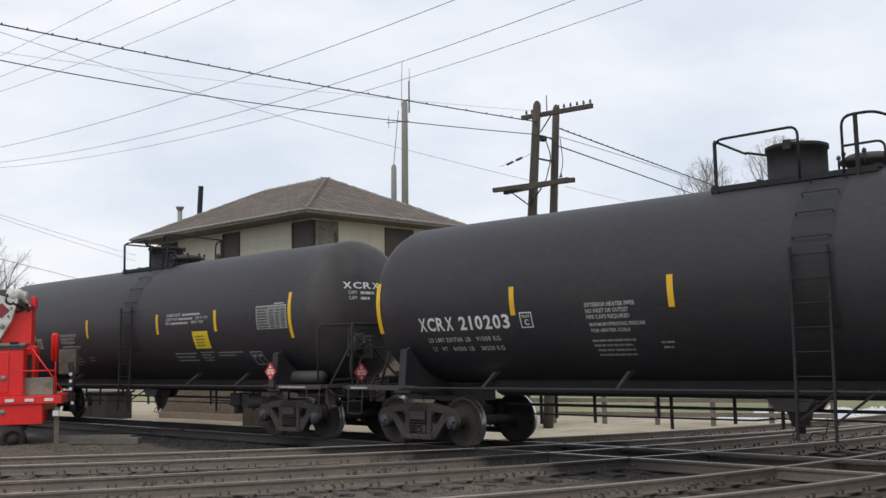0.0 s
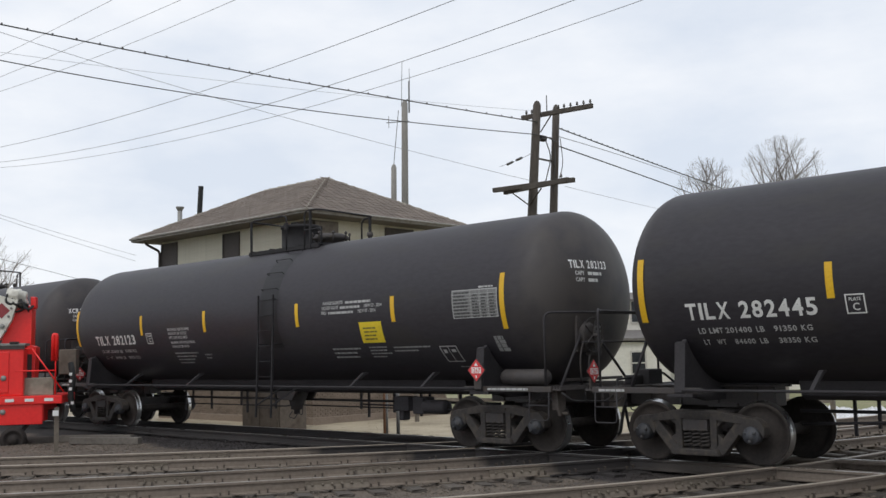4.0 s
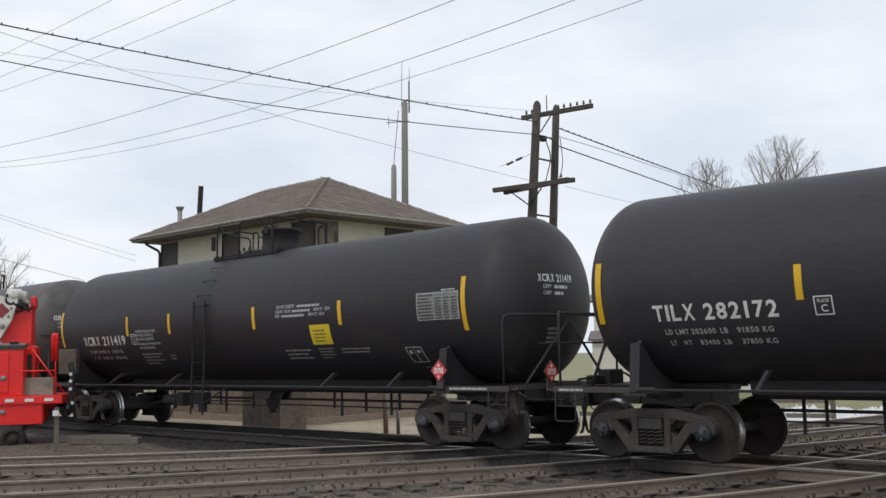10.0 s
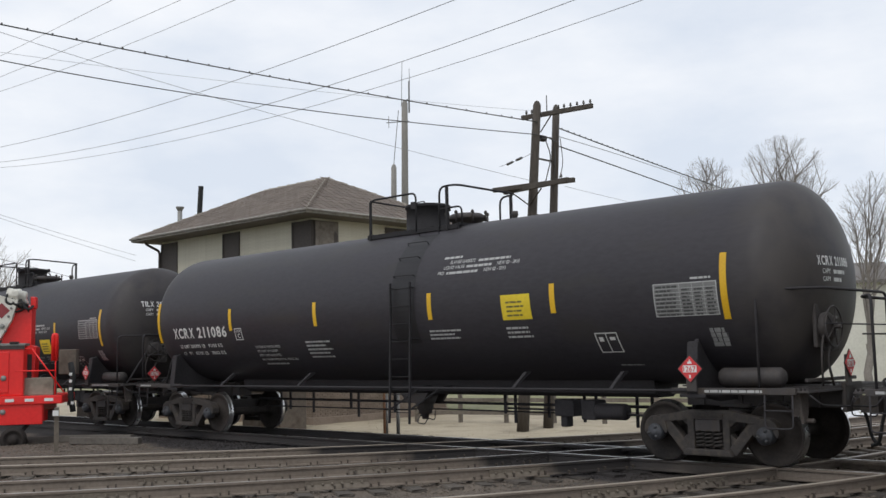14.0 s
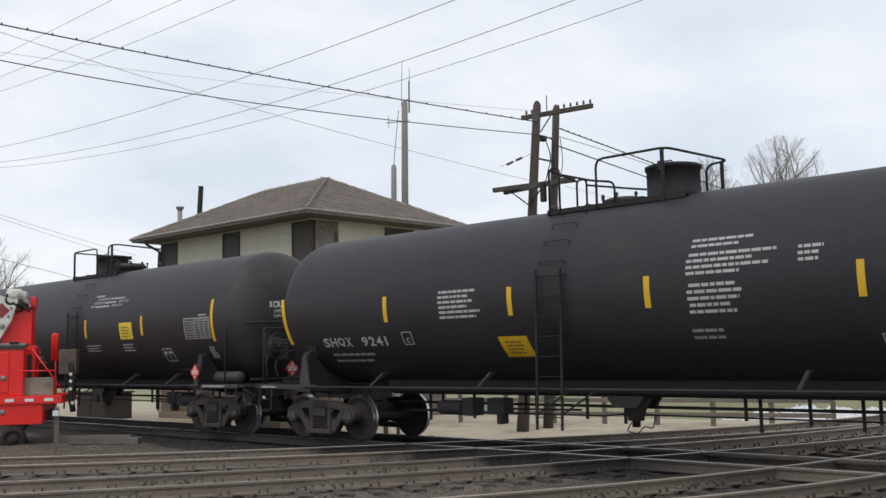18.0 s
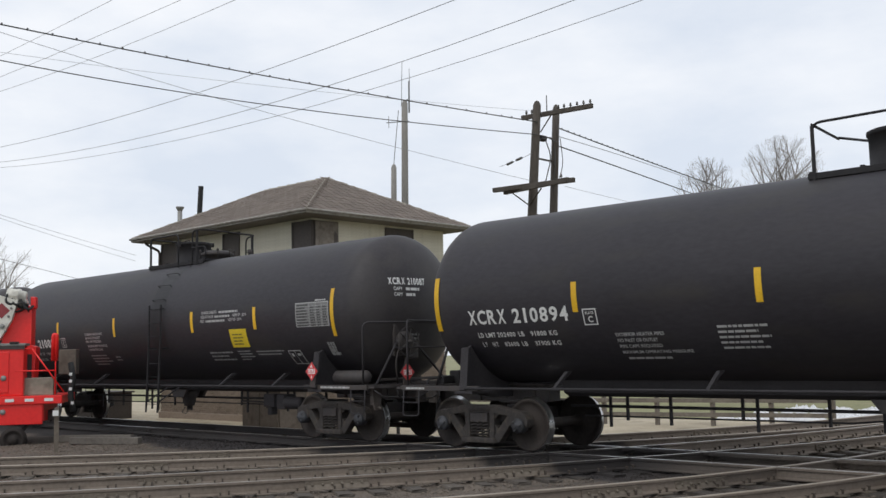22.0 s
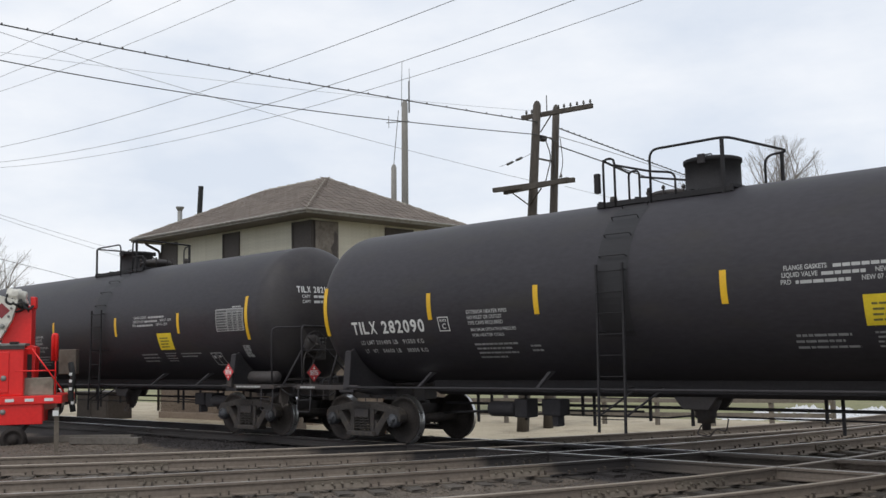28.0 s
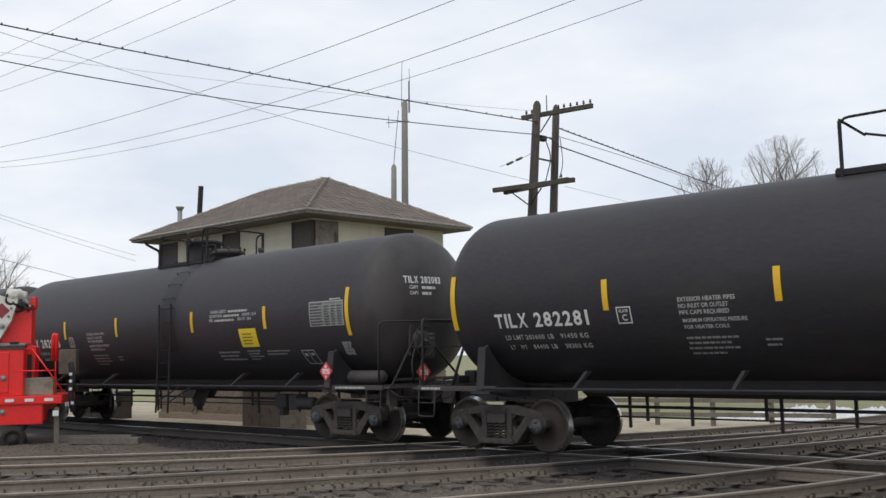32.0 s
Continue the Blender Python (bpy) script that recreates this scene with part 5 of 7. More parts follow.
ground = tagged(new("ground", sheet("ground", spaced(-1500, 1500, -45, 12, 0.6), spaced(-1500, 1500, -16, 26, 0.6), ground_height, M_GRASS)), "pale winter grass and bare earth", "ground", kind="structure")
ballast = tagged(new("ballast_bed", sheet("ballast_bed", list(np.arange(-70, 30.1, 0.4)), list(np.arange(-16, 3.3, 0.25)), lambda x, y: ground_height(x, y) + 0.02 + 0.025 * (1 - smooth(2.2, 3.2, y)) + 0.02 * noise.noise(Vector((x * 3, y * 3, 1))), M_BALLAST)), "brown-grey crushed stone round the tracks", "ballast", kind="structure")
lot = tagged(new("gravel_lot", sheet("gravel_lot", list(np.arange(-60, 10.1, 0.8)), list(np.arange(2.9, 15.1, 0.5)), lambda x, y: ground_height(x, y) + 0.02 - 0.05 * smooth(13, 15, y), M_GRAVEL)), "pale compacted gravel beyond the train", "gravel lot", kind="structure")

RAIL = [(-0.07, -0.172), (0.07, -0.172), (0.07, -0.160), (0.012, -0.140), (0.009, -0.045), (0.034, -0.036), (0.036, -0.008), (0.028, 0.0), (-0.028, 0.0), (-0.036, -0.008), (-0.034, -0.036), (-0.009, -0.045), (-0.012, -0.140), (-0.07, -0.160)]


def rail_mesh(line, lift, top, side, wide=False):
    """A rail swept along a line of (x, y) points."""
    verts, faces, slots = [], [], []
    n = len(RAIL)
    for i, p in enumerate(line):
        a, b = Vector(line[max(i - 1, 0)]), Vector(line[min(i + 1, len(line) - 1)])
        d = (b - a).normalized()
        s = Vector((-d.y, d.x))
        verts += [(p[0] + s.x * u, p[1] + s.y * u, lift(*p) + v) for u, v in RAIL]
    for i in range(len(line) - 1):
        for k in range(n):
            j = (k + 1) % n
            faces.append((i * n + k, i * n + j, (i + 1) * n + j, (i + 1) * n + k))
            slots.append(1 if k == 7 or (wide and k in (6, 8)) else 0)
    faces += [tuple(range(n))[::-1], tuple(range((len(line) - 1) * n, len(line) * n))]
    me = from_arrays("rail", verts, faces, [side, top])
    me.polygons.foreach_set("material_index", slots + [0, 0])
    me.update()
    return me


def offset_line(line, d):
    out = []
    for i, p in enumerate(line):
        a, b = Vector(line[max(i - 1, 0)]), Vector(line[min(i + 1, len(line) - 1)])
        t = (b - a).normalized()
        out.append((p[0] - t.y * d, p[1] + t.x * d))
    return out


def along(line, step, start=0.0):
    """Points and headings at even steps along a line."""
    out, want, run = [], start, 0.0
    for a, b in zip(line, line[1:]):
        a, b = Vector(a), Vector(b)
        d = (b - a).length
        while want <= run + d:
            p = a + (b - a) * ((want - run) / d)
            out.append((p.x, p.y, math.degrees(math.atan2(b.y - a.y, b.x - a.x))))
            want += step
        run += d
    return out


def joint_bar():
    bm = bmesh.new()
    for s in (-1, 1):
        slab(bm, [(s * 0.014, -0.045), (s * 0.036, -0.05), (s * 0.03, -0.10), (s * 0.06, -0.155), (s * 0.016, -0.15)], "x", -0.46, 0.46)
    for k in (-0.36, -0.21, -0.07, 0.07, 0.21, 0.36):
        for s in (-1, 1):
            lathe(bm, [(0.0, 0.028), (0.02, 0.028), (0.02, 0.062), (0.0, 0.064)], Matrix.Translation((k, 0, -0.095)) @ Matrix.Rotation(radians(-90 * s), 4, "X"), n=6)
    return finish(bm, M_RAIL_BAR)


def tie_mesh(seed):
    rnd, bm = random.Random(seed), bmesh.new()
    box(bm, (0, 0, -0.26), (0.23, 2.6, 0.16), bev=0.02)
    for v in bm.verts:
        v.co += Vector((rnd.uniform(-0.012, 0.012), rnd.uniform(-0.02, 0.02), rnd.uniform(-0.008, 0.006)))
    return finish(bm, M_TIE)


M_SPIKE = material("dark_spike_steel", (0.055, 0.044, 0.036), (0.1, 0.08, 0.064), 0.85, fine=30, coarse=5, bump=0.2)


def plate_mesh():
    """A tie plate with four spikes."""
    bm = bmesh.new()
    box(bm, (0, 0, -0.174), (0.19, 0.34, 0.018), bev=0.004)
    first = len(bm.faces)
    for dx, up in ((-0.06, 0.0), (0.055, 0.02)):
        for s in (-1, 1):
            box(bm, (dx, s * 0.088, -0.155 + up), (0.022, 0.03, 0.05), bev=0.004)
            box(bm, (dx, s * 0.08, -0.128 + up), (0.03, 0.05, 0.014), bev=0.004)
    bm.faces.ensure_lookup_table()
    for f in bm.faces[first:]:
        f.material_index = 1
    return finish(bm, [M_RAIL_BAR, M_SPIKE])


TIES = [tie_mesh(i) for i in range(5)]
PLATE = plate_mesh()
BAR = joint_bar()


def track(name, label, centre, lift, top, joints, ties=True, side=None):
    """Two rails on a centre line, with ties, plates and bolted joint bars."""
    tr = thing(name, label, "railway track", kind="structure")
    for s in (-1, 1):
        line = offset_line(centre, s * 0.7525)
        part("rail", rail_mesh(line, lift, top, side or M_RAIL, top is M_RAILTOP_DULL), None, tr)
        for d in joints:
            for x, y, a in along(line, 1000, d + (0.7 if s > 0 else 0.0))[:1]:
                part("joint_bar", BAR, None, tr, m=pose(x, y, lift(x, y), 0, 0, a))
    if ties:
        for i, (x, y, a) in enumerate(along(centre, 0.52, 0.2)):
            part("tie", TIES[i % 5], None, tr, m=pose(x, y, lift(x, y) - 0.005 * (i % 3), 0, 0, a + (i * 37 % 5 - 2) * 0.5))
            if -24 < x < 0 and -12 < y < 9:
                for s in (-1, 1):
                    h = radians(a)
                    part("tie_plate", PLATE, None, tr, m=pose(x - math.sin(h) * s * 0.7525, y + math.cos(h) * s * 0.7525, lift(x, y), 0, 0, a))
    return tr


def level(x, y):
    return 0.0


def curve(c2, c1, c0, lo, hi, shift=0.0):
    """A centre line x = c2 y^2 + c1 y + c0, moved sideways by shift."""
    line = [(c2 * y * y + c1 * y + c0, y) for y in np.arange(lo, hi + 0.01, 0.5)]
    return offset_line(line, shift)


track("track_1", "main track with darkened rails under the train", [(x, 0.0) for x in np.arange(-120, 40.1, 1.0)], level, M_RAILTOP_MAIN, (96, 108.3), ties=False)
track("track_2", "curved crossing track with weathered brown rails", curve(-0.0216, 0.6239, -13.709, -11.5, 26, -0.7525), level, M_RAILTOP_DULL, (4.6, 9.9, 17.2, 20.6, 24.5))
track("track_3", "curved crossing track with one polished rail head", curve(-0.0164, 0.40, -9.63, -13.0, 26, 0.0), level, M_RAILTOP, (7.0, 10.2, 13.0, 19.6, 23.2))
track("track_4", "crossing track nearest the camera, brown bolted rails", curve(-0.0252, 0.2032, -6.4918, -13.0, 18, -0.7525), level, M_RAILTOP_DULL, (7.9, 10.4, 11.9, 16.0))

# guard rails on the darkened bed where the tracks cross
bm = bmesh.new()
for s in (-1, 1):
    for x0, x1 in ((-16.5, -3.0),):
        box(bm, ((x0 + x1) / 2, s * 0.62, -0.03), (x1 - x0, 0.05, 0.05), bev=0.01)
tagged(part("guard_rails", bm, M_RAIL, None), "worn steel guard rails through the crossing", "guard rail", kind="structure")


def stones(name, count, region, size, lift, mat, seed, label):
    """Loose broken stones, one mesh."""
    rng = np.random.default_rng(seed)
    base = np.array([(1, 0, 0), (-1, 0, 0), (0, 1, 0), (0, -1, 0), (0, 0, 1), (0, 0, -1)], float)
    tri = np.array([(0, 2, 4), (2, 1, 4), (1, 3, 4), (3, 0, 4), (2, 0, 5), (1, 2, 5), (3, 1, 5), (0, 3, 5)])
    verts, faces = [], []
    n = 0
    while n < count:
        x, y = region(rng)
        s = rng.uniform(*size) * np.array([rng.uniform(0.7, 1.4), rng.uniform(0.7, 1.3), rng.uniform(0.5, 0.9)])
        a = rng.uniform(0, 6.283)
        p = base * s * rng.uniform(0.7, 1.25, (6, 1))
        q = np.stack([p[:, 0] * math.cos(a) - p[:, 1] * math.sin(a) + x, p[:, 0] * math.sin(a) + p[:, 1] * math.cos(a) + y, p[:, 2] + ground_height(x, y) + lift + rng.uniform(-0.01, 0.02)], 1)
        verts.append(q)
        faces.append(tri + 6 * n)
        n += 1
    me = from_arrays(name, np.concatenate(verts).tolist(), np.concatenate(faces).tolist(), mat)
    return tagged(new(name, me), label, "ballast", kind="stuff")


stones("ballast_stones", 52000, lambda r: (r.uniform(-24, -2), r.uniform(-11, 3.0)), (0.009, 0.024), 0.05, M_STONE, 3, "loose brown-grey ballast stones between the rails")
stones("far_stones", 2600, lambda r: (r.uniform(-40, -4), r.uniform(2.6, 9)), (0.008, 0.022), 0.012, M_GRAVEL, 5, "small pale stones strewn on the gravel")
stones("old_snow", 1100, lambda r: (r.uniform(-16, -6), r.uniform(14, 21)), (0.06, 0.2), -0.02, M_SNOW, 6, "patches of old dirty snow")


# ---- the signal tower ----
M_REFLECTION = material("tan_reflection", (0.13, 0.108, 0.09), (0.25, 0.22, 0.185), 0.8, fine=10, coarse=1.6, bump=0.1, dirt=(0.1, 0.085, 0.07), dirt_at=(0.5, 0.72))
M_EAVE = material("dull_eave_paint", (0.23, 0.215, 0.195), (0.36, 0.34, 0.31), 0.7, fine=15, coarse=2, bump=0.1, dirt=(0.18, 0.16, 0.13), dirt_at=(0.5, 0.75))


def signal_tower():
    x0, x1, y0, y1 = -34.75, -25.62, 6.28, 12.6
    base, sill, top = -0.5, 2.3, 6.32
    tw = thing("signal_tower", "two-storey cream signal tower with brown hipped roof", "signal tower")
    bm = bmesh.new()
    box(bm, ((x0 + x1) / 2, (y0 + y1) / 2, (base + sill) / 2), (x1 - x0 - 0.1, y1 - y0 - 0.1, sill - base))
    part("lower_wall_core", bm, M_BRICK, tw)
    bm = bmesh.new()
    box(bm, ((x0 + x1) / 2, (y0 + y1) / 2, (sill + top) / 2), (x1 - x0 - 0.06, y1 - y0 - 0.06, top - sill))
    part("upper_wall_core", bm, M_CREAM, tw)
    bm = bmesh.new()
    box(bm, ((x0 + x1) / 2, (y0 + y1) / 2, base + 0.12), (x1 - x0 + 0.1, y1 - y0 + 0.1, 0.3), bev=0.03)
    part("foundation", bm, M_BRICK, tw)
    # clapboards on the upper storey, board by board
    gap = {"y": [(-34.75, -33.62), (-30.62, -29.6), (-26.62, -25.62)], "x": [(6.28, 7.42), (9.6, 11.0)]}
    wz0, wz1 = 3.6, 6.2

    def board(axis, a, b, z):
        bm = bmesh.new()
        if axis == "y":
            slab(bm, [(0.0, 0.0), (-0.022, 0.0), (-0.006, 0.125), (0.0, 0.125)], "x", a, b)
            ob = part("clapboard", bm, M_CREAM, tw, m=pose(0, y0 + 0.03, z))
        else:
            slab(bm, [(0.0, 0.0), (0.022, 0.0), (0.006, 0.125), (0.0, 0.125)], "y", a, b)
            ob = part("clapboard", bm, M_CREAM, tw, m=pose(x1 - 0.03, 0, z))
        return ob

    z = sill
    while z < top - 0.05:
        for axis, lo, hi in (("y", x0, x1), ("x", y0, y1)):
            if wz0 - 0.1 < z < wz1:
                p = lo
                for a, b in gap[axis]:
                    if a - p > 0.05:
                        board(axis, p, a, z)
                    p = b
                if hi - p > 0.05:
                    board(axis, p, hi, z)
            else:
                board(axis, lo, hi, z)
        z += 0.118
    # boarded windows
    for axis, spans in gap.items():
        for a, b in spans:
            w = new("window")
            w.parent = tw
            w.empty_display_size = 0.2
            tagged(w, "window boarded with dark panels")
            bm = bmesh.new()
            if axis == "y":
                box(bm, ((a + b) / 2, y0 + 0.02, (wz0 + wz1) / 2), (b - a, 0.04, wz1 - wz0))
            else:
                box(bm, (x1 - 0.02, (a + b) / 2, (wz0 + wz1) / 2), (0.04, b - a, wz1 - wz0))
            part("board", bm, M_BOARDED, w)
            bm = bmesh.new()
            for k in (a + 0.03, b - 0.03):
                if axis == "y":
                    box(bm, (k, y0 - 0.012, (wz0 + wz1) / 2), (0.06, 0.04, wz1 - wz0))
                else:
                    box(bm, (x1 + 0.012, k, (wz0 + wz1) / 2), (0.04, 0.06, wz1 - wz0))
            part("window_frame", bm, M_BOARDED, w)
    # the corner window's pale reflection, painted as a tan sheet with a dark silhouette
    bm = bmesh.new()
    box(bm, (x1 + 0.045, 6.9, (wz0 + wz1) / 2), (0.025, 0.98, wz1 - wz0 - 0.06))
    part("window_sheet", bm, M_REFLECTION, tw, "tan sheet painted as the corner window's reflection")
    bm = bmesh.new()
    slab(bm, [(7.12, 4.5), (7.34, 4.42), (7.36, 5.75), (7.24, 5.9), (7.2, 5.5), (7.06, 5.3), (7.16, 5.05), (7.04, 4.8)], "x", x1 + 0.05, x1 + 0.062)
    part("torn_opening", bm, M_BOARDED, tw)
    # hipped roof
    ex0, ex1, ey0, ey1, ez = -35.55, -24.85, 5.45, 13.3, 6.42
    ry, rx0, rx1, rz = 9.40, -32.3, -28.55, 8.32
    bm = bmesh.new()
    v = [bm.verts.new(p) for p in ((ex0, ey0, ez), (ex1, ey0, ez), (ex1, ey1, ez), (ex0, ey1, ez), (rx0, ry, rz), (rx1, ry, rz))]
    for f in ((0, 1, 5, 4), (1, 2, 5), (2, 3, 4, 5), (3, 0, 4), (3, 2, 1, 0)):
        bm.faces.new([v[i] for i in f])
    roof = part("roof", bm, M_SHINGLE, tw, "brown-grey shingled hipped roof")
    # courses of shingles on the two slopes that face the tracks
    rnd = random.Random(8)

    def slope(a, b, c, d):
        """Shingles from the eave a-b up to the ridge d-c."""
        a, b, c, d = (Vector(p) for p in (a, b, c, d))
        up = ((c + d) / 2 - (a + b) / 2)
        xdir = (b - a).normalized()
        up = (up - xdir * up.dot(xdir))
        rise = up.length
        ydir = up.normalized()
        nrm = xdir.cross(ydir)
        rot = Matrix((xdir, ydir, nrm)).transposed().to_4x4()
        rows = int(rise / 0.3)
        bmr = bmesh.new()
        for i in range(rows):
            t = i / rows
            lo, hi = a.lerp(d, t), b.lerp(c, t)
            first, last = (lo - a).dot(xdir), (hi - a).dot(xdir)
            k = math.floor(first / 0.36)
            while k * 0.36 < last:
                p, q = max(k * 0.36, first), min((k + 1) * 0.36, last)
                if q - p > 0.05:
                    m = lo + xdir * ((p + q) / 2 - first) + nrm * (0.006 + rnd.uniform(0, 0.008))
                    box(bmr, m + ydir * 0.15 + nrm * 0.012, (q - p - 0.012, rise / rows + 0.05, 0.016), turn=rot @ Matrix.Rotation(radians(-1.8), 4, "X"))
                    if k * 0.36 >= first:
                        box(bmr, lo + xdir * (k * 0.36 - first) + ydir * 0.15 + nrm * 0.03, (0.045, rise / rows - 0.01, 0.02), turn=rot @ Matrix.Rotation(radians(-1.6), 4, "X"))
                k += 1
        return bmr

    part("shingles", slope((ex0, ey0, ez), (ex1, ey0, ez), (rx1, ry, rz), (rx0, ry, rz)), M_SHINGLE_ISLE, roof)
    part("shingles", slope((ex1, ey0, ez), (ex1, ey1, ez), (rx1, ry, rz), (rx1, ry, rz)), M_SHINGLE_ISLE, roof)
    # hip and ridge caps
    for a, b in (((ex1, ey0, ez), (rx1, ry, rz)), ((ex1, ey1, ez), (rx1, ry, rz)), ((ex0, ey0, ez), (rx0, ry, rz)), ((rx0, ry, rz), (rx1, ry, rz))):
        a, b = Vector(a), Vector(b)
        n = int((b - a).length / 0.28)
        for i in range(n):
            p, q = a.lerp(b, i / n), a.lerp(b, (i + 1.15) / n)
            bm = bmesh.new()
            d = (q - p).normalized()
            side = d.cross(Vector((0, 0, 1))).normalized() * 0.13
            up = Vector((0, 0, 0.075 if i % 2 else 0.06))
            dn = Vector((0, 0, -0.015))
            ring = [(p + side + dn * 2, p + up, p - side + dn * 2), (q + side + dn * 3, q + up * 0.6, q - side + dn * 3)]
            vs = [[bm.verts.new(k) for k in r] for r in ring]
            for k in (0, 1):
                bm.faces.new((vs[0][k], vs[0][k + 1], vs[1][k + 1], vs[1][k]))
            bm.faces.new(vs[0])
            part("ridge_cap", bm, M_RIDGE, roof)
    # eaves: fascia, gutter, soffit
    for name, c, s in (("fascia", ((ex0 + ex1) / 2, ey0, ez - 0.06), (ex1 - ex0, 0.04, 0.13)), ("fascia", (ex1, (ey0 + ey1) / 2, ez - 0.06), (0.04, ey1 - ey0, 0.13))):
        bm = bmesh.new()
        box(bm, c, s)
        part(name, bm, M_EAVE, tw)
    for pts in ([(ex0, ey0 - 0.07, ez - 0.03), (ex1 + 0.1, ey0 - 0.07, ez - 0.03)], [(ex1 + 0.07, ey0 - 0.1, ez - 0.03), (ex1 + 0.07, ey1, ez - 0.03)]):
        bm = bmesh.new()
        tube(bm, pts, 0.042, 8)
        part("gutter", bm, M_EAVE, tw)
    bm = bmesh.new()
    box(bm, ((ex0 + ex1) / 2, (ey0 + ey1) / 2, ez - 0.13), (ex1 - ex0 - 0.04, ey1 - ey0 - 0.04, 0.03))
    part("soffit", bm, M_SOFFIT, tw)
    bm = bmesh.new()
    tube(bm, bend([(x0 - 0.3, y0 - 0.5, ez - 0.1), (x0 - 0.3, y0 - 0.5, ez - 0.22), (x0 - 0.02, y0 - 0.07, ez - 0.5), (x0 - 0.02, y0 - 0.07, base + 0.3)], 0.12), 0.05, 8)
    part("downspout", bm, M_BOARDED, tw)
    # brick ground storey on the two faces that show
    for axis in ("y", "x"):
        bm = bmesh.new()
        rndb = random.Random(3)
        z, row = base + 0.27, 0
        lo, hi = (x0, x1) if axis == "y" else (y0, y1)
        while z < 2.25:
            p = lo - (0.1 if row % 2 else 0)
            while p < hi:
                a, b = max(p, lo), min(p + 0.2, hi)
                if b - a > 0.03:
                    if axis == "y":
                        box(bm, ((a + b) / 2, y0 + 0.03, z + 0.033), (b - a - 0.01, 0.07 + rndb.uniform(0, 0.006), 0.058))
                    else:
                        box(bm, (x1 - 0.03, (a + b) / 2, z + 0.033), (0.07 + rndb.uniform(0, 0.006), b - a - 0.01, 0.058))
                p += 0.21
            z += 0.068
            row += 1
        tagged(part("brickwork", bm, M_BRICK_ISLE, tw), "brown brick ground storey", kind="stuff")
    # stove pipe and chimney stub
    bm = bmesh.new()
    tube(bm, [(-36.2, 8.0, 6.4), (-36.2, 8.0, 7.9)], 0.1, 10)
    lathe(bm, [(0.0, 0.0), (0.1, 0.0), (0.17, 0.12), (0.17, 0.16), (0.0, 0.17)], Matrix.Translation((-36.2, 8.0, 7.85)), n=12)
    part("vent_pipe", bm, M_STEEL, tw)
    bm = bmesh.new()
    box(bm, (-37.85, 10.0, 7.7), (0.17, 0.17, 3.2), turn=Matrix.Rotation(radians(5), 4, "Y"), bev=0.02)
    part("flue", bm, M_RUBBER, tw)
    return tw


def island_material(name, dark, light):
    m = material(name, dark, light, 0.95, fine=20, coarse=0.8, bump=0.3)
    n, l = m.node_tree.nodes, m.node_tree.links
    geo = n.new("ShaderNodeNewGeometry")
    hsv = n.new("ShaderNodeHueSaturation")
    rng = n.new("ShaderNodeMapRange")
    rng.inputs["To Min"].default_value, rng.inputs["To Max"].default_value = 0.86, 1.12
    l.new(geo.outputs["Random Per Island"], rng.inputs["Value"])
    l.new(rng.outputs[0], hsv.inputs["Value"])
    bsdf = n["Principled BSDF"]
    l.new(bsdf.inputs["Base Color"].links[0].from_socket, hsv.inputs["Color"])
    l.new(hsv.outputs["Color"], bsdf.inputs["Base Color"])
    return m


M_SHINGLE_ISLE = island_material("shingle_tabs", (0.126, 0.1, 0.083), (0.194, 0.159, 0.132))
M_BRICK_ISLE = island_material("laid_bricks", (0.17, 0.13, 0.1), (0.25, 0.2, 0.155))
signal_tower()
M_BUNKER = material("brown_equipment_case", (0.1, 0.08, 0.064), (0.17, 0.14, 0.112), 0.85, fine=14, coarse=1.5, bump=0.1, dirt=(0.08, 0.06, 0.045))


def cabinet(x, y, w, d, h, mat, label):
    c = thing("relay_cabinet", label, "cabinet", m=pose(x, y, -0.48))
    bm = bmesh.new()
    box(bm, (0, 0, h / 2), (w, d, h), bev=0.02)
    part("body", bm, mat, c)
    bm = bmesh.new()
    box(bm, (0, 0, h + 0.03), (w + 0.14, d + 0.14, 0.06), bev=0.01)
    part("lid", bm, mat, c)
    for k in (-0.25, 0.25):
        bm = bmesh.new()
        box(bm, (k * w, -d / 2 - 0.012, h * 0.5), (w * 0.44, 0.024, h * 0.82), bev=0.006)
        part("door", bm, mat, c)
    return c


cabinet(-25.3, 4.5, 1.9, 1.0, 1.25, M_BUNKER, "brown-stained equipment case beside the tower")
cabinet(-36.5, 4.9, 2.4, 1.0, 1.0, M_BOARDED, "dark low equipment box on pale gravel")


# ---- poles, wires ----
def pole(name, label, foot, top, r0, r1, mat):
    p = thing(name, label, "utility pole")
    bm = bmesh.new()
    foot, top = Vector(foot), Vector(top)
    tube(bm, [foot.lerp(top, k / 8) for k in range(9)], r0, 12, r1)
    lathe(bm, [(r1 * 1.02, 0), (r1 * 0.6, 0.12), (0, 0.16)], Matrix.Translation(top), n=10)
    part("shaft", bm, mat, p)
    return p


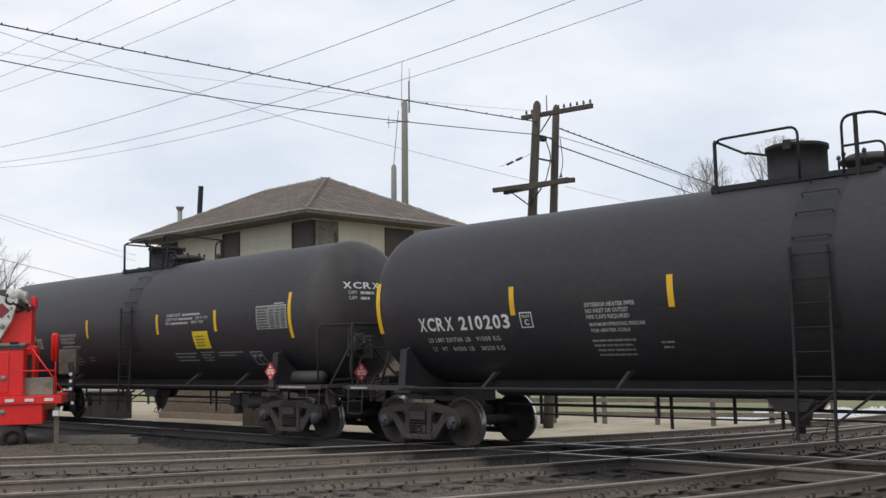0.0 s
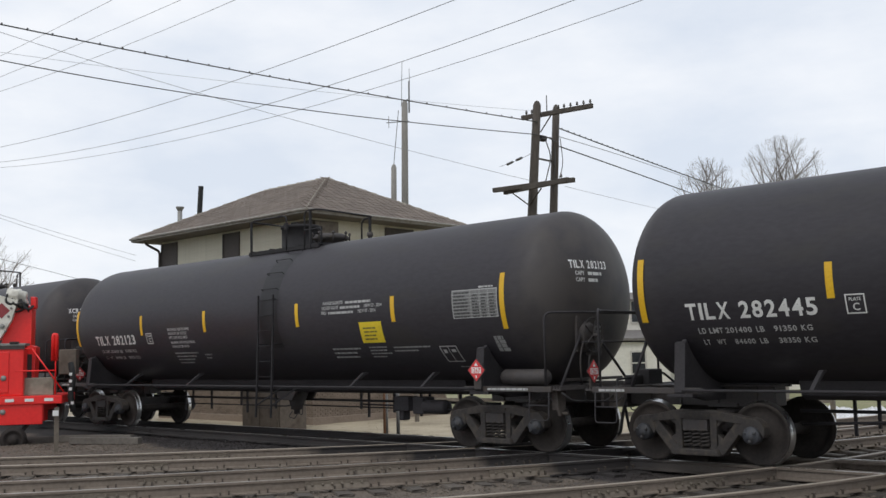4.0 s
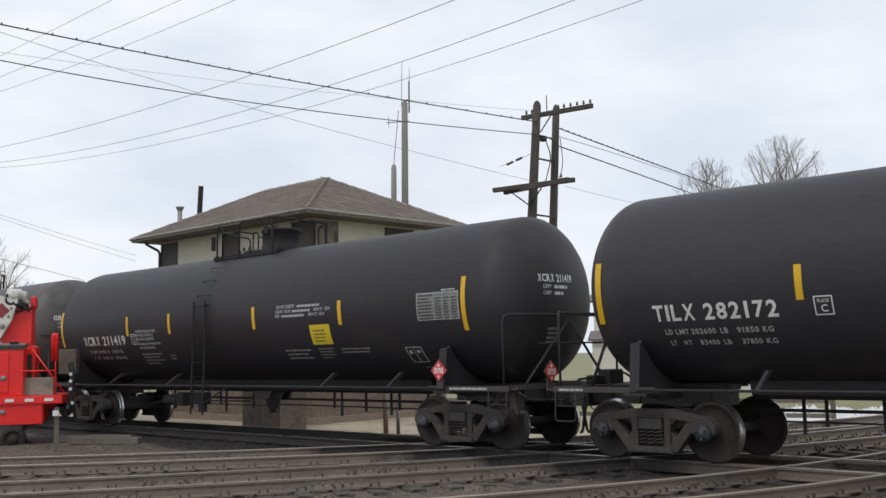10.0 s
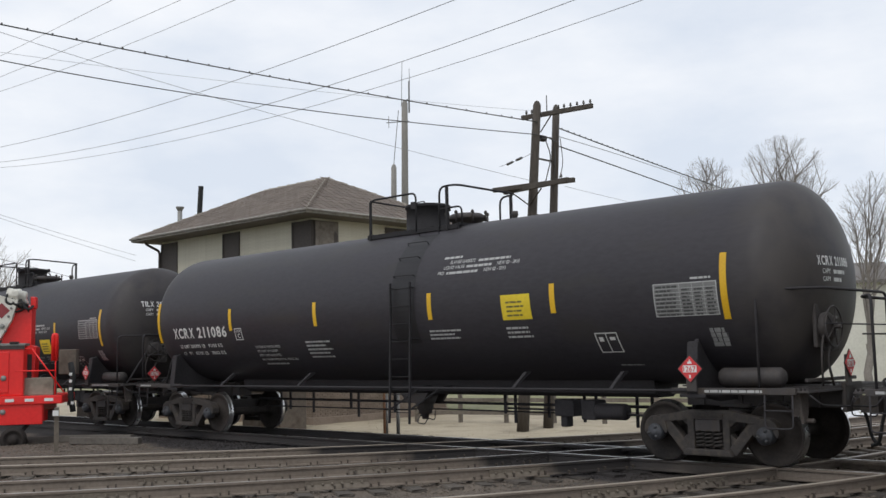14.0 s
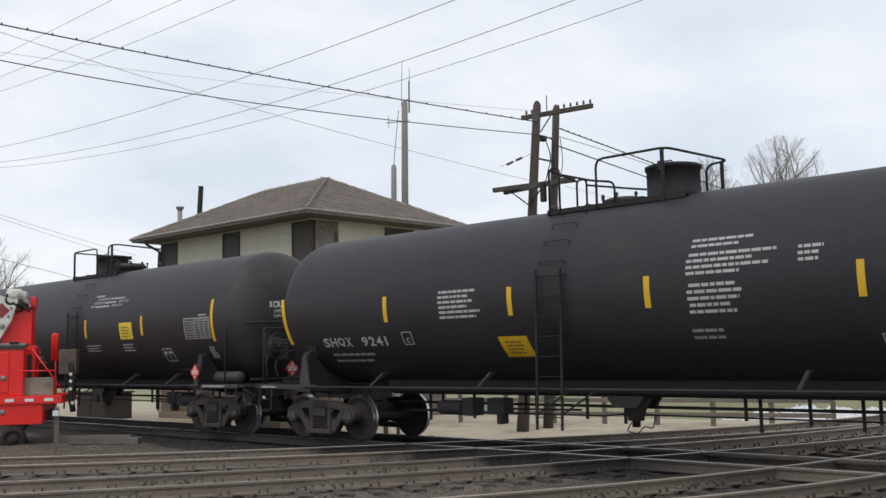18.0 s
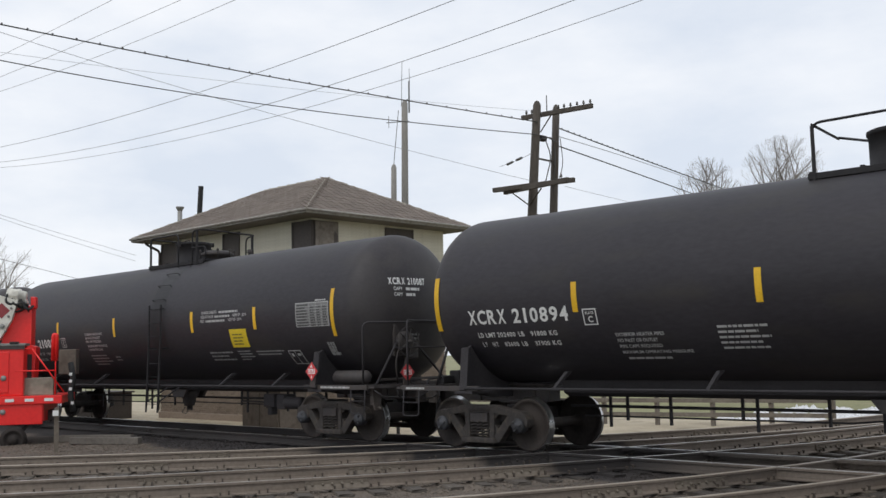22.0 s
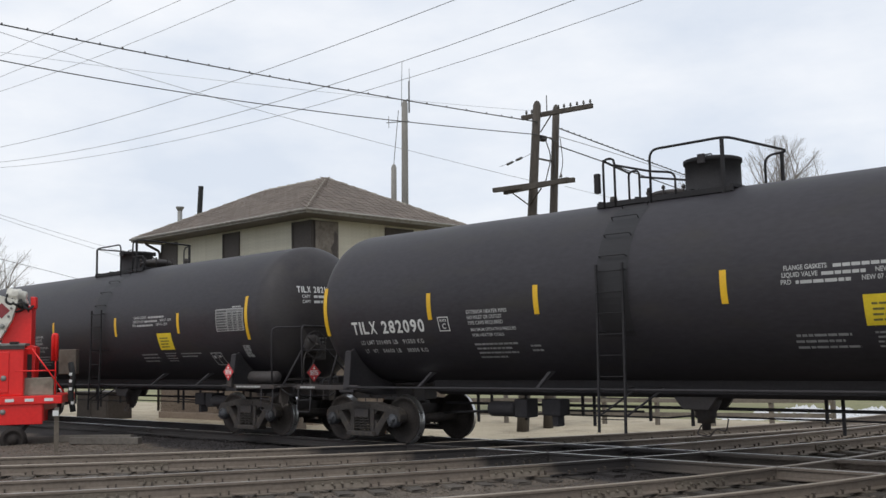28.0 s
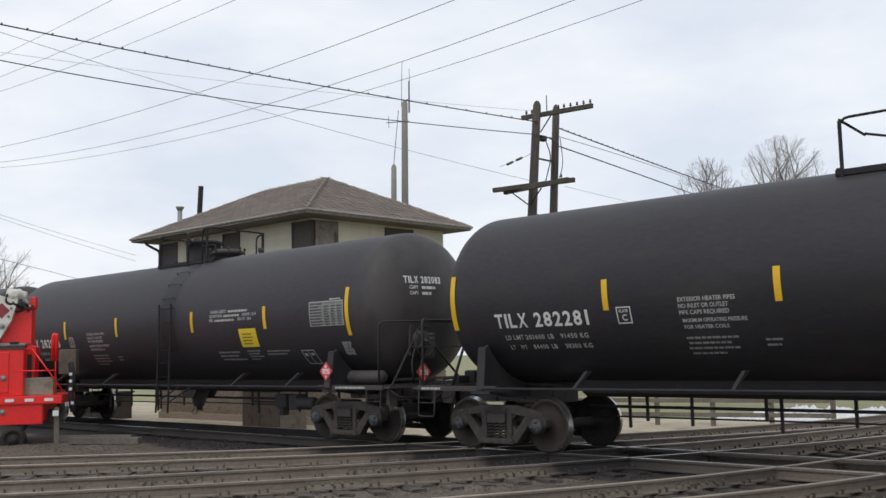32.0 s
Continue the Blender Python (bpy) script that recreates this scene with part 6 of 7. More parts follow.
def crossarm(p, a, b, pins, mat=None):
    a, b = Vector(a), Vector(b)
    bm = bmesh.new()
    d = (b - a)
    turn = d.to_track_quat("X", "Z").to_matrix().to_4x4()
    box(bm, (a + b) / 2, (d.length, 0.11, 0.13), turn=turn, bev=0.012)
    arm = part("crossarm", bm, M_POLE, p)
    for k in pins:
        bm = bmesh.new()
        at = a.lerp(b, k)
        tube(bm, [at + Vector((0, 0, 0.05)), at + Vector((0, 0, 0.16))], 0.014, 6)
        lathe(bm, [(0.0, 0.1), (0.034, 0.1), (0.038, 0.13), (0.026, 0.15), (0.03, 0.18), (0.0, 0.205)], Matrix.Translation(at), n=10)
        part("insulator", bm, M_GLASSY, arm)
    return arm


A_FOOT, A_TOP = (-17.96, 7.49, -0.5), (-17.43, 7.91, 8.75)
B_FOOT, B_TOP = (-17.99, 8.69, -0.5), (-17.57, 9.01, 8.85)
pole("utility_pole", "dark weathered timber pole, one of a leaning pair", A_FOOT, A_TOP, 0.175, 0.115, M_POLE)
pole_b = pole("utility_pole", "dark timber pole carrying two crossarms", B_FOOT, B_TOP, 0.15, 0.105, M_POLE)


# ---- bare trees ----
def tree(label, foot, height, width, seed, fork=0.24, deep=2.7, limbs=9, thick=1.0, lean=0.0, levels=4):
    """A bare winter tree: a short trunk forks into steep limbs that fan out at the top and branch into a rounded crown of fine twigs."""
    t = thing("bare_tree", label, "tree", m=Matrix.Translation(foot))
    rnd = random.Random(seed)
    wood = {"trunk": ([], []), "crown": ([], [])}
    side_way = Vector((0.73, 0.68, 0.0)) * lean
    waist, low = height - deep, height * fork

    def stick(kind, pts, r0, r1, n):
        verts, faces = wood[kind]
        first, side = len(verts), (pts[1] - pts[0]).orthogonal().normalized()
        for i, p in enumerate(pts):
            d = (pts[min(i + 1, len(pts) - 1)] - pts[max(i - 1, 0)]).normalized()
            side = (side - d * side.dot(d)).normalized()
            up, r = d.cross(side), r0 + (r1 - r0) * i / (len(pts) - 1)
            verts.extend(p + (side * math.cos(6.2832 * k / n) + up * math.sin(6.2832 * k / n)) * r for k in range(n))
        for i in range(len(pts) - 1):
            for k in range(n):
                faces.append((first + i * n + k, first + i * n + (k + 1) % n, first + (i + 1) * n + (k + 1) % n, first + (i + 1) * n + k))

    def rim(z):
        """The crown's half width at a height: a dome above its waist, a funnel below."""
        if z >= height:
            return 0.0
        if z >= waist:
            return width / 2 * math.sqrt(1 - ((z - waist) / deep) ** 2)
        return width / 2 * (0.22 + 0.78 * min(max((z - low) / (waist - low), 0.0), 1.0))

    def room(p, d, most):
        """How far one can go from p along d inside the crown's uneven rim."""
        a = math.atan2(d.y, d.x)
        wob = 1 + 0.22 * noise.noise(Vector((math.cos(a) * 2, math.sin(a) * 2, p.z * 0.6 + seed)))
        go = 0.0
        while go < most:
            q = p + d * (go + 0.1)
            mid = side_way * (q.z / height)
            if math.hypot(q.x - mid.x, q.y - mid.y) > rim(q.z) * wob:
                break
            go += 0.1
        return min(go, most)

    def children(pts, length, r, level):
        n = (7, 5, 4, 3)[level]
        for i in range(n):
            u = (0.3 if level == 0 else 0.2) + (0.68 if level == 0 else 0.78) * (i + rnd.random()) / n
            k = min(int(u * (len(pts) - 1)), len(pts) - 2)
            at = pts[k].lerp(pts[k + 1], u * (len(pts) - 1) - k)
            limb = (pts[k + 1] - pts[k]).normalized()
            out = Matrix.Rotation(i * 2.4 + rnd.uniform(-0.5, 0.5), 3, limb) @ limb.orthogonal().normalized()
            d = (limb + out * math.tan(radians(rnd.uniform(22, 46))) + Vector((0, 0, 0.12))).normalized()
            grow(at, d, length * rnd.uniform(0.42, 0.62) * (1.15 - 0.45 * u) * (0.6 if level == 0 else 1.0), max(r * (0.44 - 0.2 * u), 0.0032 * thick), level + 1)

    def grow(p, d, length, r, level):
        length = room(p, d, length)
        if length < 0.15:
            return
        steps = 4 if level < 2 else 3
        pts = [p]
        for i in range(steps):
            d = (d + Vector((rnd.uniform(-1, 1), rnd.uniform(-1, 1), rnd.uniform(-0.5, 1.0))) * 0.12).normalized()
            pts.append(pts[-1] + d * length / steps)
        stick("crown", pts, r, max(r * 0.34, 0.0021 * thick), 5 if level < 2 else 3)
        if level < levels:
            children(pts, length, r, level)

    base = height * 0.02 * thick
    stem = [Vector((0.05 * math.sin(i * 1.7 + seed), 0.05 * math.cos(i * 1.3), -0.1 + (low + 0.1) * i / 6)) + side_way * (low / height * i / 6) for i in range(7)]
    stick("trunk", stem, base, base * 0.75, 10)
    for i in range(limbs):
        a, k = i * 2.4 + rnd.uniform(-0.3, 0.3), math.sqrt((i + 0.4) / limbs)
        top = height - deep * (0.12 + 0.75 * k * k) * rnd.uniform(0.9, 1.1)
        goal = Vector((math.cos(a), math.sin(a), 0)) * rim(top) * 0.92 * k + Vector((0, 0, top)) + side_way
        p = stem[-1 - i % 2]
        bend_at = p.lerp(goal, 0.45) + Vector((0, 0, 0.16 * (goal - p).length)) - Vector((goal.x - p.x, goal.y - p.y, 0)) * 0.22
        pts = []
        for n in range(9):
            u = n / 8
            jog = Vector((rnd.uniform(-1, 1), rnd.uniform(-1, 1), 0)) * 0.07 * (0 < n < 8)
            pts.append(p * (1 - u) ** 2 + bend_at * 2 * u * (1 - u) + goal * u * u + jog)
        r = base * rnd.uniform(0.3, 0.46)
        stick("trunk", pts, r, 0.008 * thick, 7)
        children(pts, (goal - p).length, r, 0)
    for name, (verts, faces) in wood.items():
        part(name, from_arrays(name, verts, faces, M_BARK, True), None, t)
    return t


crossarm(pole_b, (-18.02, 7.94, 8.5), (-15.75, 8.25, 8.5), (0.07, 0.15, 0.53, 0.61, 0.7, 0.79, 0.88, 0.97))
crossarm(pole_b, (-18.55, 7.2, 6.36), (-15.95, 7.55, 6.36), ())
crossarm(pole_b, (-18.34, 7.45, 6.30), (-15.84, 7.1, 6.30), (0.9,))
for a, b in (((-17.55, 8.2, 8.05), (-17.0, 8.0, 8.42)), ((-17.62, 7.65, 5.85), (-17.05, 7.5, 6.26)), ((-17.6, 7.65, 5.85), (-18.1, 7.5, 6.26))):
    bm = bmesh.new()
    tube(bm, [a, b], 0.02, 6)
    part("brace", bm, M_POLE, pole_b)
bm = bmesh.new()
box(bm, (-17.5, 8.2, 7.85), (0.16, 0.26, 0.16), bev=0.03)
part("splice_case", bm, M_PIPE, pole_b)
bm = bmesh.new()
tube(bm, bend([(-17.4, 8.1, 7.8), (-17.3, 8.4, 7.9), (-17.45, 8.75, 7.5), (-17.6, 8.8, 6.4)], 0.3, 6), 0.018, 6)
tube(bm, bend([(-17.4, 8.0, 7.8), (-17.5, 7.8, 7.4), (-17.6, 7.75, 6.4)], 0.3, 6), 0.018, 6)
tube(bm, bend([(-17.42, 8.3, 7.9), (-17.2, 8.55, 7.72), (-17.3, 8.75, 7.95)], 0.2, 6), 0.014, 6)
tube(bm, bend([(-17.42, 8.25, 7.8), (-17.3, 8.35, 7.3), (-17.42, 8.2, 6.6)], 0.3, 6), 0.016, 6)
tube(bm, bend([(-17.3, 8.8, 7.9), (-17.25, 8.85, 7.1), (-17.5, 8.8, 6.5)], 0.3, 6), 0.012, 6)
part("drop_cable", bm, M_WIRE, pole_b)
for z in (7.25, 5.6):
    bm = bmesh.new()
    tube(bm, [(-17.55, 7.86, z), (-17.62, 8.86, z + 0.02)], 0.03, 6)
    part("tie_rod", bm, M_POLE, pole_b)
bm = bmesh.new()
tube(bm, [(-17.45, 8.4, 8.6), (-17.45, 8.4, 9.15)], 0.015, 6)
part("aerial", bm, M_WIRE, pole_b)

mast = pole("radio_pole", "tall pale timber pole with whip aerials", (-32.78, 17.54, -0.5), (-32.65, 17.66, 13.35), 0.2, 0.14, M_POLE_PALE)
for r, a, b in ((0.035, (-32.5, 17.8, 12.9), (-32.5, 17.82, 14.4)), (0.012, (-32.75, 17.55, 13.2), (-32.72, 17.6, 15.3)), (0.012, (-32.5, 17.85, 14.4), (-32.5, 17.85, 15.0)), (0.02, (-33.3, 17.1, 12.45), (-32.5, 17.8, 12.5)), (0.012, (-33.2, 17.15, 12.2), (-33.2, 17.15, 12.75)), (0.016, (-33.1, 17.2, 9.5), (-32.8, 17.4, 13.0))):
    bm = bmesh.new()
    tube(bm, [a, b], r, 6)
    part("aerial", bm, M_WIRE, mast)
pole("short_pole", "short grey timber pole behind the tower roof", (-32.42, 16.48, -0.5), (-32.32, 16.58, 10.15), 0.15, 0.12, M_POLE_PALE)


def wire(label, pts, r, mat, lashed=0.0, run_on=False):
    """A sagging cable through three points; run_on carries it past both ends."""
    a, b, c = (Vector(p) for p in pts)
    t1 = (b - a).length / ((b - a).length + (c - b).length)
    out = []
    for i in range(29):
        t = -0.12 + 1.24 * i / 28 if run_on else i / 28
        out.append(a * ((t - t1) * (t - 1) / (t1)) + b * (t * (t - 1) / (t1 * (t1 - 1))) + c * (t * (t - t1) / (1 - t1)))
    w = thing("overhead_wire", label, "wire")
    bm = bmesh.new()
    tube(bm, out, r, 6)
    part("cable", bm, mat, w)
    if lashed:
        bm = bmesh.new()
        run = 0.0
        for p, q in zip(out, out[1:]):
            n = max(1, int((q - p).length / lashed))
            for k in range(n):
                at = p.lerp(q, (k + 0.5) / n)
                box(bm, at + Vector((0, 0, 0.012)), (0.03, 0.03, 0.055))
        part("lashing_clips", bm, mat, w)
    return w


wire("black lashed telephone cable between poles", [(-20.27, -7.56, 8.6), (-20.54, 0.38, 8.89), (-17.35, 7.8, 8.25)], 0.017, M_WIRE, 0.3)
wire("black telephone cable between poles", [(-20.73, -7.37, 8.01), (-20.94, 0.68, 8.26), (-17.35, 7.8, 7.88)], 0.014, M_WIRE)
wire("thin grey line running to the pole pair", [(-21.21, -7.23, 8.92), (-20.55, 1.19, 7.92), (-17.5, 7.63, 6.55)], 0.006, M_WIRE_MID)
wire("thin pale line above the tracks", [(-22.54, -6.5, 8.67), (-22.0, 0.2, 9.0), (-17.5, 7.85, 8.6)], 0.005, M_WIRE_PALE)
wire("black lashed cable running away from the poles", [(-17.3, 8.75, 8.2), (-18.73, 16.01, 8.32), (-20.67, 32.98, 8.0)], 0.02, M_WIRE, 0.4)
wire("grey cable running away from the poles", [(-17.3, 8.75, 7.95), (-18.73, 16.01, 8.22), (-20.68, 32.97, 7.72)], 0.012, M_WIRE_PALE)
wire("black cable running away from the poles", [(-17.3, 8.75, 7.66), (-18.75, 16.0, 7.74), (-20.71, 32.96, 7.16)], 0.02, M_WIRE)
wire("thin grey line running away from the poles", [(-17.1, 8.69, 6.45), (-19.44, 15.56, 6.95), (-23.56, 31.62, 7.77)], 0.007, M_WIRE_PALE)
wire("grey power line along the train's track", [(-56.5, 2.0, 11.95), (-22.0, 2.0, 9.7), (8.0, 2.0, 11.72)], 0.0085, M_WIRE_MID)
wire("grey power line along the train's track", [(-56.5, 4.0, 12.17), (-22.0, 4.0, 9.55), (8.0, 4.0, 12.03)], 0.0085, M_WIRE_MID)
wire("grey power line along the train's track", [(-56.5, 5.3, 12.14), (-22.0, 5.3, 9.59), (8.0, 5.3, 11.86)], 0.0075, M_WIRE_MID)
wire("faint pale line overhead", [(-40.0, -4.0, 9.9), (-22.8, -4.0, 9.57), (-4.0, -4.0, 9.9)], 0.006, M_WIRE_PALE)
wire("faint pale line overhead", [(-40.0, -3.5, 9.95), (-21.9, -3.5, 9.25), (-4.0, -3.5, 9.25)], 0.006, M_WIRE_PALE)
wire("faint pale line overhead", [(-40.0, -3.0, 10.3), (-21.3, -3.0, 9.04), (-4.0, -3.0, 9.4)], 0.006, M_WIRE_PALE)
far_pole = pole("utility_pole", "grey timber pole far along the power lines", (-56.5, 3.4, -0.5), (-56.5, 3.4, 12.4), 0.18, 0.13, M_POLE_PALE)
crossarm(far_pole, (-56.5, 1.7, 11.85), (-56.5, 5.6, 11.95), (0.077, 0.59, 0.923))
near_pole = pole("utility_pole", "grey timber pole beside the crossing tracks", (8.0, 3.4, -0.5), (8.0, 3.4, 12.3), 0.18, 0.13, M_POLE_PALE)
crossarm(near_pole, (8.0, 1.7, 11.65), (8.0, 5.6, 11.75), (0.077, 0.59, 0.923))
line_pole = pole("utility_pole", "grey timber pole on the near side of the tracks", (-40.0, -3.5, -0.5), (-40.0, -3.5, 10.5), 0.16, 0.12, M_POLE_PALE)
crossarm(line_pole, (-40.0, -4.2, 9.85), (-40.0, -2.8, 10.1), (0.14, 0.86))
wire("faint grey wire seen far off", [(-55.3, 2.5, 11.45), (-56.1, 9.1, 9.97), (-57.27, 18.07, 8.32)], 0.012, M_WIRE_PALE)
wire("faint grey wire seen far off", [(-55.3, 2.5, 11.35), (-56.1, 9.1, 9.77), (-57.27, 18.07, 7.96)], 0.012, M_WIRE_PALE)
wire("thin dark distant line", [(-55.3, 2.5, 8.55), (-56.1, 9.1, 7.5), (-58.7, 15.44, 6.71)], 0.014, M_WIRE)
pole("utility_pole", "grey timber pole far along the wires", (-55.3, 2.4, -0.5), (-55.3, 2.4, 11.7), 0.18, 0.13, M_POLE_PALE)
guy = wire("broken guy wire with two insulators", [(-17.54, 6.3, 6.8), (-17.53, 7.0, 7.05), (-17.5, 7.74, 7.37)], 0.006, M_WIRE)
for k in ((-17.54, 6.75, 6.95), (-17.53, 7.15, 7.12)):
    bm = bmesh.new()
    tube(bm, [Vector(k) - Vector((0, 0.12, 0.05)), Vector(k) + Vector((0, 0.12, 0.05))], 0.035, 8)
    part("guy_insulator", bm, M_GLASSY, guy)

# ---- trees and houses beyond ----
tree("slim bare winter tree before a white house", (-21.3, 24.9, -0.5), 10.7, 3.2, 11, 0.3, 2.4, 9, lean=0.0)
tree("broad bare winter tree before a white house", (-18.91, 25.95, -0.5), 11.3, 4.5, 25, 0.24, 2.9, 12, lean=0.62)
tree("bare winter tree with upright limbs", (-15.9, 27.35, -0.5), 9.5, 3.3, 37, 0.24, 2.8, 8, lean=0.7)
tree("bare winter tree among far houses", (-72.5, 15.6, -0.5), 11.5, 6.5, 41, 0.2, 4.0, 7, 1.5, levels=3)
tree("bare winter tree among far houses", (-75.0, 11.5, -0.5), 11.0, 6.5, 43, 0.2, 4.0, 7, 1.5, levels=3)


def house(x, y, w, d, h, ridge, wall, label, turn=0.0, annex=True, at=(-0.36, -0.12, 0.12, 0.36), rows=(1.0, 3.75)):
    """A plain two-storey house, its ridge along the front, with a low lean-to before it."""
    hs = thing("house", label, "house", m=pose(x, y, -0.5, 0, 0, turn))
    bm = bmesh.new()
    box(bm, (0, 0, h / 2), (w, d, h))
    slab(bm, [(-d / 2, h - 0.001), (d / 2, h - 0.001), (0, ridge - 0.16)], "x", -w / 2, w / 2)
    part("wall", bm, wall, hs)
    for s in (-1, 1):
        bm = bmesh.new()
        slab(bm, [(s * (d / 2 + 0.4), h - 0.16), (0, ridge - 0.14), (0, ridge), (s * (d / 2 + 0.42), h - 0.02)], "x", -w / 2 - 0.3, w / 2 + 0.3)
        part("roof", bm, M_ROOFG, hs)
    if annex:
        bm = bmesh.new()
        box(bm, (0, -d / 2 - 0.75, 1.38), (w, 1.5, 2.76))
        part("lean_to", bm, wall, hs)
        bm = bmesh.new()
        slab(bm, [(-d / 2 - 1.8, 2.74), (-d / 2, 3.2), (-d / 2, 3.32), (-d / 2 - 1.82, 2.86)], "x", -w / 2 - 0.2, w / 2 + 0.2)
        part("lean_to_roof", bm, M_ROOFG, hs)
    for z, f in zip(rows, (1.5 if annex else 0.0, 0.0)):
        for k in at:
            win = new("window")
            win.parent = hs
            win.matrix_basis = pose(k * w, -d / 2 - f, z)
            win.empty_display_size = 0.2
            bm = bmesh.new()
            box(bm, (0, -0.01, 0.55), (0.7, 0.05, 1.1))
            part("pane", bm, M_PANE, win)
            bm = bmesh.new()
            for sx in (-0.38, 0.38):
                box(bm, (sx, -0.03, 0.55), (0.08, 0.09, 1.26))
            for sz in (-0.05, 0.55, 1.15):
                box(bm, (0, -0.03, sz), (0.76, 0.09, 0.07))
            part("window_frame", bm, M_TRIM, win)
    return hs


house(-25.2, 38.56, 11.4, 6.0, 5.57, 6.7, M_HOUSE, "white two-storey house with brown-grey roof", 27, False, (0.24,), (2.8,))
house(-31.6, 34.6, 4.0, 5.0, 5.0, 5.5, M_HOUSE, "white wing of a house with a low roof", 30, True, (0.1,))
house(-14.2, 43.0, 8.0, 7.0, 5.2, 6.4, M_TAN, "tan two-storey house behind bare trees", 20, False)

# rail fence beyond the gravel
fence = thing("fence", "low weathered timber rail fence", "fence")
for i in range(9):
    bm = bmesh.new()
    box(bm, (0, 0, 0.45), (0.11, 0.11, 1.1), bev=0.01)
    part("post", bm, M_FENCE, fence, m=pose(-23.6 + i * 1.55, 9.0 + i * 0.42, -0.5))
for z in (0.35, 0.75):
    bm = bmesh.new()
    a, b = Vector((-23.6, 8.93, -0.5 + z)), Vector((-11.2, 12.3, -0.5 + z))
    box(bm, (a + b) / 2, ((b - a).length, 0.045, 0.12), turn=(b - a).to_track_quat("X", "Z").to_matrix().to_4x4())
    part("rail", bm, M_FENCE, fence)


def post(name, label, x, y, z0, z1, w, mat):
    p = thing(name, label, "post", m=pose(x, y, z0))
    bm = bmesh.new()
    tube(bm, [(0, 0, -0.1), (0, 0, z1 - z0)], w, 8)
    part("shaft", bm, mat, p)
    return p


post("pipe_post", "thin grey steel pipe post in the gravel", -18.31, 3.01, -0.4, 1.0, 0.045, M_STEEL)
post("pipe_post", "thin grey steel pipe post in the gravel", -18.55, 2.86, -0.4, 0.75, 0.03, M_STEEL)
post("pipe_post", "thin rusty steel post in the gravel", -19.66, 3.82, -0.4, 1.1, 0.035, M_RUST)

# a steel marker post with a white tag, beside the crossing track
marker = thing("marker_post", "grey steel marker post with a white tag", "marker post", m=pose(-21.3, -4.38, -0.24))
bm = bmesh.new()
slab(bm, [(-0.05, -0.01), (0.05, -0.01), (0.05, 0.01), (0.0, 0.05), (-0.05, 0.01)], "z", -0.1, 0.98)
part("shaft", bm, M_RAIL_BAR, marker, m=pose(0, 0, 0, 0, 0, 65))
bm = bmesh.new()
box(bm, (0.05, -0.05, 0.86), (0.12, 0.012, 0.12), turn=Matrix.Rotation(radians(60), 4, "Z"))
part("tag", bm, M_SIGN, marker, "white tag")

# old timbers lying beside the track
for x, y, l, a in ((-23.2, -2.45, 1.9, 33), (-22.2, -2.75, 1.8, 30)):
    bm = bmesh.new()
    box(bm, (0, 0, 0.08), (l, 0.2, 0.16), bev=0.02)
    tagged(part("old_timber", bm, M_TIMBER, None, m=pose(x, y, ground_height(x, y) + 0.06, 0, 0, a)), "grey weathered timber lying on the stones", "timber")


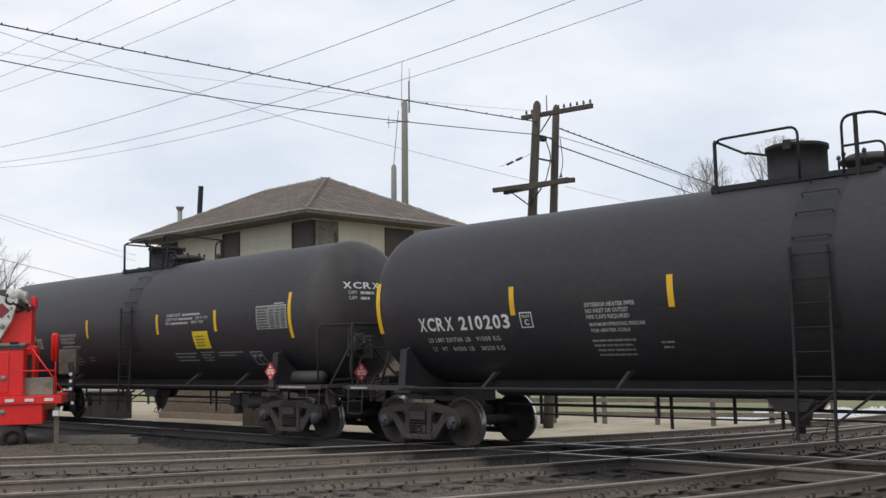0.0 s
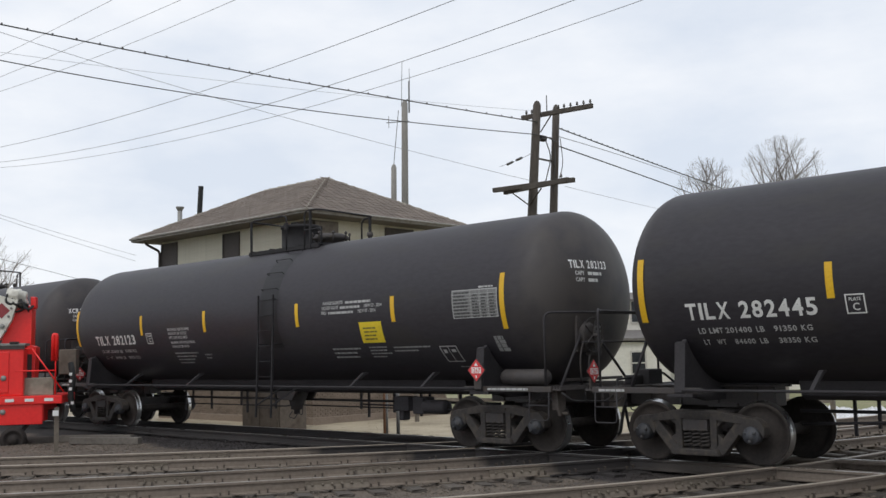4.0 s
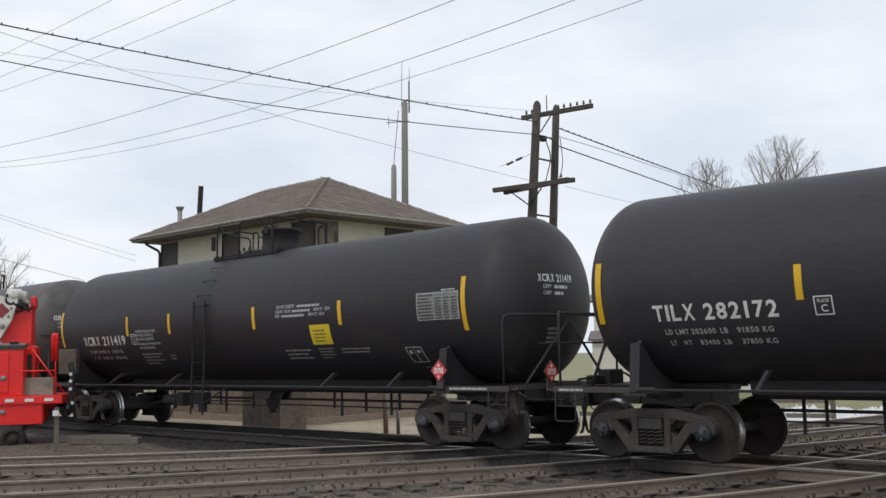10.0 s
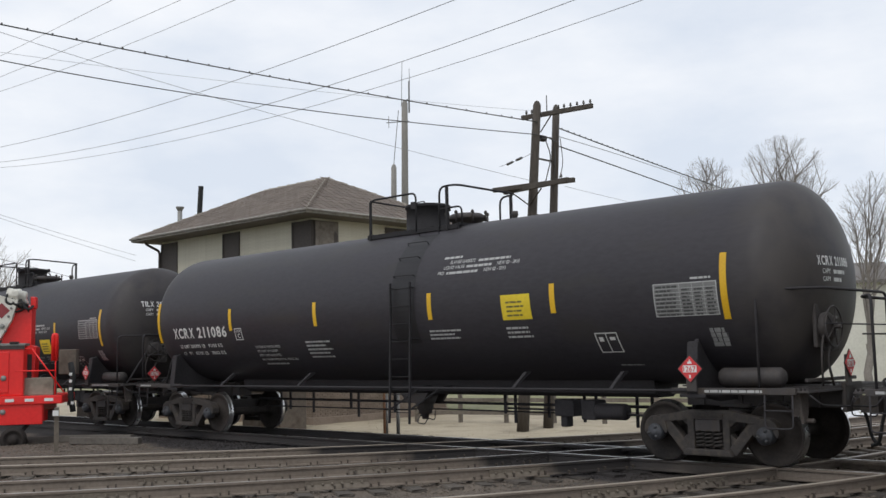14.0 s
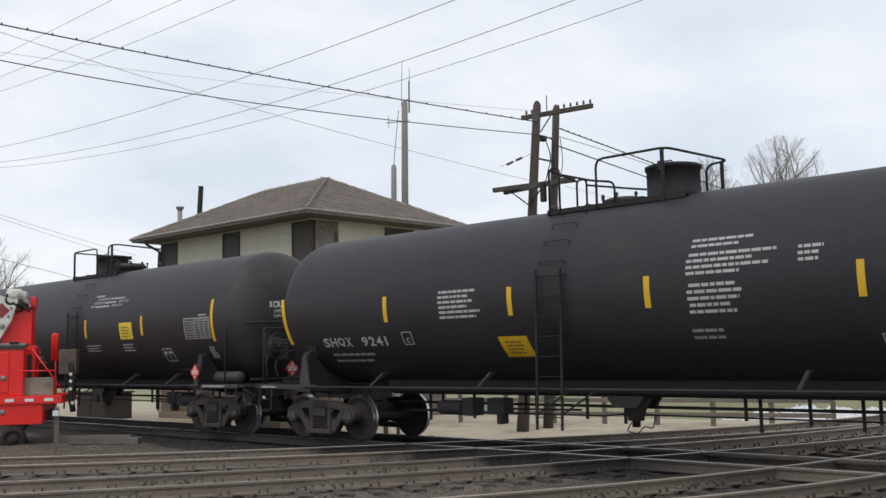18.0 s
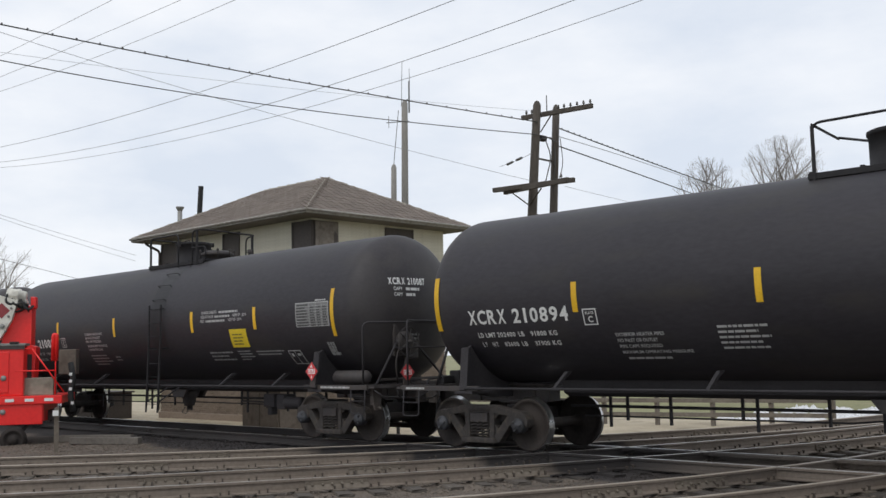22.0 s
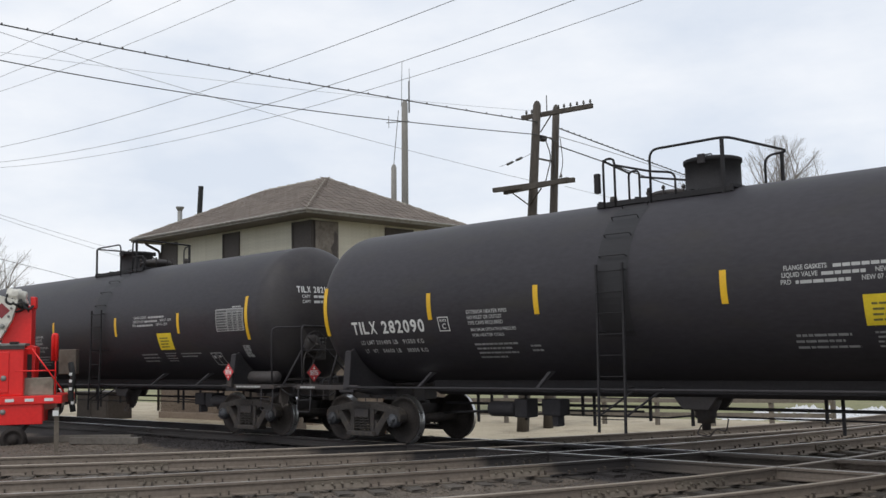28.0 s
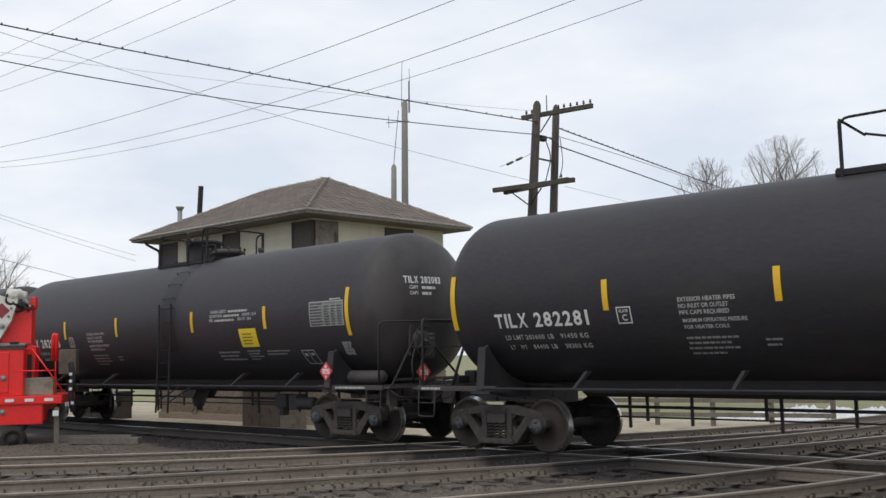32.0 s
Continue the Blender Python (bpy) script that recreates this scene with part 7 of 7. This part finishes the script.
# ---- the red rail truck ----
def rail_truck():
    """A crane truck for track work; x runs towards its tail, y away from the camera."""
    t = thing("crane_truck", "bright red track-maintenance truck with white crane", "truck", m=pose(-23.55, -3.15, 0, 0, 0, 56))
    L = 7.2

    def add(name, c, s, mat, bev=0.02, turn=None, label="", parent=t):
        bm = bmesh.new()
        box(bm, c, s, turn=turn, bev=bev)
        return part(name, bm, mat, parent, label)

    add("chassis", (-L / 2 - 0.3, 1.1, 0.42), (L, 0.8, 0.25), M_FRAME)
    add("deck", (-L / 2 + 1.2, 1.1, 0.83), (4.8, 2.3, 0.2), M_RED)
    add("skirt", (-2.0, 0.06, 0.5), (3.1, 0.1, 0.5), M_RED)
    add("skirt", (-0.47, 1.1, 0.52), (0.08, 2.1, 0.42), M_RED)
    for i in range(5):
        add("reflector", (-0.3 - i * 0.44, -0.062, 0.83), (0.2, 0.012, 0.07), M_SIGN, 0.002)
    # lockers
    add("locker", (-2.0, 0.3, 1.53), (2.2, 0.5, 1.2), M_RED, 0.03)
    add("locker_lid", (-2.0, 0.3, 2.16), (2.28, 0.58, 0.06), M_STEEL, 0.01)
    add("locker_door", (-1.7, 0.04, 1.5), (0.95, 0.03, 0.98), M_RED, 0.02)
    for z in (1.36, 0.56):
        bm = bmesh.new()
        lathe(bm, [(0.0, 0.0), (0.055, 0.0), (0.065, 0.012), (0.065, 0.03), (0.0, 0.03)], Matrix.Rotation(radians(90), 4, "X"), n=20)
        part("latch", bm, M_STEEL, t, "round steel paddle latch", m=pose(-1.34, 0.03 if z > 1 else 0.01, z))
    add("decal", (-1.62, 0.018, 1.23), (0.2, 0.006, 0.09), M_SIGN, 0.002)
    add("decal", (-1.62, 0.018, 1.1), (0.4, 0.006, 0.05), M_SIGN, 0.002)
    # crane pedestal and boom
    bm = bmesh.new()
    slab(bm, [(-1.5, 0.95), (-0.78, 0.95), (-0.74, 2.1), (-0.86, 2.15), (-0.86, 3.08), (-1.0, 3.18), (-1.2, 3.05), (-1.42, 2.7), (-1.55, 2.2)], "y", 0.75, 1.35)
    part("crane_pedestal", bm, M_RED, t)
    add("pedestal_box", (-0.98, 0.72, 1.55), (0.3, 0.06, 0.75), M_FRAME, 0.01)
    bm = bmesh.new()
    slab(bm, [(-1.15, 3.25), (-1.3, 2.75), (-1.55, 2.3), (-2.2, 2.2), (-3.4, 2.4), (-3.4, 3.3), (-1.8, 3.45)], "y", 0.55, 1.25)
    part("boom", bm, M_BOOM, t, "white painted crane boom")
    bm = bmesh.new()
    tube(bm, [(-1.6, 0.8, 3.0), (-1.0, 0.8, 3.3)], 0.13, 14)
    tube(bm, [(-1.28, 0.72, 3.32), (-1.28, 1.3, 3.32)], 0.16, 14)
    part("boom_joint", bm, M_BOOM, t)
    bm = bmesh.new()
    tube(bm, bend([(-1.35, 0.7, 3.3), (-1.1, 0.66, 3.05), (-1.0, 0.7, 3.18), (-0.9, 0.8, 2.9)], 0.1), 0.03, 6)
    tube(bm, bend([(-1.5, 0.7, 3.2), (-1.2, 0.66, 2.95), (-0.95, 0.7, 3.1)], 0.1), 0.025, 6)
    part("hydraulic_hose", bm, M_RUBBER, t)
    add("boom_emblem", (-1.52, 0.543, 3.0), (0.27, 0.012, 0.27), M_MAROON, 0.003, turn=Matrix.Rotation(radians(45), 4, "Y"), label="dark red diamond emblem")
    for x, z, r in ((-1.5, 2.62, 0.06), (-1.36, 2.86, 0.03), (-1.42, 2.5, 0.03), (-1.3, 3.06, 0.03)):
        bm = bmesh.new()
        lathe(bm, [(0.0, 0.0), (r, 0.0), (r, 0.03), (r * 0.6, 0.045), (0.0, 0.045)], Matrix.Rotation(radians(90), 4, "X"), n=12)
        part("bolt", bm, M_STEEL, t, m=pose(x, 0.55, z))
    bm = bmesh.new()
    lathe(bm, [(0.0, -0.24), (0.13, -0.24), (0.15, -0.22), (0.15, -0.02), (0.175, -0.01), (0.175, 0.06), (0.14, 0.07), (0.14, 0.2), (0.11, 0.22), (0.0, 0.22)], Matrix.Translation((-1.2, 0.72, 3.38)) @ Matrix.Rotation(radians(90), 4, "Y") @ Matrix.Rotation(radians(12), 4, "Y"), n=20)
    box(bm, (-1.22, 0.58, 3.42), (0.16, 0.08, 0.14), bev=0.02)
    part("boom_pivot", bm, M_BOOM, t, "white dirt-stained pivot of the crane")
    add("pedestal_tab", (-0.83, 0.9, 3.2), (0.13, 0.3, 0.3), M_RED, 0.03)
    for pts in ([(-1.3, 0.6, 3.3), (-1.22, 0.55, 3.12), (-1.05, 0.58, 3.2), (-0.92, 0.62, 3.12)], [(-1.4, 0.6, 3.42), (-1.44, 0.55, 3.22), (-1.3, 0.56, 3.14), (-1.2, 0.6, 3.26)], [(-1.1, 0.6, 3.28), (-1.0, 0.57, 3.08), (-0.9, 0.6, 3.02), (-0.82, 0.7, 3.12)]):
        bm = bmesh.new()
        tube(bm, bend(pts, 0.1), 0.032, 7)
        part("hydraulic_hose", bm, M_RUBBER, t)
    add("lid_latch", (-1.12, 0.05, 2.2), (0.2, 0.14, 0.06), M_RUBBER, 0.015)
    # a thin dark strip stands in for the shadow below the locker lid
    add("lid_seal", (-2.0, 0.03, 2.09), (2.24, 0.02, 0.09), M_FRAME, 0.004)
    # tail: handrails, block, ladder chain
    for pts in ([(-0.18, 0.06, 0.95), (-0.18, 0.06, 2.3)], [(-0.72, 0.06, 2.05), (0.02, 0.06, 1.0)], [(-1.1, 0.06, 1.52), (-0.18, 0.06, 1.52)], [(-1.1, 0.06, 2.06), (-0.72, 0.06, 2.05)]):
        bm = bmesh.new()
        tube(bm, pts, 0.018, 8)
        part("handrail", bm, M_RED, t)
    bm = bmesh.new()
    tube(bm, bend([(-0.16, 0.05, 1.75), (-0.16, 0.05, 2.38), (-0.24, 0.05, 2.38), (-0.24, 0.05, 1.75)], 0.06), 0.045, 10)
    part("grab_handle", bm, M_RED, t)
    add("concrete_block", (-0.6, 0.5, 1.14), (0.72, 0.6, 0.42), M_CONCRETE, 0.02, label="grey concrete block carried on the deck")
    add("tool_box", (-0.02, 1.2, 1.72), (0.42, 0.6, 0.62), M_BUNKER, 0.03)
    bm = bmesh.new()
    tube(bm, bend([(0.12, 0.4, 1.7), (0.2, 0.35, 1.3), (0.12, 0.4, 0.95), (0.2, 0.4, 0.5)], 0.15), 0.07, 8)
    part("tail_bumper", bm, M_RUBBER, t)
    for z in (1.42, 1.25, 1.06, 0.72):
        add("reflector", (0.14 + 0.05 * (z * 10 % 2 > 1), 0.3, z), (0.07, 0.02, 0.07), M_SIGN, 0.004)
    # small flanged guide wheel and road wheels
    gw = new("guide_wheel")
    gw.parent = t
    gw.matrix_basis = pose(-1.08, -0.05, -0.1)
    bm = bmesh.new()
    lathe(bm, [(0.0, -0.08), (0.28, -0.08), (0.31, -0.05), (0.31, -0.02), (0.26, 0.0), (0.25, 0.07), (0.21, 0.075), (0.18, 0.02), (0.11, 0.03), (0.1, 0.11), (0.0, 0.12)], Matrix.Rotation(radians(90), 4, "X"), n=24)
    part("wheel", bm, M_WHEEL, gw)
    bm = bmesh.new()
    tube(bm, [(0, 0.1, 0), (0.3, 0.4, 0.4)], 0.05, 8)
    part("swing_arm", bm, M_FRAME, gw)
    for x in (-2.4, -5.6):
        for y in (0.35, 1.85):
            w = new("road_wheel")
            w.parent = t
            w.matrix_basis = pose(x, y, 0.2)
            bm = bmesh.new()
            lathe(bm, [(0.27, -0.14), (0.44, -0.13), (0.48, -0.08), (0.48, 0.08), (0.44, 0.13), (0.27, 0.14)], Matrix.Rotation(radians(90), 4, "X"), n=28)
            part("tyre", bm, M_RUBBER, w)
            bm = bmesh.new()
            lathe(bm, [(0.0, 0.06), (0.1, 0.1), (0.2, 0.03), (0.28, 0.1), (0.28, -0.1), (0.0, -0.06)], Matrix.Rotation(radians(90), 4, "X"), n=24)
            part("rim", bm, M_STEEL, w)
    # cab
    cab = new("cab")
    cab.parent = t
    bm = bmesh.new()
    slab(bm, [(-4.2, 0.5), (-4.2, 2.6), (-5.4, 2.65), (-5.9, 1.75), (-6.9, 1.55), (-7.0, 0.5)], "y", 0.05, 2.15)
    part("cab_body", bm, M_RED, cab)
    add("side_window", (-4.9, 0.03, 2.1), (0.8, 0.04, 0.6), M_PANE, 0.01, parent=cab)
    return t


rail_truck()


# ---- the train runs ----
# seconds, and how far the train lags behind an even run
DRIFT = ((0, 0.105), (1, 0.08), (2, 0.03), (3, -0.025), (3.5, -0.06), (4.5, -0.01), (5.6, 0.045), (7, 0.055), (8, -0.01), (9, -0.04), (10, -0.085), (11, -0.13), (12, -0.17),
         (13, -0.235), (14, -0.285), (14.6, -0.2), (16, 0.12), (17, 0.11), (18, 0.105), (19, 0.05), (20, 0.034), (21, 0.025), (22, -0.015), (23, -0.075), (24, -0.085),
         (25, -0.145), (25.7, -0.19), (27.2, -0.07), (28, -0.05), (29, -0.005), (30, -0.055), (31, -0.075), (32, -0.097))


def ride(i, t):
    lag = DRIFT[-1][1]
    for (t0, d0), (t1, d1) in zip(DRIFT, DRIFT[1:]):
        if t0 <= t <= t1:
            lag = d0 + (d1 - d0) * (t - t0) / (t1 - t0)
            break
    return START[i] - 11.848 * t - 0.0106 * t * t + lag


def motions():
    for i, car in enumerate(TRAIN):
        walk(car, [(t, pose(ride(i, t), 0, 0)) for t in range(33)])
        seen = [f for f in range(0, 32 * FPS + 1) if -52 < ride(i, f / FPS) < 8]
        if not seen:
            continue
        rows = sorted({0, *range(max(seen[0] - 1, 0), min(seen[-1] + 2, 32 * FPS + 1)), 32 * FPS})
        for ws in [o for o in car.children if o.name.split(".")[0] == "wheelset"]:
            place = ws.matrix_basis.translation
            spin, last, keys = 0.0, rows[0], []
            for f in rows:
                run = ride(i, f / FPS) - ride(i, last / FPS)
                if f - last <= 1:
                    spin += math.degrees(run / WHEEL_R)
                last = f
                keys.append((f / FPS, pose(*place, 0, spin, 0)))
            walk(ws, keys)


motions()
